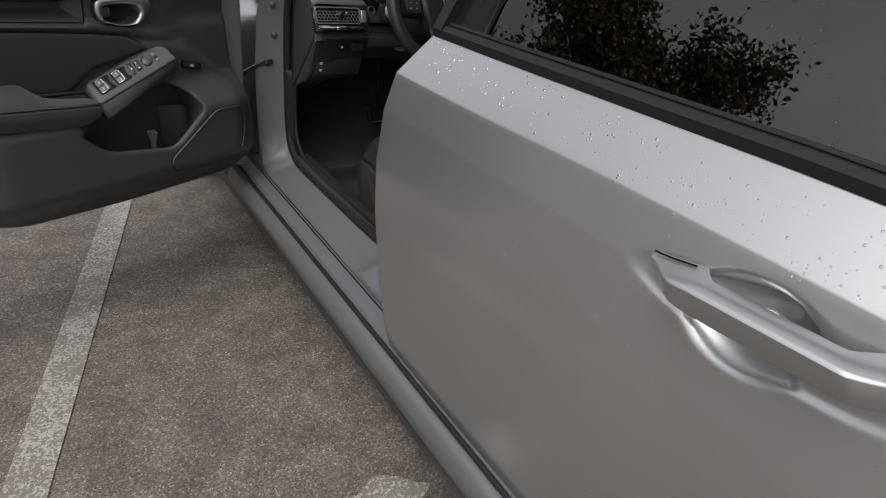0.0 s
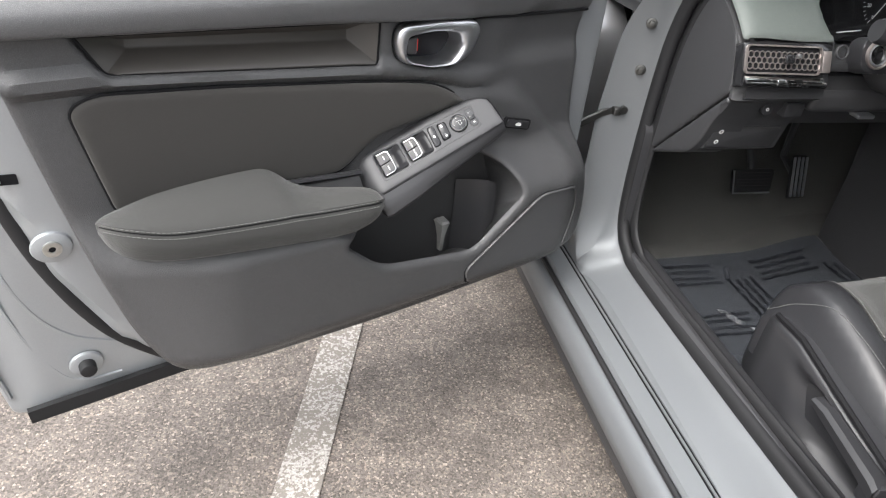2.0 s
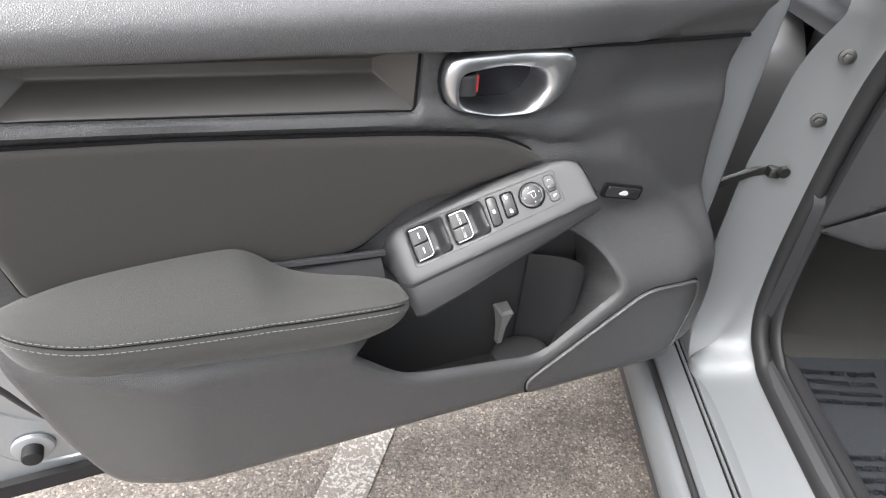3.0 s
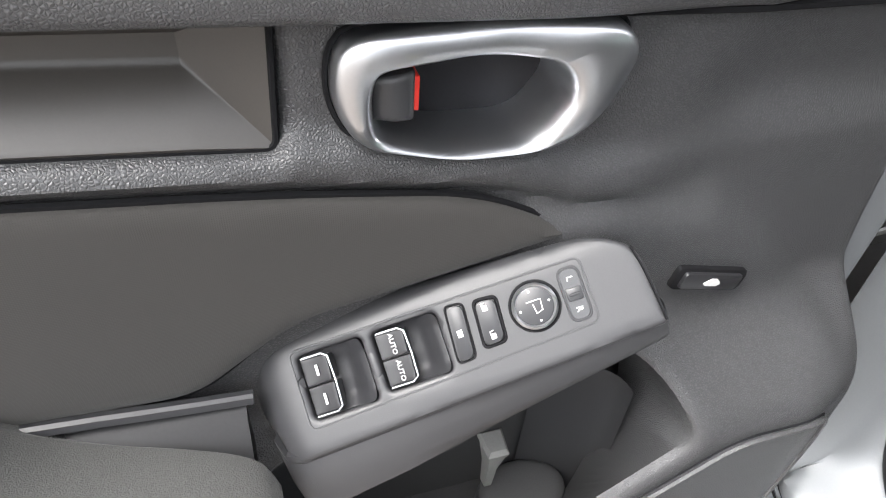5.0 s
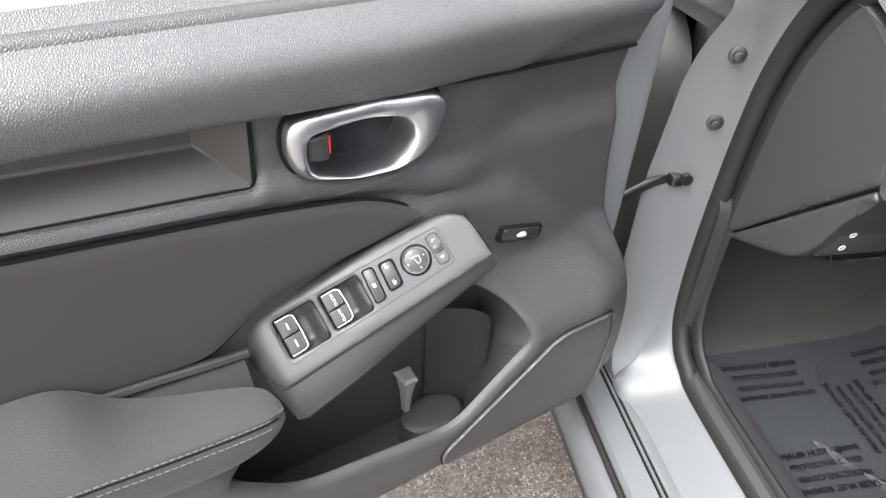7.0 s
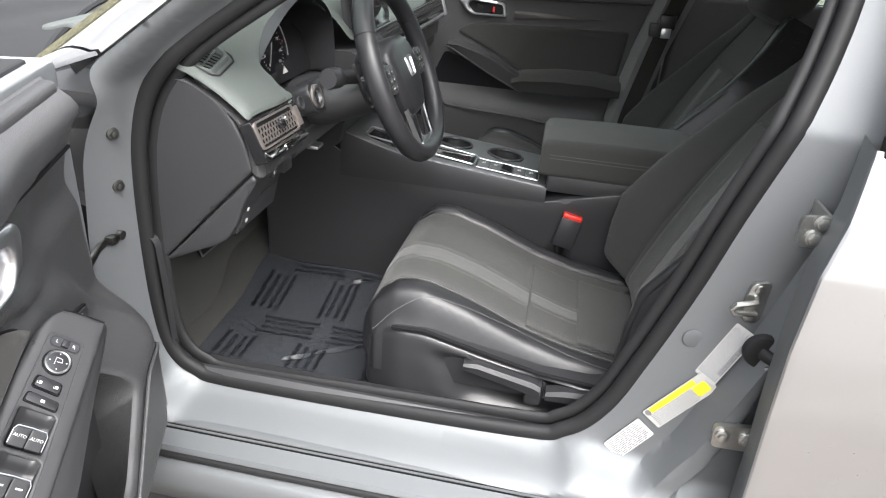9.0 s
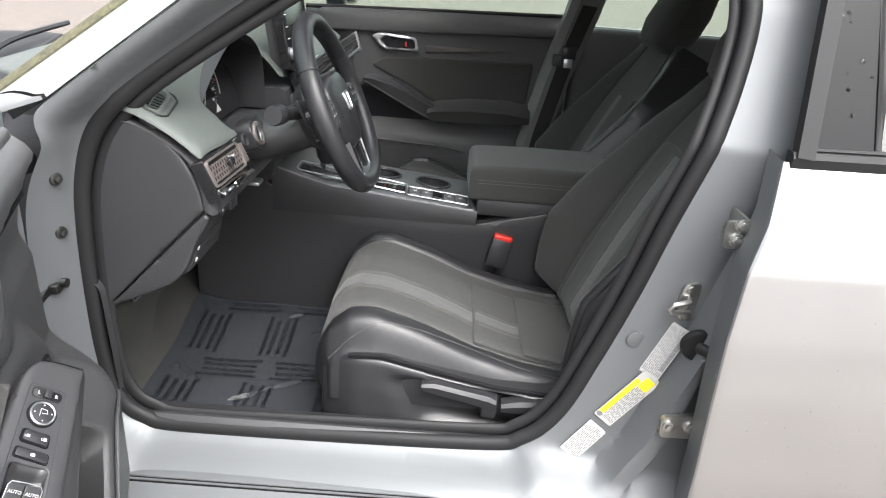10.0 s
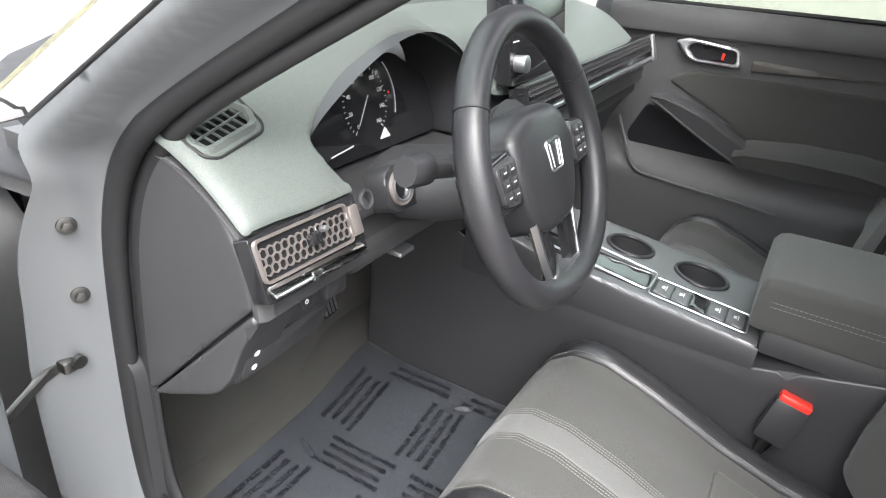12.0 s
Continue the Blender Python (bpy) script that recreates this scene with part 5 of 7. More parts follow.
def add_drop(bm, p, nrm, r):
    n = Vector(nrm).normalized()
    a = n.cross(Vector((0, 0.3, 1))).normalized()
    b = n.cross(a)
    k = 8
    top = bm.verts.new(Vector(p) + n * r * 0.22)
    mid = [bm.verts.new(Vector(p) + (a * math.cos(w) + b * math.sin(w)) * r * 0.72 + n * r * 0.15) for w in [2 * math.pi * i / k for i in range(k)]]
    low = [bm.verts.new(Vector(p) + (a * math.cos(w) + b * math.sin(w)) * r - n * r * 0.1) for w in [2 * math.pi * i / k for i in range(k)]]
    for i in range(k):
        bm.faces.new([top, mid[i], mid[(i + 1) % k]])
        bm.faces.new([mid[i], low[i], low[(i + 1) % k], mid[(i + 1) % k]])


clusters = [(random.uniform(0.35, 1.33), random.uniform(0.885, 0.928)) for _ in range(80)]
for i in range(900):
    y, z = random.uniform(0.30, 1.36), random.uniform(0.45, 0.865)
    if i % 2:
        cy_, cz_ = random.choice(clusters)
        y, z = cy_ + random.gauss(0, 0.022), min(0.932, max(0.876, cz_ + random.gauss(0, 0.008)))
    x = float(rear_x(np.array([y]), np.array([z]))[0])
    up = 0.55 if z > 0.872 else 0.05
    add_drop(drops, (x, y, z), (-1, 0, up), random.choice((0.0008, 0.0010, 0.0013, 0.0020)) * random.uniform(0.7, 1.1) * (1 if z > 0.872 else 0.5))
WATER = bpy.data.materials.new("water_drop")
WATER.use_nodes = True
wb = WATER.node_tree.nodes["Principled BSDF"]
wb.inputs["Transmission Weight"].default_value, wb.inputs["Roughness"].default_value, wb.inputs["IOR"].default_value = 1.0, 0.02, 1.33
BEAD = material("water_bead", (0.46, 0.465, 0.475), 0.14, 0.85, None, coat=0.5, vary=0.02)
part("rain_drops", drops, BEAD, rear_door, "rain drops on the paint", kind="stuff")
drops = bmesh.new()
for i in range(420):
    y, z = random.uniform(0.2, 1.33), random.uniform(0.965, 1.3)
    add_drop(drops, (0.757 - 0.005 * (y > 1.24) + 0.44 * (z - 0.95), y, z), (-1, 0, 0.44), random.choice((0.0012, 0.0018, 0.003)) * random.uniform(0.7, 1.2))
part("rain_drops", drops, WATER, rear_door, "rain drops on the glass", kind="stuff")

# ---- dashboard ----
dash = thing("dashboard", "dark moulded car dashboard with soft top and vents", "dashboard")


def rise(x):
    return 0.035 * np.clip((x - 0.95) / 1.25, 0, 1)


def dash_z(x, y):
    t = np.clip((y - 2.195) / 0.20, 0, 1)
    z = 0.852 + 0.085 * (1 - (1 - t) ** 2.2) + 0.015 * ramp(y, 2.38, 2.50) - 0.03 * ramp(y, 2.5, 2.66)
    hood = np.exp(-((x - 1.215) / np.where(x < 1.215, 0.15, 0.17)) ** 2) * ramp(y, 2.62, 2.30)
    z = z + 0.082 * hood * ramp(y, 2.19, 2.26)
    mid = np.exp(-(np.abs(x - 1.56) / 0.2) ** 4)
    return z + rise(x) + 0.005 * mid - 0.008 * ramp(x, 0.866, 0.852)


top_out = fillet([(0.852, 2.200, 0.01), (1.012, 2.192, 0.008), (0.990, 2.243, 0.02), (1.03, 2.262), (1.19, 2.27), (1.33, 2.262), (1.385, 2.25, 0.02), (1.40, 2.215, 0.01), (1.80, 2.175), (2.215, 2.165, 0.02), (2.23, 2.55), (2.10, 2.66), (1.54, 2.70), (1.0, 2.66), (0.856, 2.46)], 0.02)
vent_hole = fillet([(0.867, 2.279), (0.875, 2.300), (0.951, 2.318), (0.961, 2.302), (0.952, 2.281), (0.878, 2.269)], 0.008)
vent_edge = fillet([(0.864, 2.300), (0.872, 2.313), (0.954, 2.331), (0.967, 2.322), (0.960, 2.277), (0.950, 2.269), (0.880, 2.258), (0.867, 2.264)], 0.008)
top = part("dash_top", pad(top_out, dash_z, 0.014, 0.006, holes=[vent_hole], place=lambda a, b, c: (a, b, c)), DASHTOP, dash, "soft grained dashboard top")
rim = [(x, y, float(dash_z(np.array([x]), np.array([y]))[0]) + 0.001) for x, y in vent_hole]
tv = part("demister_vent", sweep(rim, [(-0.005, -0.004), (-0.003, 0.002), (0.003, 0.002), (0.005, -0.004)], (0, 0, 1), closed=True), DASHTOP, dash, "small side window vent")
part("vent_joint", tube([(x, y, float(dash_z(np.array([x]), np.array([y]))[0]) + 0.0004) for x, y in vent_edge], 0.0019, 6, (0, 0, 1), True), RUBBER, tv)
part("vent_well", loft([rim, [(x, y, z - 0.03) for x, y, z in rim]], True, False), PLASTIC, tv)
part("vent_floor", loft([[(x, y, z - 0.012) for x, y, z in rim], [(x, y, z - 0.015) for x, y, z in rim]]), HOLE, tv)
vz = [float(dash_z(np.array([x]), np.array([y]))[0]) for x, y in ((0.914, 2.293), (0.924, 2.2952), (0.9118, 2.303))]
VT = frame_of((0.914, 2.293, vz[0]), (0.010, 0.0022, vz[1] - vz[0]), (-0.0022, 0.010, vz[2] - vz[0]))
for i in range(-3, 4):
    part("slat", rbox((i * 0.0125 - 0.0009, -0.019, -0.004), (i * 0.0125 + 0.0008, 0.019, -0.0010), 0.0004, 1, VT), DASHTOP, tv)
part("slat", rbox((-0.044, -0.0012, -0.004), (0.044, 0.0012, -0.0005), 0.0006, 1, VT), DASHTOP, tv)

cap = fillet([(2.40, 0.565, 0.01), (2.40, 0.87, 0.03), (2.345, 0.905, 0.03), (2.285, 0.888, 0.05), (2.236, 0.850, 0.04), (2.212, 0.80, 0.04), (2.204, 0.758, 0.006), (2.29, 0.668), (2.368, 0.583, 0.01)], 0.01)
part("end_panel", pad(cap, lambda y, z: -(0.861 - 0.003 * ramp(y, 2.2, 2.4)), 0.014, 0.005, back=-0.90, place=lambda a, b, c: (-c, a, b)), PLASTIC, dash, "dark dashboard end cover")
edge_band = [(2.36, 0.898), (2.29, 0.886), (2.222, 0.842), (2.198, 0.80), (2.190, 0.752)]
part("end_band", loft([[(x, p.x, p.y) for p in catmull([(a + off, b + off * 0.3, 0) for a, b in edge_band], 5)] for x, off in ((0.862, 0.014), (0.857, 0.006), (0.857, 0.0), (0.864, -0.004), (0.90, -0.004))], False, False), SOFT, dash)
knee = fillet([(2.404, 0.555, 0.004), (2.368, 0.580), (2.204, 0.752, 0.006), (2.196, 0.745, 0.01), (2.222, 0.70, 0.02), (2.238, 0.655, 0.02), (2.262, 0.622, 0.02), (2.34, 0.585)], 0.01)
part("knee_end", pad(knee, lambda y, z: -0.859 + 0 * y, 0.014, 0.005, back=-0.93, place=lambda a, b, c: (-c, a, b)), PLASTIC, dash, "lower dashboard end cover")

# lower dash body across the car
def body_prof(x):
    r = float(rise(np.array(x)))
    return [(x, 2.215, 0.848 + r), (x, 2.203, 0.842 + r), (x, 2.184, 0.775 + r * 0.6), (x, 2.180, 0.757 + r * 0.4), (x, 2.205, 0.742), (x, 2.230, 0.69), (x, 2.242, 0.640), (x, 2.28, 0.618), (x, 2.60, 0.64), (x, 2.62, 0.85)]


def body_mid(x):
    return [(x, 2.31, 0.806), (x, 2.25, 0.802), (x, 2.215, 0.785), (x, 2.205, 0.757), (x, 2.225, 0.72), (x, 2.26, 0.68), (x, 2.32, 0.67), (x, 2.60, 0.68), (x, 2.62, 0.80), (x, 2.36, 0.806)]


part("lower_panel", loft([body_prof(x) for x in (0.875, 0.95, 1.02)]), PLASTIC, dash, "dark lower dashboard panel")
part("lower_panel", loft([body_mid(x) for x in (1.02, 1.2, 1.40)]), PLASTIC, dash, "dark panel behind the steering column")
part("lower_panel", loft([body_prof(x) for x in (1.40, 1.8, 2.235)]), PLASTIC, dash, "dark passenger side dashboard")
fb = frame_of((0.884, 2.236, 0.666), (1, 0, 0), (0, -0.24, 1))
fz = part("fuse_lid", plate(fillet([(-0.008, -0.022), (0.126, -0.022), (0.126, 0.022), (-0.008, 0.022)], 0.008), -0.004, 0.003, fb, 0.001), PLASTIC, dash, "fuse cover with white symbols")
for dz in (0.012, -0.010):
    part("key_mark", ring(0.0022, 0.0042, 0.003, 0.0040, 14, fb @ Matrix.Translation((0.008, dz, 0))), WHITE, fz, "white symbol")
sq = part("dash_button", disc(0.010, 0, 0.008, 16, frame_of((0.945, 2.212, 0.728), (1, 0, 0), (0, 0.1, 1)), 0.001), SMOOTH, dash)
part("key_mark", ring(0.0014, 0.0030, 0.008, 0.0086, 12, frame_of((0.945, 2.212, 0.728), (1, 0, 0), (0, 0.1, 1))), WHITE, sq)
part("dash_button", rbox((0.975, 2.198, 0.716), (1.012, 2.225, 0.742), 0.004), SMOOTH, dash)


def honeycomb(m, w, h, r, t=0.0011, dp=0.004):
    """A honeycomb grille over w by h in the pose m."""
    bm = bmesh.new()
    seen = set()
    dx, dy = r * math.sqrt(3), r * 1.5
    for j in range(int(h / dy) + 3):
        for i in range(int(w / dx) + 3):
            cx, cyy = -w / 2 + (i + 0.5 * (j % 2)) * dx, -h / 2 + j * dy
            pts = [(cx + r * math.cos(math.radians(60 * k + 30)), cyy + r * math.sin(math.radians(60 * k + 30))) for k in range(6)]
            for k in range(6):
                a, b = pts[k], pts[(k + 1) % 6]
                key = tuple(sorted(((round(a[0], 4), round(a[1], 4)), (round(b[0], 4), round(b[1], 4)))))
                if key in seen or max(abs(a[0]), abs(b[0])) > w / 2 or max(abs(a[1]), abs(b[1])) > h / 2:
                    continue
                seen.add(key)
                A, B = Vector((*a, 0)), Vector((*b, 0))
                s = (B - A).normalized().cross(Vector((0, 0, 1))) * t / 2
                q = [A + s, B + s, B - s, A - s]
                lo = [bm.verts.new(m @ (p + Vector((0, 0, -dp)))) for p in q]
                hi = [bm.verts.new(m @ p) for p in q]
                bm.faces.new(hi)
                for e in range(4):
                    bm.faces.new([lo[e], lo[(e + 1) % 4], hi[(e + 1) % 4], hi[e]])
    return bm


COPPER = material("warm_silver", (0.46, 0.41, 0.39), 0.30, 0.85, None, vary=0.05)
vm = frame_of((0.930, 2.184, 0.811), (0.145, -0.006, 0.0), (0, 0.028, 0.064))
if vm.col[2].y > 0:
    vm = frame_of((0.930, 2.184, 0.811), (0.145, -0.006, 0.0), (0, -0.028, -0.064))
av = part("air_vent", plate(fillet([(-0.077, -0.034), (0.078, -0.034), (0.080, 0.036), (-0.077, 0.034)], 0.004), -0.02, 0.001, vm, 0.001), GLOSS, dash, "gloss black air vent panel")
part("vent_shadow", plate(fillet([(-0.071, -0.011), (0.057, -0.011), (0.057, 0.027), (-0.071, 0.027)], 0.005), 0.0, 0.0018, vm), HOLE, av)
part("vent_mesh", honeycomb(vm @ Matrix.Translation((-0.006, 0.008, 0.0045)), 0.128, 0.036, 0.0056, 0.0013), COPPER, av, "warm silver honeycomb vent grille")
fo = fillet([(-0.073, -0.013), (0.058, -0.013), (0.058, 0.029), (-0.073, 0.029)], 0.006)
part("vent_rim", sweep([vm @ Vector((a, b, 0.004)) for a, b in fo], [(-0.0013, -0.003), (-0.0013, 0.002), (0.0013, 0.002), (0.0013, -0.003)], vm.col[2].xyz, closed=True), COPPER, av, "warm silver vent rim")
part("vent_end", rbox((0.061, -0.010, 0.0), (0.077, 0.024, 0.006), 0.002, 2, vm), COPPER, av)
part("vent_knob", rbox((-0.010, 0.002, 0.004), (0.006, 0.016, 0.014), 0.003, 2, vm), GLOSS, av, "small black vent knob")
part("vent_knob", disc(0.0035, 0.003, 0.012, 12, vm @ Matrix.Translation((0.016, 0.014, 0)), 0.001), CHROME, av)
part("vent_strip", rbox((-0.072, -0.008, -0.002), (0.070, 0.008, 0.002), 0.0015, 2, vm @ Matrix.Translation((0, -0.0235, 0.004)) @ Matrix.Rotation(-0.75, 4, "X")), POLISH, av, "bright strip under the vent")
part("vent_slider", rbox((-0.018, -0.033, 0.004), (0.026, -0.022, 0.010), 0.002, 2, vm), POLISH, av, "bright vent slider")

pv = frame_of((1.93, 2.158, 0.888), (0.52, -0.012, 0.012), (0, 0.02, 0.06))
if pv.col[2].y > 0:
    pv = frame_of((1.93, 2.158, 0.888), (0.52, -0.012, 0.012), (0, -0.02, -0.06))
pvv = part("air_vent", plate(fillet([(-0.49, -0.034), (0.27, -0.036), (0.27, 0.030), (-0.49, 0.028)], 0.006), -0.03, 0.0, pv, 0.001), GLOSS, dash, "long gloss black passenger vent")
part("vent_mesh", honeycomb(pv @ Matrix.Translation((-0.11, 0.004, 0.0035)), 0.74, 0.036, 0.0055), PLASTIC, pvv)
part("vent_strip", rbox((-0.48, -0.030, 0.0), (0.26, -0.022, 0.004), 0.0015, 2, pv), CHROME, pvv, "bright strip under the vent")
part("vent_strip", rbox((-0.48, 0.022, 0.0), (0.26, 0.027, 0.004), 0.0015, 2, pv), SMOOTH, pvv)
part("vent_strip", rbox((0.245, -0.034, 0.0), (0.268, 0.028, 0.008), 0.002, 2, pv), CHROME, pvv)
part("dash_fold", rbox((1.42, 2.165, 0.800), (2.22, 2.20, 0.845), 0.008), SOFT, dash)

# instrument cluster
arch = [(-1.0, 0.0), (-1.03, 0.45), (-0.93, 0.80), (-0.60, 0.97), (0.0, 1.0), (0.55, 0.98), (0.88, 0.84), (1.0, 0.5), (1.0, 0.0)]
arch = [(p.x, p.y) for p in catmull([(a, b, 0) for a, b in arch], 5)]
part("cluster_hood", loft([[(1.192 + 0.197 * a * k, y, 0.815 + (float(dash_z(np.array([1.192 + 0.16 * a]), np.array([2.27]))[0]) - 0.005 - 0.815) * b * (0.97 + 0.03 * k)) for a, b in arch] for y, k in ((2.248, 1.0), (2.262, 0.995), (2.29, 0.98), (2.33, 0.96), (2.36, 0.95))], False, False), SMOOTH, dash, "dark hood inside the instrument binnacle")
cl = frame_of((1.200, 2.316, 0.892), (1, 0, 0), (0, 0.25, 0.97))
cs = part("instrument_screen", plate(fillet([(-0.160, -0.075), (0.178, -0.075), (0.165, 0.01), (0.08, 0.058), (-0.06, 0.050), (-0.165, 0.0)], 0.02), -0.004, 0.0, cl), GLOSS, dash, "black instrument display with speedometer")
part("cluster_shelf", rbox((1.03, 2.20, 0.795), (1.385, 2.32, 0.812), 0.006), PLASTIC, dash)
gc = cl @ Matrix.Translation((0.0, -0.004, 0.0))
for k in range(33):
    w = math.radians(230 - 280 * k / 32)
    r0 = 0.045 if k % 4 == 0 else 0.0475
    part("gauge_tick", rbox((r0, -0.0004, 0.0003), (0.051, 0.0004, 0.0007), 0, m=gc @ Matrix.Rotation(w, 4, "Z")), WHITE, cs)
for k, word in enumerate(("0", "20", "40", "60", "80", "100", "120", "140", "160")):
    w = math.radians(230 - 280 * k / 8)
    part("gauge_number", writing(word, 0.0085, gc @ Matrix.Translation((0.0385 * math.cos(w), 0.0385 * math.sin(w), 0.0004))), WHITE, cs, "white speedometer number " + word, smooth=False)
part("gauge_needle", rbox((-0.036, -0.0006, 0.0006), (0.012, 0.0006, 0.0012), 0, m=gc @ Matrix.Rotation(math.radians(52), 4, "Z")), WHITE, cs, "white needle")
part("gauge_arc", tube([gc @ Vector((0.072 * math.cos(w), 0.072 * math.sin(w), 0.001)) for w in np.linspace(-0.35, 0.75, 14)], 0.0008, 5), WHITE, cs)
part("gauge_bar", rbox((-0.098, -0.052, 0.0004), (-0.048, -0.050, 0.001), 0, m=cl @ Matrix.Rotation(0.10, 4, "Z")), WHITE, cs)
part("warning_light", disc(0.0022, 0.0004, 0.001, 10, cl @ Matrix.Translation((0.058, 0.002, 0))), RED, cs)
part("reflecting_chip", plate(fillet([(0.020, -0.060), (0.048, -0.060), (0.036, -0.044)], 0.003), 0.0003, 0.0008, cl), WHITE, cs)

# start button, stalks and steering column
col = part("column_shroud", loft([[(1.195 + sx_ * a, y, zc + sz_ * b) for a, b in circle(1.0, 16)] for y, sx_, sz_, zc in ((2.26, 0.085, 0.050, 0.790), (2.16, 0.080, 0.050, 0.812), (2.09, 0.062, 0.048, 0.838), (2.06, 0.045, 0.045, 0.850))]), PLASTIC, dash, "dark steering column shroud")
sb = frame_of((1.088, 2.180, 0.832), (1, 0, 0), (0, 0.35, 1))
stb = part("start_button", ring(0.0185, 0.0225, 0, 0.006, 32, sb), COPPER, dash, "round engine start button with pale ring")
part("button_ring", ring(0.0150, 0.0178, 0.001, 0.0055, 28, sb), CHROME, stb)
part("button_face", disc(0.0150, -0.004, 0.002, 24, sb, 0.001), GLOSS, stb)
part("start_pod", plate(fillet([(-0.029, -0.029), (0.05, -0.029), (0.05, 0.029), (-0.029, 0.029)], 0.028, 8), -0.03, 0.0005, sb, 0.003), SMOOTH, dash)
pb = frame_of((1.024, 2.186, 0.834), (1, 0, 0), (0, 0.35, 1))
part("round_sensor", ring(0.009, 0.012, 0, 0.004, 20, pb), PLASTIC, dash)
stk = part("light_stalk", tube([(1.14, 2.105, 0.866), (1.085, 2.118, 0.874), (1.045, 2.128, 0.880)], 0.012, 12), PLASTIC, dash, "light stalk with ribbed knob")
part("stalk_knob", tube([(1.054, 2.126, 0.879), (1.050, 2.127, 0.880), (1.022, 2.130, 0.883), (1.016, 2.131, 0.884)], 0.0185, 18, scale=lambda t: 0.9 if t in (0.0, 1.0) else 1.0), SMOOTH, stk)
stk = part("wiper_stalk", tube([(1.25, 2.105, 0.866), (1.31, 2.118, 0.878), (1.36, 2.128, 0.886)], 0.011, 12), PLASTIC, dash, "wiper stalk")
part("knee_trim", rbox((1.025, 2.200, 0.722), (1.40, 2.24, 0.765), 0.014, 3), PLASTIC, dash)
part("release_lever", rbox((1.12, 2.190, 0.716), (1.155, 2.215, 0.724), 0.003), CHROME, dash)

# centre screen and controls
sc = frame_of((1.54, 2.205, 0.978), (1, 0.01, 0), (0, 0.16, 1))
scr = part("centre_screen", plate(fillet([(-0.125, -0.078), (0.125, -0.078), (0.125, 0.078), (-0.125, 0.078)], 0.008), -0.022, 0.0, sc, 0.003), GLOSS, dash, "upright black centre display")
part("screen_back", rbox((-0.11, -0.075, -0.05), (0.11, 0.060, -0.02), 0.01, 2, sc), PLASTIC, scr)
part("volume_knob", disc(0.014, 0.0, 0.020, 20, sc @ Matrix.Translation((-0.100, -0.045, 0)), 0.002), CHROME, scr, "silver volume knob")
for k in range(3):
    part("screen_key", rbox((-0.112, -0.012 + k * 0.026, 0), (-0.090, -0.010 + k * 0.026, 0.0008), 0, m=sc), WHITE, scr)
for k in range(3):
    kx = 1.47 + 0.07 * k
    part("climate_knob", disc(0.019, 0.0, 0.024, 20, frame_of((kx, 2.180, 0.795), (1, 0, 0), (0, 0.3, 1)), 0.003), CHROME, dash, "knurled silver climate knob")
part("climate_panel", rbox((1.42, 2.170, 0.760), (1.68, 2.24, 0.830), 0.01), GLOSS, dash)

# ---- steering wheel ----
wa = math.radians(23)
WHM = frame_of((1.188, 2.039, 0.873), (1, 0, 0), (0, math.sin(wa), math.cos(wa)))
wheel = thing("steering_wheel", "black leather steering wheel with three spokes", "steering wheel", m=WHM)
RIM = 0.1715
rp = []
for i in range(64):
    w = 2 * math.pi * i / 64
    flat = 1 - 0.10 * max(0, -math.sin(w)) ** 3
    rp.append(Vector((RIM * math.cos(w), RIM * math.sin(w) * flat, 0.0)))
part("rim", sweep(rp, [(0.0170 * math.cos(a), 0.0195 * math.sin(a)) for a in np.linspace(0, 2 * math.pi, 13)[:-1]], (0, 0, 1), closed=True), LEATHER, wheel, "black leather rim")
for w in (0.55, math.pi - 0.55):
    c = Vector((RIM * math.cos(w), RIM * math.sin(w), 0))
    t = Vector((-math.sin(w), math.cos(w), 0))
    part("rim_seam", tube([c + c.normalized() * 0.0172 * math.cos(a) + Vector((0, 0, 0.0197)) * math.sin(a) for a in np.linspace(0, 2 * math.pi, 17)], 0.0009, 5, t), RUBBER, wheel)
hub_out = fillet([(-0.086, 0.050, 0.03), (-0.045, 0.070, 0.04), (0.045, 0.070, 0.04), (0.086, 0.050, 0.03), (0.086, -0.01, 0.03), (0.056, -0.080, 0.03), (-0.056, -0.080, 0.03), (-0.086, -0.01, 0.03)], 0.02)
part("airbag_cover", pad(hub_out, lambda x, y: 0.018 - 1.2 * (x * x + y * y), 0.008, 0.014, back=-0.045, place=lambda a, b, c: (a, b, c)), LEATHER, wheel, "grained airbag cover")
em = fillet([(-0.021, 0.019), (0.021, 0.019), (0.017, -0.017), (-0.017, -0.017)], 0.006)
part("emblem", sweep([(a, b + 0.008, 0.0175) for a, b in em], [(-0.0022, -0.001), (-0.001, 0.0015), (0.001, 0.0015), (0.0022, -0.001)], (0, 0, 1), closed=True), CHROME, wheel, "plain chrome emblem outline")
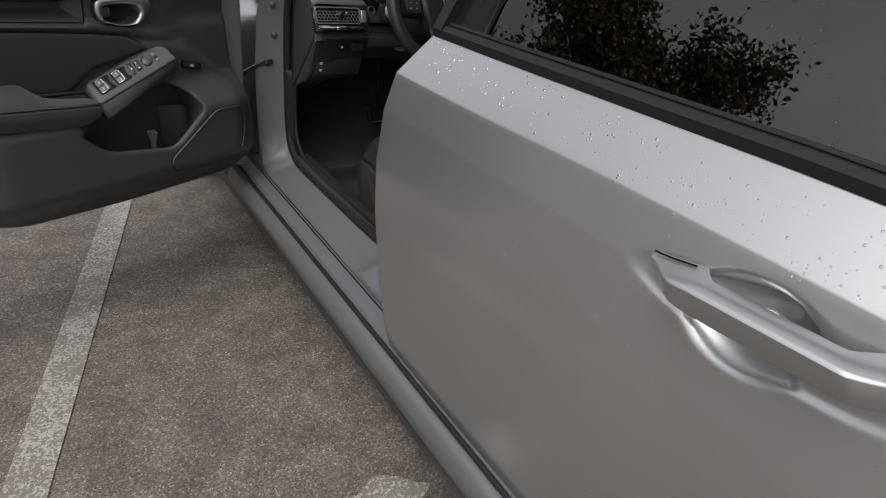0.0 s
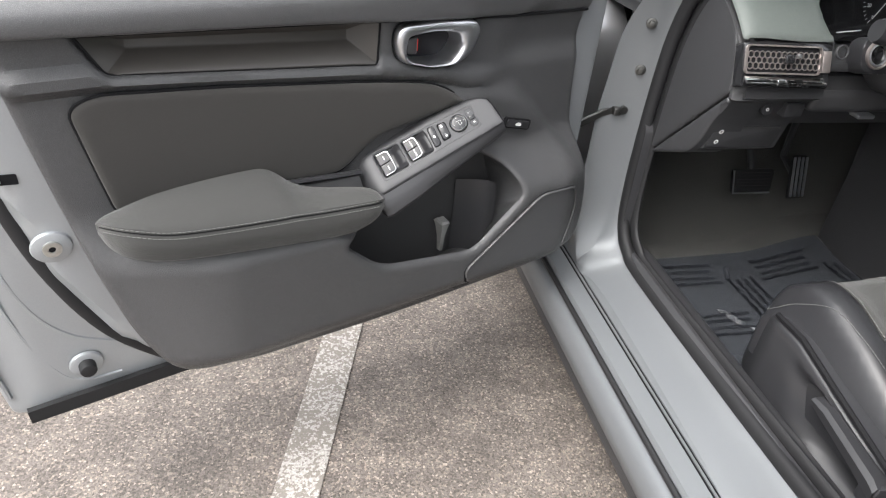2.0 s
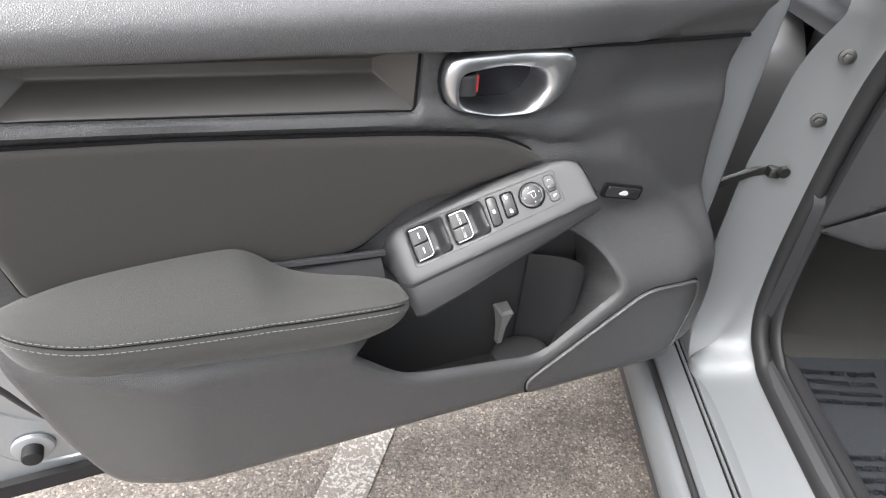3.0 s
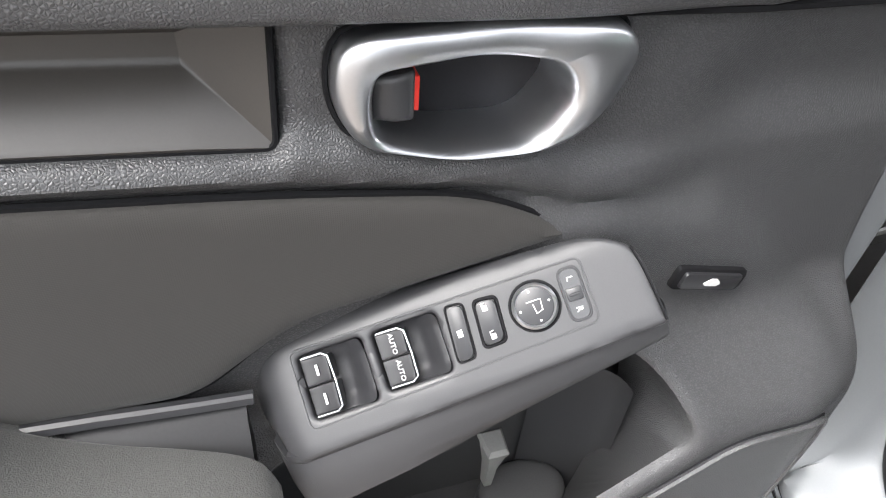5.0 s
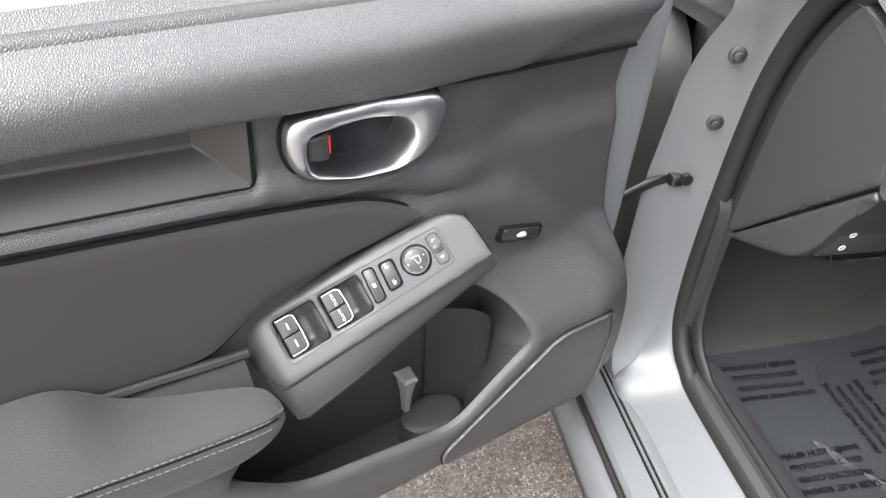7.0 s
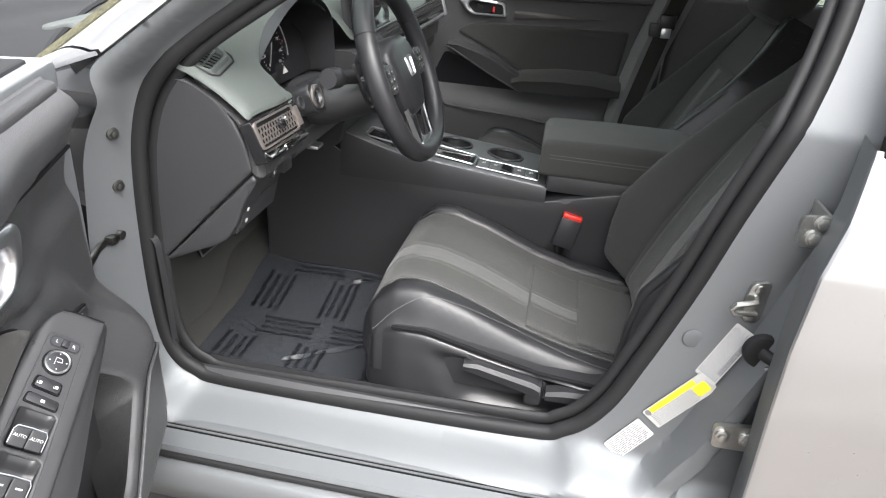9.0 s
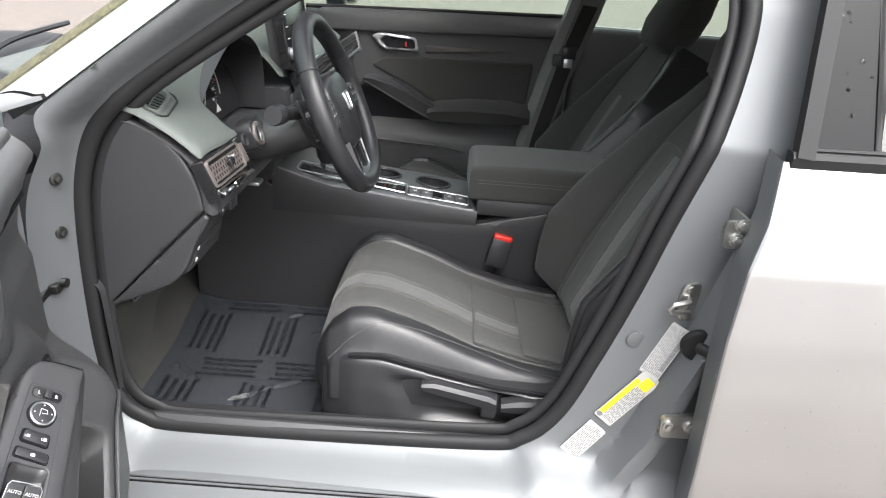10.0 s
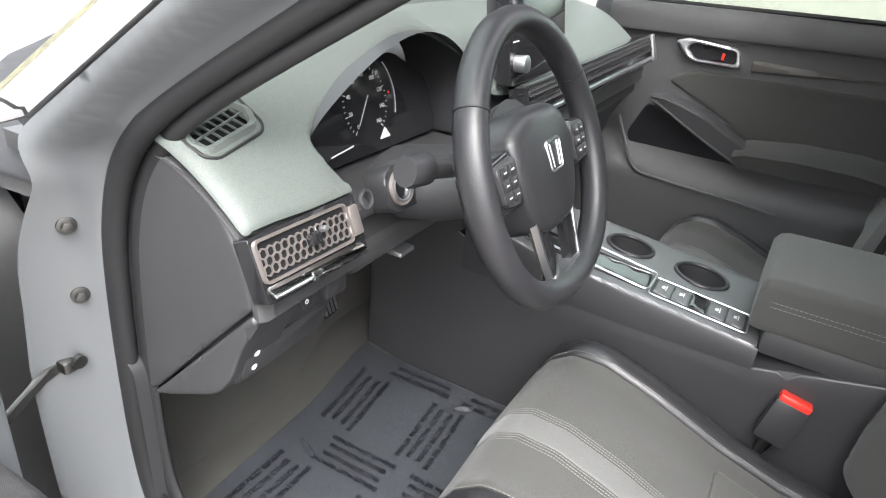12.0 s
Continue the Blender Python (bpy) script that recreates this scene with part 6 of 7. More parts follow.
for s in (-1, 1):
    part("emblem_bar", sweep([(s * 0.0115, 0.024, 0.0175), (s * 0.0085, -0.005, 0.0175)], [(-0.0022, -0.001), (-0.001, 0.0015), (0.001, 0.0015), (0.0022, -0.001)]), CHROME, wheel)
    sp_ = part("spoke", pad(fillet([(s * 0.066, 0.040), (s * 0.160, 0.030), (s * 0.160, -0.026), (s * 0.070, -0.030)], 0.008), lambda x, y: 0.000 + 0.004 * np.cos(y * 40), 0.010, 0.005, back=-0.03, place=lambda a, b, c: (a, b, c)), GLOSS, wheel, "gloss black spoke with switches")
    pod = part("switch_pod", plate(fillet([(s * 0.088, 0.032), (s * 0.138, 0.028), (s * 0.132, -0.018), (s * 0.092, -0.022)], 0.010), 0.0, 0.008, None, 0.002), PLASTIC, wheel, "thumb switch cluster")
    for i in range(3):
        for j in range(2):
            part("thumb_key", rbox((min(s * (0.096 + 0.019 * j), s * (0.112 + 0.019 * j)), -0.015 + 0.014 * i, 0.008), (max(s * (0.096 + 0.019 * j), s * (0.112 + 0.019 * j)), -0.003 + 0.014 * i, 0.0105), 0.001), SMOOTH, pod)
            part("key_mark", rbox((s * (0.104 + 0.019 * j) - 0.0035, -0.0098 + 0.014 * i, 0.0105), (s * (0.104 + 0.019 * j) + 0.0035, -0.0085 + 0.014 * i, 0.0108), 0), WHITE, pod)
    ls = [(s * 0.030, -0.050), (s * 0.058, -0.062), (s * 0.046, -0.152), (s * 0.018, -0.154)]
    part("lower_spoke", plate(fillet(ls, 0.006), -0.012, 0.002, None, 0.002), GLOSS, wheel, "gloss black lower spoke")
    part("spoke_edge", sweep([(s * 0.060, -0.058, 0.0), (s * 0.052, -0.11, -0.001), (s * 0.047, -0.150, 0.0)], [(-0.003, -0.006), (-0.002, 0.003), (0.002, 0.003), (0.003, -0.006)]), CHROME, wheel, "satin silver spoke edge")
part("spoke_bridge", plate(fillet([(-0.046, -0.132), (0.046, -0.132), (0.040, -0.152), (-0.040, -0.152)], 0.006), -0.012, 0.004, None, 0.002), CHROME, wheel, "satin silver spoke end")
part("wheel_back", loft([[(r * a, r * b, z) for a, b in circle(1.0, 20)] for r, z in ((0.085, -0.03), (0.078, -0.05), (0.06, -0.075))]), PLASTIC, wheel)
for s in (-1, 1):
    part("shift_paddle", plate(fillet([(s * 0.075, 0.040), (s * 0.135, 0.055), (s * 0.128, 0.0), (s * 0.08, 0.0)], 0.01), -0.045, -0.040), SMOOTH, wheel, "black shift paddle")

# ---- centre console ----
PLATE = material("brushed_grey_plate", (0.16, 0.16, 0.165), 0.35, 0.6, "noise", 400, 0.1, 0.1, depth=0.0003)
cons = thing("centre_console", "dark centre console with cup holders and silver-grey plate", "console")
side = [(1.20, 0.20), (2.46, 0.20), (2.46, 0.72), (2.34, 0.665), (2.235, 0.602), (2.09, 0.556), (1.74, 0.546), (1.56, 0.590), (1.20, 0.590)]
part("console_side", pad(fillet(side, 0.01), lambda y, z: -(1.452 - 0.008 * ramp(z, 0.45, 0.55)), 0.03, 0.004, back=-1.66, place=lambda a, b, c: (-c, a, b)), PLASTIC, cons, "dark console side")
part("console_piping", tube(catmull([(1.443, 2.32, 0.652), (1.442, 2.235, 0.603), (1.442, 2.09, 0.557), (1.442, 1.90, 0.549), (1.442, 1.745, 0.547)], 6), 0.0014, 6), PLATE, cons, "thin satin trim line")


def cons_z(x, y):
    return 0.588 + 0.10 * (y - 1.74) + 0.20 * np.maximum(y - 2.12, 0)


cups = [[(1.612 + 0.040 * math.cos(w), 1.985 + 0.043 * math.sin(w)) for w in np.linspace(0, 6.2, 28)], [(1.605 + 0.042 * math.cos(w), 1.850 + 0.046 * math.sin(w)) for w in np.linspace(0, 6.2, 28)]]
cp_out = fillet([(1.443, 1.735, 0.01), (1.680, 1.735, 0.01), (1.690, 2.25, 0.02), (1.443, 2.25, 0.02)], 0.01)
cpl = part("console_plate", pad(cp_out, cons_z, 0.014, 0.004, holes=cups, back=0.55, hole_back=0.52, place=lambda a, b, c: (a, b, c)), PLATE, cons, "satin grey console plate")
for c in cups:
    pts = [(x, y, float(cons_z(x, y)) + 0.001) for x, y in c]
    cup = part("cup_holder", sweep(pts, circle(0.004, 8), (0, 0, 1), closed=True), SMOOTH, cons, "round dark cup holder")
    part("cup_well", join(loft([[(x, y, z - 0.004) for x, y, z in pts], [(x, y, 0.530) for x, y, z in pts]], True, False), plate([(x, y) for x, y in c], 0.528, 0.532)), SMOOTH, cup)
shf = part("shift_gate", pad(fillet([(1.470, 1.920), (1.535, 1.920), (1.535, 2.19), (1.470, 2.19)], 0.012), lambda x, y: cons_z(x, y) + 0.004, 0.02, 0.003, back=0.57, place=lambda a, b, c: (a, b, c)), GLOSS, cons, "gloss black shift gate")
part("gate_rim", sweep([(x, y, float(cons_z(x, y)) + 0.005) for x, y in fillet([(1.466, 1.915), (1.539, 1.915), (1.539, 2.195), (1.466, 2.195)], 0.014)], circle(0.002, 6), (0, 0, 1), closed=True), CHROME, shf)
part("shift_stem", tube([(1.505, 2.13, 0.61), (1.505, 2.135, 0.66), (1.505, 2.125, 0.675)], 0.009, 10), CHROME, shf)
part("shift_knob", loft([[(1.505 + r * a, 2.122 + r * 1.3 * b, z - 0.018) for a, b in circle(1.0, 16)] for r, z in ((0.014, 0.680), (0.022, 0.695), (0.026, 0.72), (0.023, 0.742), (0.010, 0.750))]), LEATHER, shf, "leather shift knob")
tray = part("key_tray", pad(fillet([(1.462, 1.757), (1.524, 1.757), (1.524, 1.912), (1.462, 1.912)], 0.006), lambda x, yy: cons_z(x, yy) + 0.003, 0.012, 0.002, back=0.57, place=lambda a, b, c: (a, b, c)), SMOOTH, cons, "dark tray with a row of switches")
part("tray_rim", sweep([(x, y, float(cons_z(x, y)) + 0.0036) for x, y in fillet([(1.460, 1.755), (1.526, 1.755), (1.526, 1.914), (1.460, 1.914)], 0.007)], circle(0.0013, 6), (0, 0, 1), closed=True), CHROME, tray)
for k in range(5):
    y = 1.894 - k * 0.0297
    part("console_key", pad(fillet([(1.468, y - 0.0136), (1.518, y - 0.0136), (1.518, y + 0.0136), (1.468, y + 0.0136)], 0.003), lambda x, yy: cons_z(x, yy) + 0.0058 + 0.002 * np.sin((yy - y) * 90), 0.008, 0.0015, back=0.57, place=lambda a, b, c: (a, b, c)), GLOSS if k == 2 else PLATE, tray, "console switch")
    if k != 2:
        zz = float(cons_z(1.49, y)) + 0.0072
        part("key_mark", join(rbox((1.484, y - 0.004, zz), (1.500, y - 0.0025, zz + 0.0006), 0), rbox((1.488, y - 0.001, zz), (1.496, y + 0.004, zz + 0.0006), 0)), WHITE, tray, "small white symbol")
part("console_flank", loft([[(1.4405, y, float(cons_z(1.45, y)) - 0.007), (1.4425, y, float(cons_z(1.45, y)) - 0.004), (1.455, y, float(cons_z(1.45, y)) - 0.006), (1.455, y, 0.546), (1.4405, y, 0.546)] for y in (1.732, 1.85, 1.98, 2.10, 2.18, 2.25)]), SMOOTH, cons, "dark gloss side under the console plate")
ab = loft([[(1.555 + (x - 1.555) * f, y, z) for x, z in [(p[0], p[1]) for p in fillet([(1.440, 0.612), (1.440, 0.700 + dz), (1.672, 0.700 + dz), (1.672, 0.612)], 0.018)]] for y, f, dz in ((1.758, 0.93, -0.012), (1.750, 0.985, -0.002), (1.735, 1.0, 0.002), (1.60, 1.0, 0.006), (1.42, 1.0, 0.006), (1.39, 0.97, 0.0))])
arb = part("armrest_lid", ab, SEATCLOTH, cons, "padded armrest lid with stitching")
for z in (0.668, 0.660):
    part("stitching", dashes([(1.4392, 1.40, z), (1.4392, 1.735, z), (1.455, 1.7545, z), (1.65, 1.7545, z)], 0.0045, 0.0022, 0.0006), THREAD, arb)
part("armrest_base", rbox((1.452, 1.20, 0.57), (1.665, 1.735, 0.615), 0.008), PLASTIC, cons)

# ---- seats ----
driver = thing("front_seat", "black fabric and leather front seat with grey stripe", "car seat", "front seats")
CX = 1.175
SYP = [1.46, 1.55, 1.65, 1.74, 1.85, 1.93, 1.985, 2.02, 2.045, 2.062]
SZP = [0.385, 0.392, 0.410, 0.437, 0.483, 0.508, 0.510, 0.492, 0.450, 0.375]


def seat_z(x, y):
    z = np.interp(y, SYP, SZP)
    s = np.abs(x - CX) / 0.25
    bol = np.exp(-((s - 0.76) / 0.17) ** 2)
    z = z + 0.024 * bol * ramp(y, 2.05, 1.95) + 0.008 * ramp(s, 0.6, 0.0) * ramp(y, 1.66, 1.80)
    return z - 0.050 * ramp(s, 0.86, 1.0)


def front_y(x):
    return 2.062 - 0.05 * np.clip((np.abs(x - CX) - 0.12) / 0.13, 0, 1) ** 2


def seat_pad(x0, x1, name, mat, label, lift=0.0, rnd=0.006, y0=1.47, y1=None, back=None):
    f = [(x0, y0), (x1, y0)] + [(x, float(front_y(x)) if y1 is None else y1) for x in np.linspace(x1, x0, 6)]
    return part(name, pad(fillet(f, 0.008), lambda a, b: seat_z(a, b) + lift, 0.010, rnd, back=back, place=lambda a, b, c: (a, b, c)), mat, driver, label)


seat_pad(CX - 0.164, CX + 0.164, "cushion", SEATCLOTH, "charcoal fabric seat cushion", 0.003, 0.008, back=0.36)
seat_pad(CX - 0.256, CX - 0.166, "cushion_bolster", LEATHER, "black leather cushion bolster", 0.002, 0.012, back=0.37)
seat_pad(CX + 0.166, CX + 0.256, "cushion_bolster", LEATHER, "black leather cushion bolster", 0.002, 0.012, back=0.37)
seat_pad(CX - 0.052, CX - 0.010, "stripe", STRIPE, "grey woven stripe", 0.0045, 0.0015, 1.60, 2.05)
for dx in (-0.066, -0.061, -0.056, -0.006, -0.001, 0.004):
    part("stitching", dashes([(CX + dx, y, float(seat_z(CX + dx, y)) + 0.0038) for y in np.linspace(1.60, 2.04, 50)], 0.003, 0.0015, 0.0005), THREAD, driver)
for path in ([(-0.171, y) for y in np.linspace(1.50, 2.03, 50)], [(0.171, y) for y in np.linspace(1.50, 2.03, 50)],
             [(float(np.interp(y, (1.5, 1.6, 1.75, 1.9, 2.0, 2.03), (-0.205, -0.205, -0.195, -0.212, -0.240, -0.249))), y) for y in np.linspace(1.52, 2.02, 50)]):
    part("stitching", dashes([(CX + dx, y, float(seat_z(CX + dx, y)) + 0.0028) for dx, y in path], 0.0042, 0.002, 0.0006), THREAD, driver)
seat_pad(CX - 0.150, CX + 0.130, "cushion_fold", SEATCLOTH, "folded rear part of the cushion", 0.010, 0.006, 1.47, 1.737)
seat_pad(CX - 0.050, CX - 0.012, "stripe", STRIPE, "", 0.0118, 0.001, 1.62, 1.732)
for dx in (-0.061, -0.056, -0.006, -0.001):
    part("stitching", dashes([(CX + dx, y, float(seat_z(CX + dx, y)) + 0.0112) for y in np.linspace(1.62, 1.73, 20)], 0.003, 0.0015, 0.0005), THREAD, driver)
seat_pad(CX - 0.146, CX + 0.126, "cushion_flap", SEATCLOTH, "plain cloth flap at the backrest", 0.016, 0.004, 1.47, 1.632)

# back of the seat, in its own leaning axes
SB = frame_of((CX, 1.505, 0.395), (-1, 0, 0), (0, -0.42, 0.907))


CREST_B = [0.0, 0.10, 0.17, 0.28, 0.44, 0.56, 0.66]
CREST_C = [0.075, 0.115, 0.135, 0.115, 0.066, 0.036, 0.026]


def half(b):
    return 0.262 - 0.085 * float(ramp(np.array(b), 0.44, 0.68))


def back_c(a, b):
    s = np.abs(a) / (0.262 - 0.085 * ramp(b, 0.44, 0.68))
    c = 0.018 + 0.012 * np.sin(np.clip(b / 0.6, 0, 1) * 3.0)
    c = c + (np.interp(b, CREST_B, CREST_C) - c) * np.exp(-((np.minimum(s, 0.88) - 0.88) / 0.24) ** 2)
    return c - 0.05 * ramp(s, 0.92, 1.0)


def back_pad(k0, k1, name, mat, label, lift=0.0, rnd=0.008, b0=0.02, b1=0.65, back=None):
    bs = np.linspace(b0, b1, 9)
    f = [(half(b) * k0, b) for b in bs] + [(half(b) * k1, b) for b in bs[::-1]]
    f = [tuple(p) for p in dense(f, 0.03)]
    return part(name, pad(f, lambda a, b: back_c(a, b) + lift, 0.011, rnd, back=back, place=lambda a, b, c: tuple(SB @ Vector((a, b, c)))), mat, driver, label)


back_pad(-0.58, 0.58, "backrest", SEATCLOTH, "charcoal fabric backrest", 0.003, 0.008, back=-0.05)
back_pad(-1.0, -0.59, "backrest_bolster", SEATCLOTH, "dark fabric backrest bolster", 0.002, 0.012, back=-0.07)
back_pad(0.59, 0.925, "backrest_bolster", LEATHER, "black leather backrest bolster", 0.002, 0.008, back=-0.07)
back_pad(0.93, 1.0, "backrest_edge", LEATHER, "black leather backrest edge", 0.002, 0.010, back=-0.07)
back_pad(-0.50, 0.50, "backrest_insert", SEATCLOTH, "raised fabric middle of the backrest", 0.012, 0.010, 0.03, 0.468)
back_pad(-0.14, 0.04, "stripe", STRIPE, "grey woven stripe", 0.0135, 0.002, 0.05, 0.455)
for k in (0.07, 0.10, -0.17, -0.20, -0.90, 0.61, 0.84):
    part("stitching", dashes([SB @ Vector((half(b) * k, b, float(back_c(half(b) * k, b)) + (0.0130 if abs(k) < 0.5 else 0.0030))) for b in np.linspace(0.05, 0.45 if abs(k) < 0.6 else 0.58, 50)], 0.004, 0.002, 0.00045), THREAD, driver)
part("backrest_shell", loft([[tuple(SB @ Vector((half(b) * 0.98 * a, b, -0.075 + 0.035 * c))) for a, c in circle(1.0, 20)] for b in (0.0, 0.1, 0.3, 0.45, 0.58, 0.65)]), LEATHER, driver, "dark seat back shell")
hrest = loft([[tuple(SB @ Vector((w * a, b, 0.030 + d * c))) for a, c in [(math.copysign(abs(math.cos(t)) ** 0.6, math.cos(t)), math.copysign(abs(math.sin(t)) ** 0.7, math.sin(t))) for t in np.linspace(0, 2 * math.pi, 25)[:-1]]] for b, w, d in ((0.615, 0.08, 0.035), (0.625, 0.115, 0.050), (0.68, 0.138, 0.062), (0.75, 0.138, 0.060), (0.81, 0.122, 0.048), (0.825, 0.08, 0.025))])
hr_ = part("headrest", hrest, SEATCLOTH, driver, "dark fabric headrest")
shield = fillet([(2.030, 0.320, 0.02), (2.030, 0.430, 0.03), (1.985, 0.470, 0.04), (1.914, 0.472), (1.845, 0.455), (1.70, 0.422), (1.60, 0.414), (1.50, 0.430, 0.02), (1.47, 0.40, 0.02), (1.50, 0.33), (1.56, 0.285, 0.02), (1.97, 0.285, 0.03)], 0.02)


def shield_x(y, z):
    dip = np.exp(-((y - 1.735 - 0.5 * (z - 0.38)) / 0.125) ** 6 - ((z - 0.368 - 0.12 * (y - 1.73)) / 0.048) ** 6)
    return -(0.905 + 0.034 * dip + 0.03 * ramp(y, 1.95, 2.04))


part("side_shield", pad(shield, shield_x, 0.010, 0.012, back=-1.0, place=lambda a, b, c: (-c, a, b)), SMOOTH, driver, "black plastic seat side shield")
part("shield_joint", tube([(0.913, y, z) for y, z in ((1.975, 0.474), (1.914, 0.476), (1.845, 0.459), (1.70, 0.426), (1.60, 0.418), (1.50, 0.434))], 0.005, 6, (1, 0, 0)), HOLE, driver, "dark joint above the shield")
lv = part("height_lever", loft([[(x, y + dy, z) for x, dy, z in ((0.918, 0, z0 + h), (0.895, 0, z0 + h), (0.890, 0, z0 + h * 0.4), (0.893, 0, z0 - h), (0.918, 0, z0 - h))] for y, z0, h in ((1.836, 0.428, 0.006), (1.81, 0.426, 0.011), (1.74, 0.411, 0.012), (1.708, 0.403, 0.014), (1.695, 0.398, 0.012))]), SMOOTH, driver, "black seat height lever")
part("lever_pivot", rbox((0.894, 1.690, 0.366), (0.935, 1.722, 0.412), 0.008), SMOOTH, lv)
lv = part("recline_lever", loft([[(x, y, z) for x, z in ((0.918, z0 + h), (0.897, z0 + h), (0.892, z0 + h * 0.3), (0.894, z0 - h), (0.918, z0 - h))] for y, z0, h in ((1.684, 0.393, 0.008), (1.65, 0.397, 0.012), (1.59, 0.401, 0.012), (1.53, 0.404, 0.008))]), SMOOTH, driver, "black seat recline lever")
part("seat_rail", rbox((1.00, 1.45, 0.222), (1.05, 1.98, 0.30), 0.004), STEEL, driver)
part("seat_rail", rbox((1.32, 1.45, 0.222), (1.37, 1.98, 0.30), 0.004), STEEL, driver)
part("seat_pan", rbox((0.96, 1.48, 0.285), (1.40, 1.99, 0.40), 0.02), PLASTIC, driver)
passenger = copy_thing(driver, Matrix.Translation((0.735, -0.05, 0.0)))
tagged(passenger, "black fabric and leather seat beside the console", "car seat", "front seats")

bk = thing("seat_belt_buckle", "black seat belt buckle with red release button", "buckle")
BK = Matrix.Translation((1.437, 1.662, 0.505)) @ Matrix.Rotation(0.10, 4, "Y") @ Matrix.Rotation(0.2, 4, "X")
bb = part("buckle_body", rbox((-0.012, -0.026, -0.065), (0.012, 0.026, 0.012), 0.004, 2, BK), SMOOTH, bk)
part("release_button", rbox((-0.012, -0.024, 0.008), (0.011, 0.024, 0.022), 0.004, 2, BK), RED, bk, "red release button")
part("buckle_stem", tube([BK @ Vector((0, 0, -0.06)), BK @ Vector((0.0, 0.01, -0.20)), Vector((1.43, 1.62, 0.23))], 0.011, 8), RUBBER, bk)

# ---- pedals ----
PED = frame_of((1.378, 2.52, 0.418), (1, 0, 0), (0, 0.35, 0.93))
acc = thing("accelerator_pedal", "silver and black ribbed accelerator pedal", "pedal")
part("pedal_plate", plate(fillet([(-0.024, -0.052), (0.022, -0.048), (0.020, 0.058), (-0.020, 0.058)], 0.008), -0.006, 0.0, PED, 0.002), RUBBER, acc)
for k in range(4):
    part("metal_strip", rbox((-0.020 + 0.0115 * k, -0.046, 0.0), (-0.0135 + 0.0115 * k, 0.052, 0.004), 0.0015, 2, PED), CHROME, acc, "bright metal strip")
part("pedal_arm", tube([PED @ Vector((0, 0.0, -0.01)), PED @ Vector((0, 0.05, -0.06)), Vector((1.378, 2.60, 0.70))], 0.009, 8), PLASTIC, acc)
BRK = frame_of((1.252, 2.52, 0.412), (1, 0, 0), (0, 0.30, 0.95))
brk = thing("brake_pedal", "black rubber brake pedal with silver edge", "pedal")
part("pedal_plate", plate(fillet([(-0.052, -0.030), (0.052, -0.030), (0.058, 0.030), (-0.058, 0.030)], 0.01), -0.008, 0.0, BRK, 0.002), RUBBER, brk)
part("metal_edge", sweep([BRK @ Vector(p) for p in ((-0.056, 0.028, 0.001), (-0.051, -0.028, 0.001), (0.050, -0.028, 0.001))], circle(0.0025, 6), BRK.col[2].xyz), CHROME, brk, "bright metal edge")
for k in range(3):
    part("tread", rbox((-0.045, -0.018 + 0.016 * k, 0.0), (0.045, -0.010 + 0.016 * k, 0.003), 0.001, 2, BRK), RUBBER, brk)
part("pedal_arm", tube([BRK @ Vector((0, 0.02, -0.01)), BRK @ Vector((0.01, 0.08, -0.04)), Vector((1.252, 2.58, 0.70))], 0.009, 8), PLASTIC, brk)

# ---- protective film on the floor ----
FILM = bpy.data.materials.new("protective_film")
FILM.use_nodes = True
fn, fl = FILM.node_tree.nodes, FILM.node_tree.links
fbs = fn["Principled BSDF"]
fbs.inputs["Base Color"].default_value = (0.043, 0.047, 0.054, 1)
fbs.inputs["Specular IOR Level"].default_value = 0.35
fbs.inputs["Roughness"].default_value = 0.2
fbs.inputs["Alpha"].default_value = 0.8
ft, fnz, fbp = fn.new("ShaderNodeTexCoord"), fn.new("ShaderNodeTexNoise"), fn.new("ShaderNodeBump")
fnz.inputs["Scale"].default_value, fnz.inputs["Detail"].default_value, fnz.inputs["Distortion"].default_value = 14, 4, 1.2
fbp.inputs["Strength"].default_value, fbp.inputs["Distance"].default_value = 0.35, 0.01
fl.new(ft.outputs["Object"], fnz.inputs["Vector"])
fl.new(fnz.outputs[0], fbp.inputs["Height"])
fl.new(fbp.outputs[0], fbs.inputs["Normal"])
film = thing("protective_floor_film", "clear grey plastic film printed with dark warnings on the carpet", "floor film")


def film_z(x, y):
    return floor_z(x, y) + 0.008 + 0.0016 * np.sin(x * 31 + y * 9) * np.sin(y * 27 - x * 6)


part("film_sheet", pad([(0.90, 1.90), (1.44, 1.90), (1.445, 2.30), (1.440, 2.455), (0.905, 2.440)], film_z, 0.012, 0.0, place=lambda a, b, c: (a, b, c)), FILM, film, "wrinkled clear film")
# a few sharp creases stand up from the film and catch the light
for (x0, y0), (x1, y1) in (((1.17, 2.405), (1.145, 2.355)), ((1.10, 2.20), (1.17, 2.10)), ((1.06, 2.26), (1.10, 2.20)), ((1.33, 2.13), (1.36, 2.08)), ((1.01, 2.12), (1.035, 2.09)), ((1.38, 2.20), (1.41, 2.16))):
    pts = [(x0 + (x1 - x0) * t, y0 + (y1 - y0) * t + 0.004 * math.sin(7 * t)) for t in np.linspace(0, 1, 7)]
    part("film_crease", sweep([(x, y, float(film_z(x, y)) + 0.002) for x, y in pts], [(-0.006, -0.002), (-0.001, 0.004), (0.001, 0.004), (0.005, -0.002)], scale=lambda t: 0.3 + math.sin(math.pi * t)), FILM, film)
FINK = material("film_ink", (0.004, 0.005, 0.008), 0.7, 0, None, spec=0.15)
WORDS = ("DEALER MUST REMOVE", "PROTECTIVE COVER", "PROTECTIVE COVER", "DEALER MUST REMOVE")


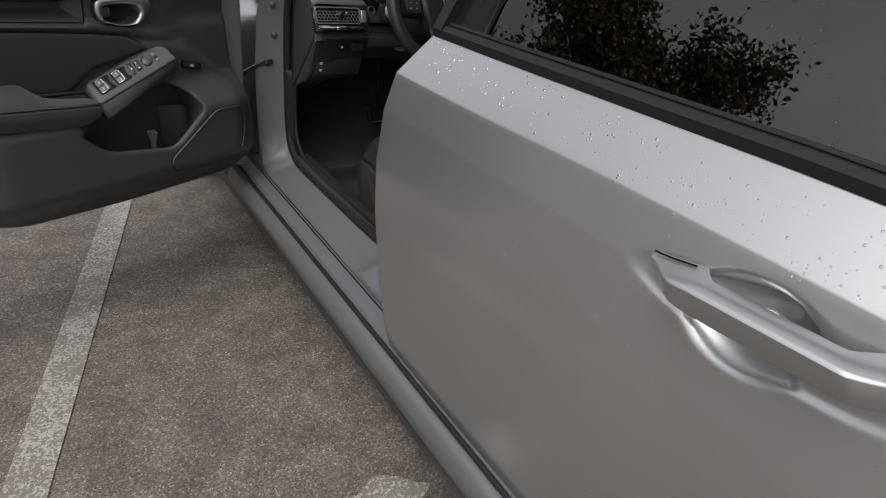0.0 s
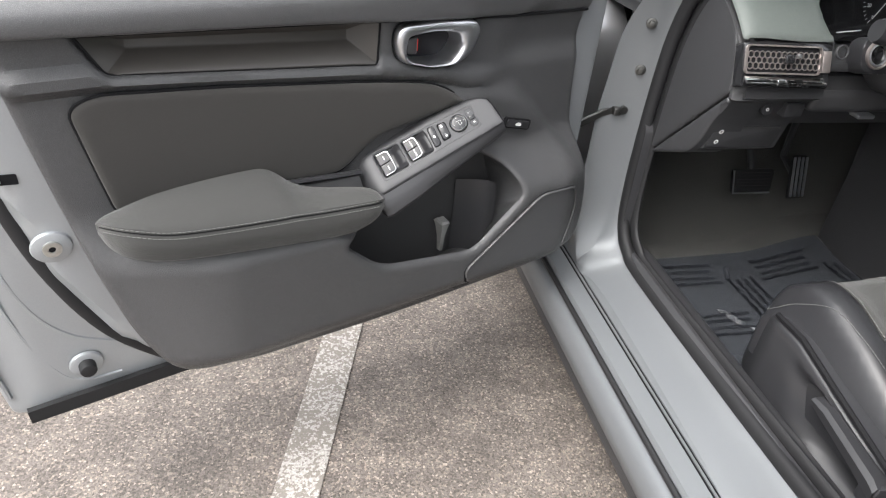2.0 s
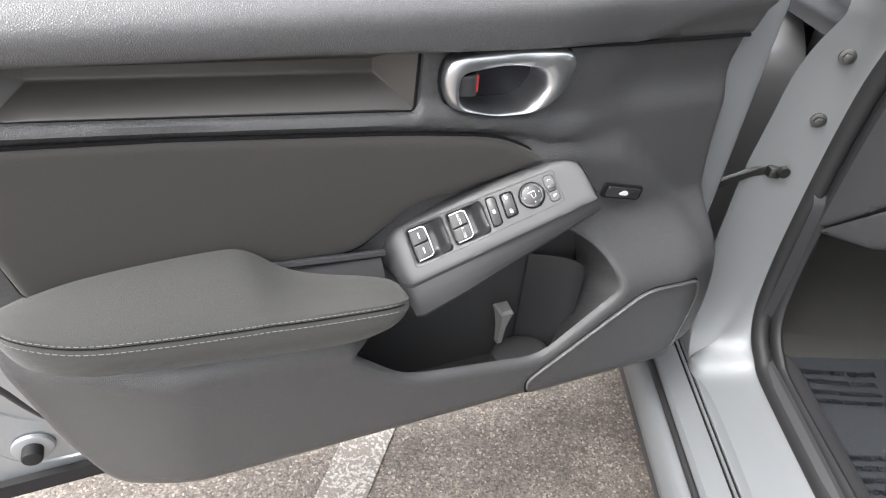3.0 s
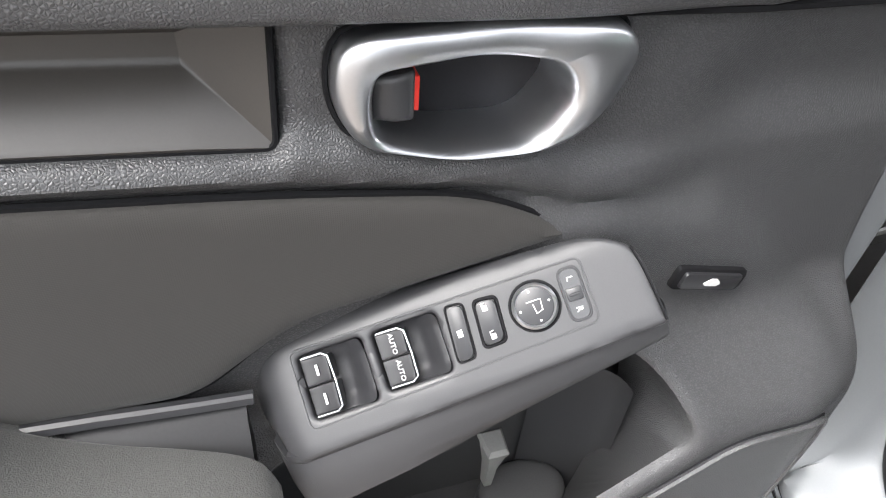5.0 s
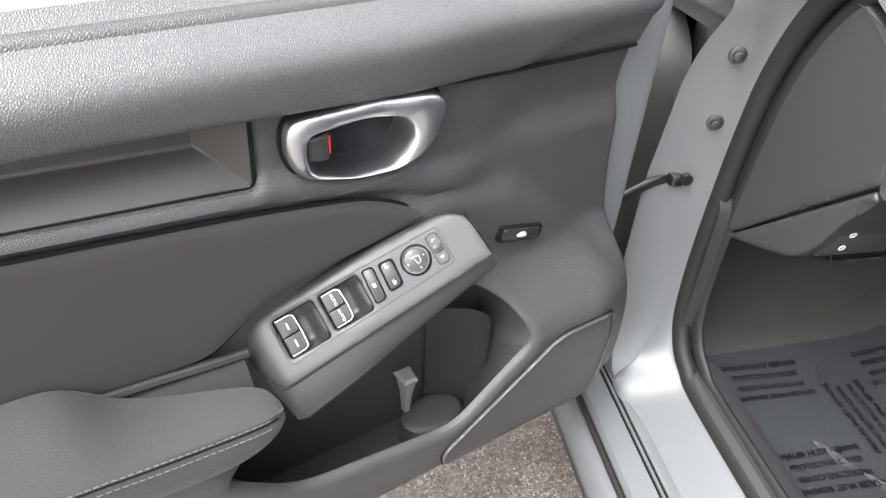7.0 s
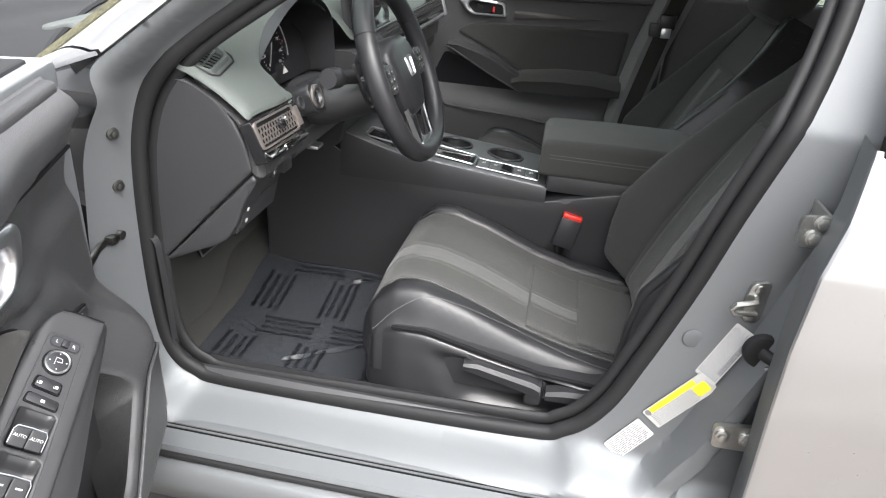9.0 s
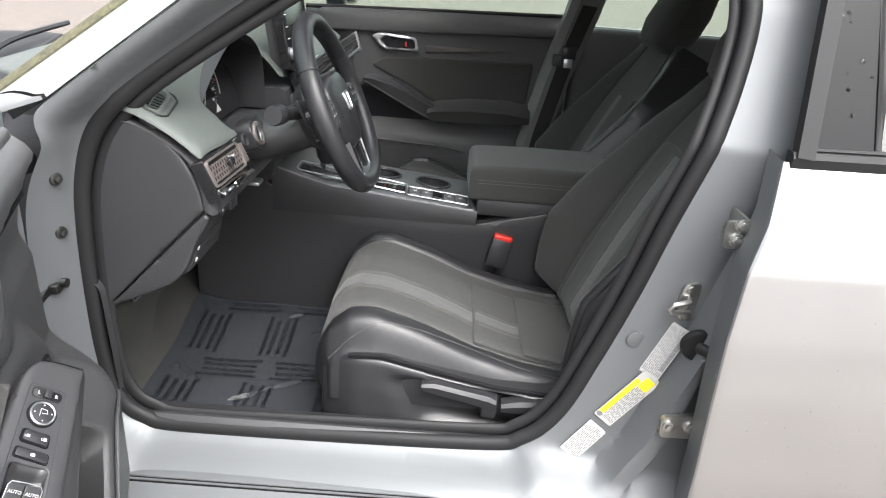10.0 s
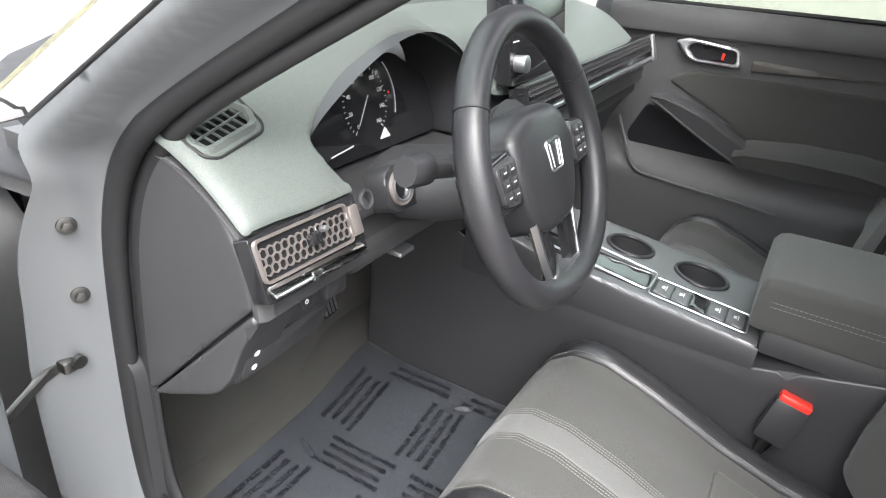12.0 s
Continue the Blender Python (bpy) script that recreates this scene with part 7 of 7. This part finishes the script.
def film_words(word, x, y, turn):
    if not (0.93 < x < 1.435 and 1.92 < y < 2.44):
        return
    b = writing(word, 0.0135, Matrix.Translation((x, y, 0)) @ Matrix.Rotation(turn, 4, "Z"), 0.0, bold=0.0003)
    bmesh.ops.bisect_plane(b, geom=b.verts[:] + b.edges[:] + b.faces[:], plane_co=(0, 2.435, 0), plane_no=(0, 1, 0), clear_outer=True)
    bmesh.ops.bisect_plane(b, geom=b.verts[:] + b.edges[:] + b.faces[:], plane_co=(1.436, 0, 0), plane_no=(1, 0, 0), clear_outer=True)
    for v in b.verts:
        v.co.z += float(film_z(v.co.x, v.co.y)) + 0.0045
    if b.verts:
        part("film_print", b, FINK, film, "printed words " + word, smooth=False)


# bands of four printed lines frame blank squares
for k, word in enumerate(WORDS):
    off = 0.030 - 0.020 * k
    flip = 0.0 if k < 2 else math.pi
    for cx_ in (1.430, 1.180, 0.935):
        for i in range(-1, 3):
            film_words(word, cx_ + off, 2.293 - 0.172 * i, flip - math.pi / 2)
    for cy_ in (2.380, 2.208, 2.036):
        for cx_ in (1.305, 1.055):
            film_words(word, cx_, cy_ + off, flip)

# ---- passenger door, pillar and mirror ----
pdoor = thing("passenger_door", "closed passenger door with black trim and armrest", "car door")


def mirror_place(a, b, c):
    return (-c, a, b)


def pd(name, outline, depth, mat, label="", step=0.02, rnd=0.006, back=-2.36, parent=None, **k):
    return part(name, pad(outline, depth, step, rnd, back=back, place=mirror_place, **k), mat, parent or pdoor, label)


def ptrim_c(y, z):
    low = ramp(z, 0.64, 0.54) * ramp(y, 1.45, 1.6)
    return -2.30 + 0.055 * low


pd("door_shell", fillet([(1.40, 0.26), (2.36, 0.26), (2.36, 0.99), (1.40, 1.0)], 0.03), lambda y, z: -2.335 + 0 * y, PAINT_SHADED, "", 0.05, 0.01, back=-2.42)
pd("trim_panel", fillet([(1.46, 0.95), (1.52, 0.62), (1.56, 0.34, 0.05), (2.25, 0.32, 0.05), (2.32, 0.5), (2.30, 0.97)], 0.02), ptrim_c, SOFT, "black grained trim panel")
pd("upper_pad", fillet([(1.43, 0.945), (2.30, 0.912), (2.30, 0.985, 0.015), (1.42, 1.018, 0.015)], 0.006), lambda y, z: -2.283 - 0.03 * ramp(z, 0.96, 1.01), SOFT, "soft upper door pad")
pd("trim_inlay", fillet([(1.575, 0.888), (1.552, 0.926), (1.925, 0.914), (1.920, 0.860)], 0.004), lambda y, z: -2.292 - 0.018 * ramp(z, 0.875, 0.90), INLAY, "grey recessed inlay", 0.012, 0.002)
pd("fabric_insert", fillet([(1.53, 0.855, 0.02), (2.06, 0.838, 0.03), (2.115, 0.805, 0.02), (1.93, 0.72), (1.90, 0.69), (1.545, 0.70)], 0.02), lambda y, z: -2.292 + 0 * y, SEATCLOTH, "dark fabric insert", 0.02, 0.008)
part("armrest", loft([[(x, y, z) for x, z in ((2.31, zb), (2.275, zb), (2.235, zf), (2.225, zf - 0.012), (2.235, zl), (2.31, zl))] for y, zb, zf, zl in ((1.90, 0.680, 0.670, 0.65), (1.87, 0.695, 0.680, 0.632), (1.75, 0.712, 0.690, 0.632), (1.62, 0.715, 0.69, 0.638), (1.53, 0.705, 0.68, 0.645))]), SEATCLOTH, pdoor, "padded armrest")
part("switch_arm", loft([[(2.30, y, zt), (2.262, y, zt), (2.247, y, zt - 0.003), (2.240, y, zt - 0.009), (2.243, y, zl + 0.006), (2.252, y, zl), (2.30, y, zl)] for y, zt, zl in ((2.135, 0.768, 0.757), (2.10, 0.772, 0.738), (2.04, 0.757, 0.706), (1.98, 0.737, 0.676), (1.92, 0.706, 0.648), (1.86, 0.680, 0.622))]), PLASTIC, pdoor, "slanting switch arm")
part("arm_edge", tube([(2.2445, y, z) for y, z in ((2.135, 0.758), (2.10, 0.741), (2.04, 0.709), (1.98, 0.679), (1.92, 0.651), (1.86, 0.625))], 0.0035, 6, (1, 0, 0)), SOFT, pdoor, "rolled lower edge of the switch arm")
pd("pocket_back", fillet([(1.865, 0.612), (2.02, 0.690), (2.15, 0.735), (2.19, 0.640), (2.13, 0.555), (1.90, 0.548)], 0.02), lambda y, z: -2.2935 + 0.05 * ramp(z, 0.60, 0.54), CUP, "dark door pocket", 0.012, 0.002)
part("pocket_rim", tube(catmull([(2.280, 2.215, 0.690), (2.262, 2.18, 0.625), (2.247, 2.135, 0.560), (2.244, 2.07, 0.549), (2.243, 1.96, 0.543), (2.243, 1.86, 0.538), (2.244, 1.76, 0.527)], 6), 0.0045, 8, (1, 0, 0)), SOFT, pdoor, "rounded pocket rim")
bo = fillet([(1.945, 0.862, 0.01), (1.955, 0.908, 0.015), (2.085, 0.918, 0.01), (2.115, 0.905, 0.01), (2.075, 0.862, 0.02)], 0.01)
bi = fillet([(1.957, 0.869), (1.962, 0.901), (2.068, 0.908), (2.082, 0.893), (2.058, 0.868)], 0.010)
pbz = pd("handle_bezel", bo, lambda y, z: -2.281 + 0 * y, CHROME, "satin chrome inside handle", 0.01, 0.006, back=-2.30, holes=[bi])
pd("handle_cup", bi, lambda y, z: -2.296 + 0 * y, CUP, "", 0.02, 0, parent=pbz)
part("lock_mark", rbox((2.286, 1.988, 0.876), (2.292, 1.995, 0.892), 0.001), RED, pbz, "red unlocked mark")
part("window_switch", rbox((2.248, 1.965, 0.700), (2.275, 2.005, 0.722), 0.004), SMOOTH, pdoor, "window switch")
part("key_edge", rbox((2.246, 1.972, 0.712), (2.252, 1.998, 0.716), 0.001), CHROME, pdoor)
pg = part("window_glass", loft([[(2.325 - 0.44 * (z - 0.99) + o, y, z) for y, z in ((1.45, 0.985), (2.40, 0.97), (2.16, 1.13), (1.90, 1.30), (1.42, 1.32))] for o in (0.0, 0.004)]), CLEAR, pdoor, "clear window glass")
pg.visible_shadow = False
part("window_seal", sweep([(2.318, 1.42, 1.018), (2.318, 2.35, 0.985)], circle(0.008, 6)), RUBBER, pdoor)

pil = part("right_pillar_trim", loft([[(2.262 - float(lean(np.array(z))), y0 + 0.055, z), (2.235 - float(lean(np.array(z))), y0 + 0.03, z), (2.235 - float(lean(np.array(z))), y0 - 0.05, z), (2.30 - float(lean(np.array(z))), y0 - 0.06, z), (2.32 - float(lean(np.array(z))), y0 + 0.055, z)] for z, y0 in ((0.30, 1.56), (0.50, 1.525), (0.80, 1.46), (1.02, 1.40), (1.32, 1.36))]), material("pillar_trim_grey", (0.17, 0.17, 0.168), 0.45, 0, "noise", 800, 0.2, 0.1, depth=0.0004), car, "grey plastic pillar trim")
part("rear_door_trim", rbox((2.28, -0.45, 0.26), (2.33, 1.40, 0.99), 0.02, 3), SOFT, car, "dark trim of the far rear door")
part("belt_slot", rbox((2.20, 1.43, 0.86), (2.24, 1.48, 0.90), 0.005), PLASTIC, pil)
belt_t = thing("seat_belt", "dark woven seat belt hanging from the pillar", "seat belt")
part("webbing", sweep([(2.150, 1.35, 1.20), (2.175, 1.39, 1.05), (2.205, 1.43, 0.90), (2.212, 1.49, 0.62), (2.215, 1.52, 0.42)], [(-0.024, -0.001), (0.024, -0.001), (0.024, 0.001), (-0.024, 0.001)], (1, 0, 0.3)), FABRIC, belt_t)
part("belt_tongue", rbox((2.188, 1.405, 0.885), (2.202, 1.455, 0.93), 0.004), SMOOTH, belt_t)
part("belt_tongue_metal", rbox((2.184, 1.415, 0.86), (2.19, 1.445, 0.89), 0.002), CHROME, belt_t)
pm = thing("door_mirror", "black passenger side door mirror", "mirror")
part("mirror_housing", loft([[(2.52 + dx, y, 1.06 + 0.075 * b * f) for dx, y, b in [(0.11 * a * f, 2.20 + o, b) for a, b in circle(1.0, 16)]] for o, f in ((0.0, 0.9), (0.03, 1.0), (0.09, 0.75), (0.11, 0.3))]), GLOSS, pm)
part("mirror_glass", plate(circle(0.09, 20, 0.06), 0, 0.002, frame_of((2.52, 2.197, 1.06), (1, 0, 0), (0, 0, 1))), CHROME, pm)
part("mirror_foot", rbox((2.36, 2.22, 0.985), (2.46, 2.29, 1.03), 0.01), GLOSS, pm)
side_r = part("right_flank", pad(fillet([(-0.8, 0.25), (3.3, 0.25), (3.3, 0.8), (2.5, 0.93), (1.4, 0.99), (-0.8, 0.99)], 0.05), lambda y, z: 2.40 + 0.03 * np.sin((z - 0.2) * 3.5), 0.06, 0.0, back=2.36, place=lambda a, b, c: (c, a, b)), PAINT, car, "silver far side of the car")
part("left_rear_quarter", pad(fillet([(-0.9, 0.25), (0.085, 0.25), (0.085, 0.95), (-0.9, 0.98)], 0.02), lambda y, z: rear_x(0 * y + 0.15, z), 0.05, 0.0, place=lambda a, b, c: (c, a, b)), PAINT, car)
part("right_roof_rail", sweep([(2.14, -0.6, 1.30), (2.14, 1.0, 1.325), (2.15, 1.86, 1.30), (2.20, 2.15, 1.17), (2.26, 2.55, 0.93)], circle(0.035, 8)), PLASTIC, car)
part("right_rear_window", loft([[(2.325 - 0.44 * (z - 0.99) + o, y, z) for y, z in ((-0.5, 1.0), (1.34, 0.99), (1.31, 1.32), (-0.3, 1.32))] for o in (0.0, 0.004)]), CLEAR, car).visible_shadow = False
part("tailgate", rbox((0.9, -0.95, 0.3), (2.2, -0.85, 1.0), 0.05), PAINT, car)

# ---- a tree across the lot, which the side windows mirror ----
random.seed(5)
tree = thing("tree", "tall roadside tree with sparse autumn crown", "tree", m=Matrix.Translation((-9.4, 11.2, 0)))
part("trunk", sweep(catmull([(0, 0, -0.1), (0.2, 0.1, 2.1), (0.0, 0.3, 4.6), (0.3, 0.3, 7.4)], 5), circle(0.28, 10), (0, 1, 0), scale=lambda t: 1 - 0.6 * t), BARK, tree)
rng = np.random.default_rng(4)
quads = []
for k in range(26):
    a, el = random.uniform(0, 6.28), random.uniform(0.2, 1.2)
    st_ = Vector((0.1, 0.2, random.uniform(3.4, 7.2)))
    en = st_ + Vector((math.cos(a) * math.cos(el), math.sin(a) * math.cos(el), math.sin(el))) * random.uniform(1.8, 3.9)
    md = (st_ + en) / 2 + Vector((0, 0, random.uniform(-0.2, 0.3)))
    part("limb", sweep(catmull([st_, md, en], 4), circle(0.075, 6), (0, 1, 0.1), scale=lambda t: 1 - 0.8 * t), BARK, tree)
    for c in range(12):
        cc = np.array(st_.lerp(en, random.uniform(0.3, 1.1))) + rng.normal(0, 0.40, 3)
        q = 170
        p = cc + rng.normal(0, 1, (q, 3)) * np.array((0.27, 0.27, 0.21))
        d1 = rng.normal(0, 1, (q, 3))
        d1 = d1 / np.linalg.norm(d1, axis=1)[:, None]
        d2 = np.cross(d1, rng.normal(0, 1, (q, 3)))
        d2 = d2 / np.linalg.norm(d2, axis=1)[:, None]
        sz = rng.uniform(0.05, 0.11, (q, 1))
        quads.append(np.stack([p - d1 * sz, p + d2 * sz * 0.55, p + d1 * sz, p - d2 * sz * 0.55], 1).reshape(-1, 3))
verts = np.vstack(quads)
crown = bpy.data.meshes.new("crown")
crown.from_pydata(verts.tolist(), [], np.arange(len(verts)).reshape(-1, 4).tolist())
crown.materials.append(LEAF)
crown_ob = new("crown", crown)
crown_ob.parent = tree
tagged(crown_ob, "sparse brown-green leaves", kind="stuff")
bpy.context.view_layer.update()
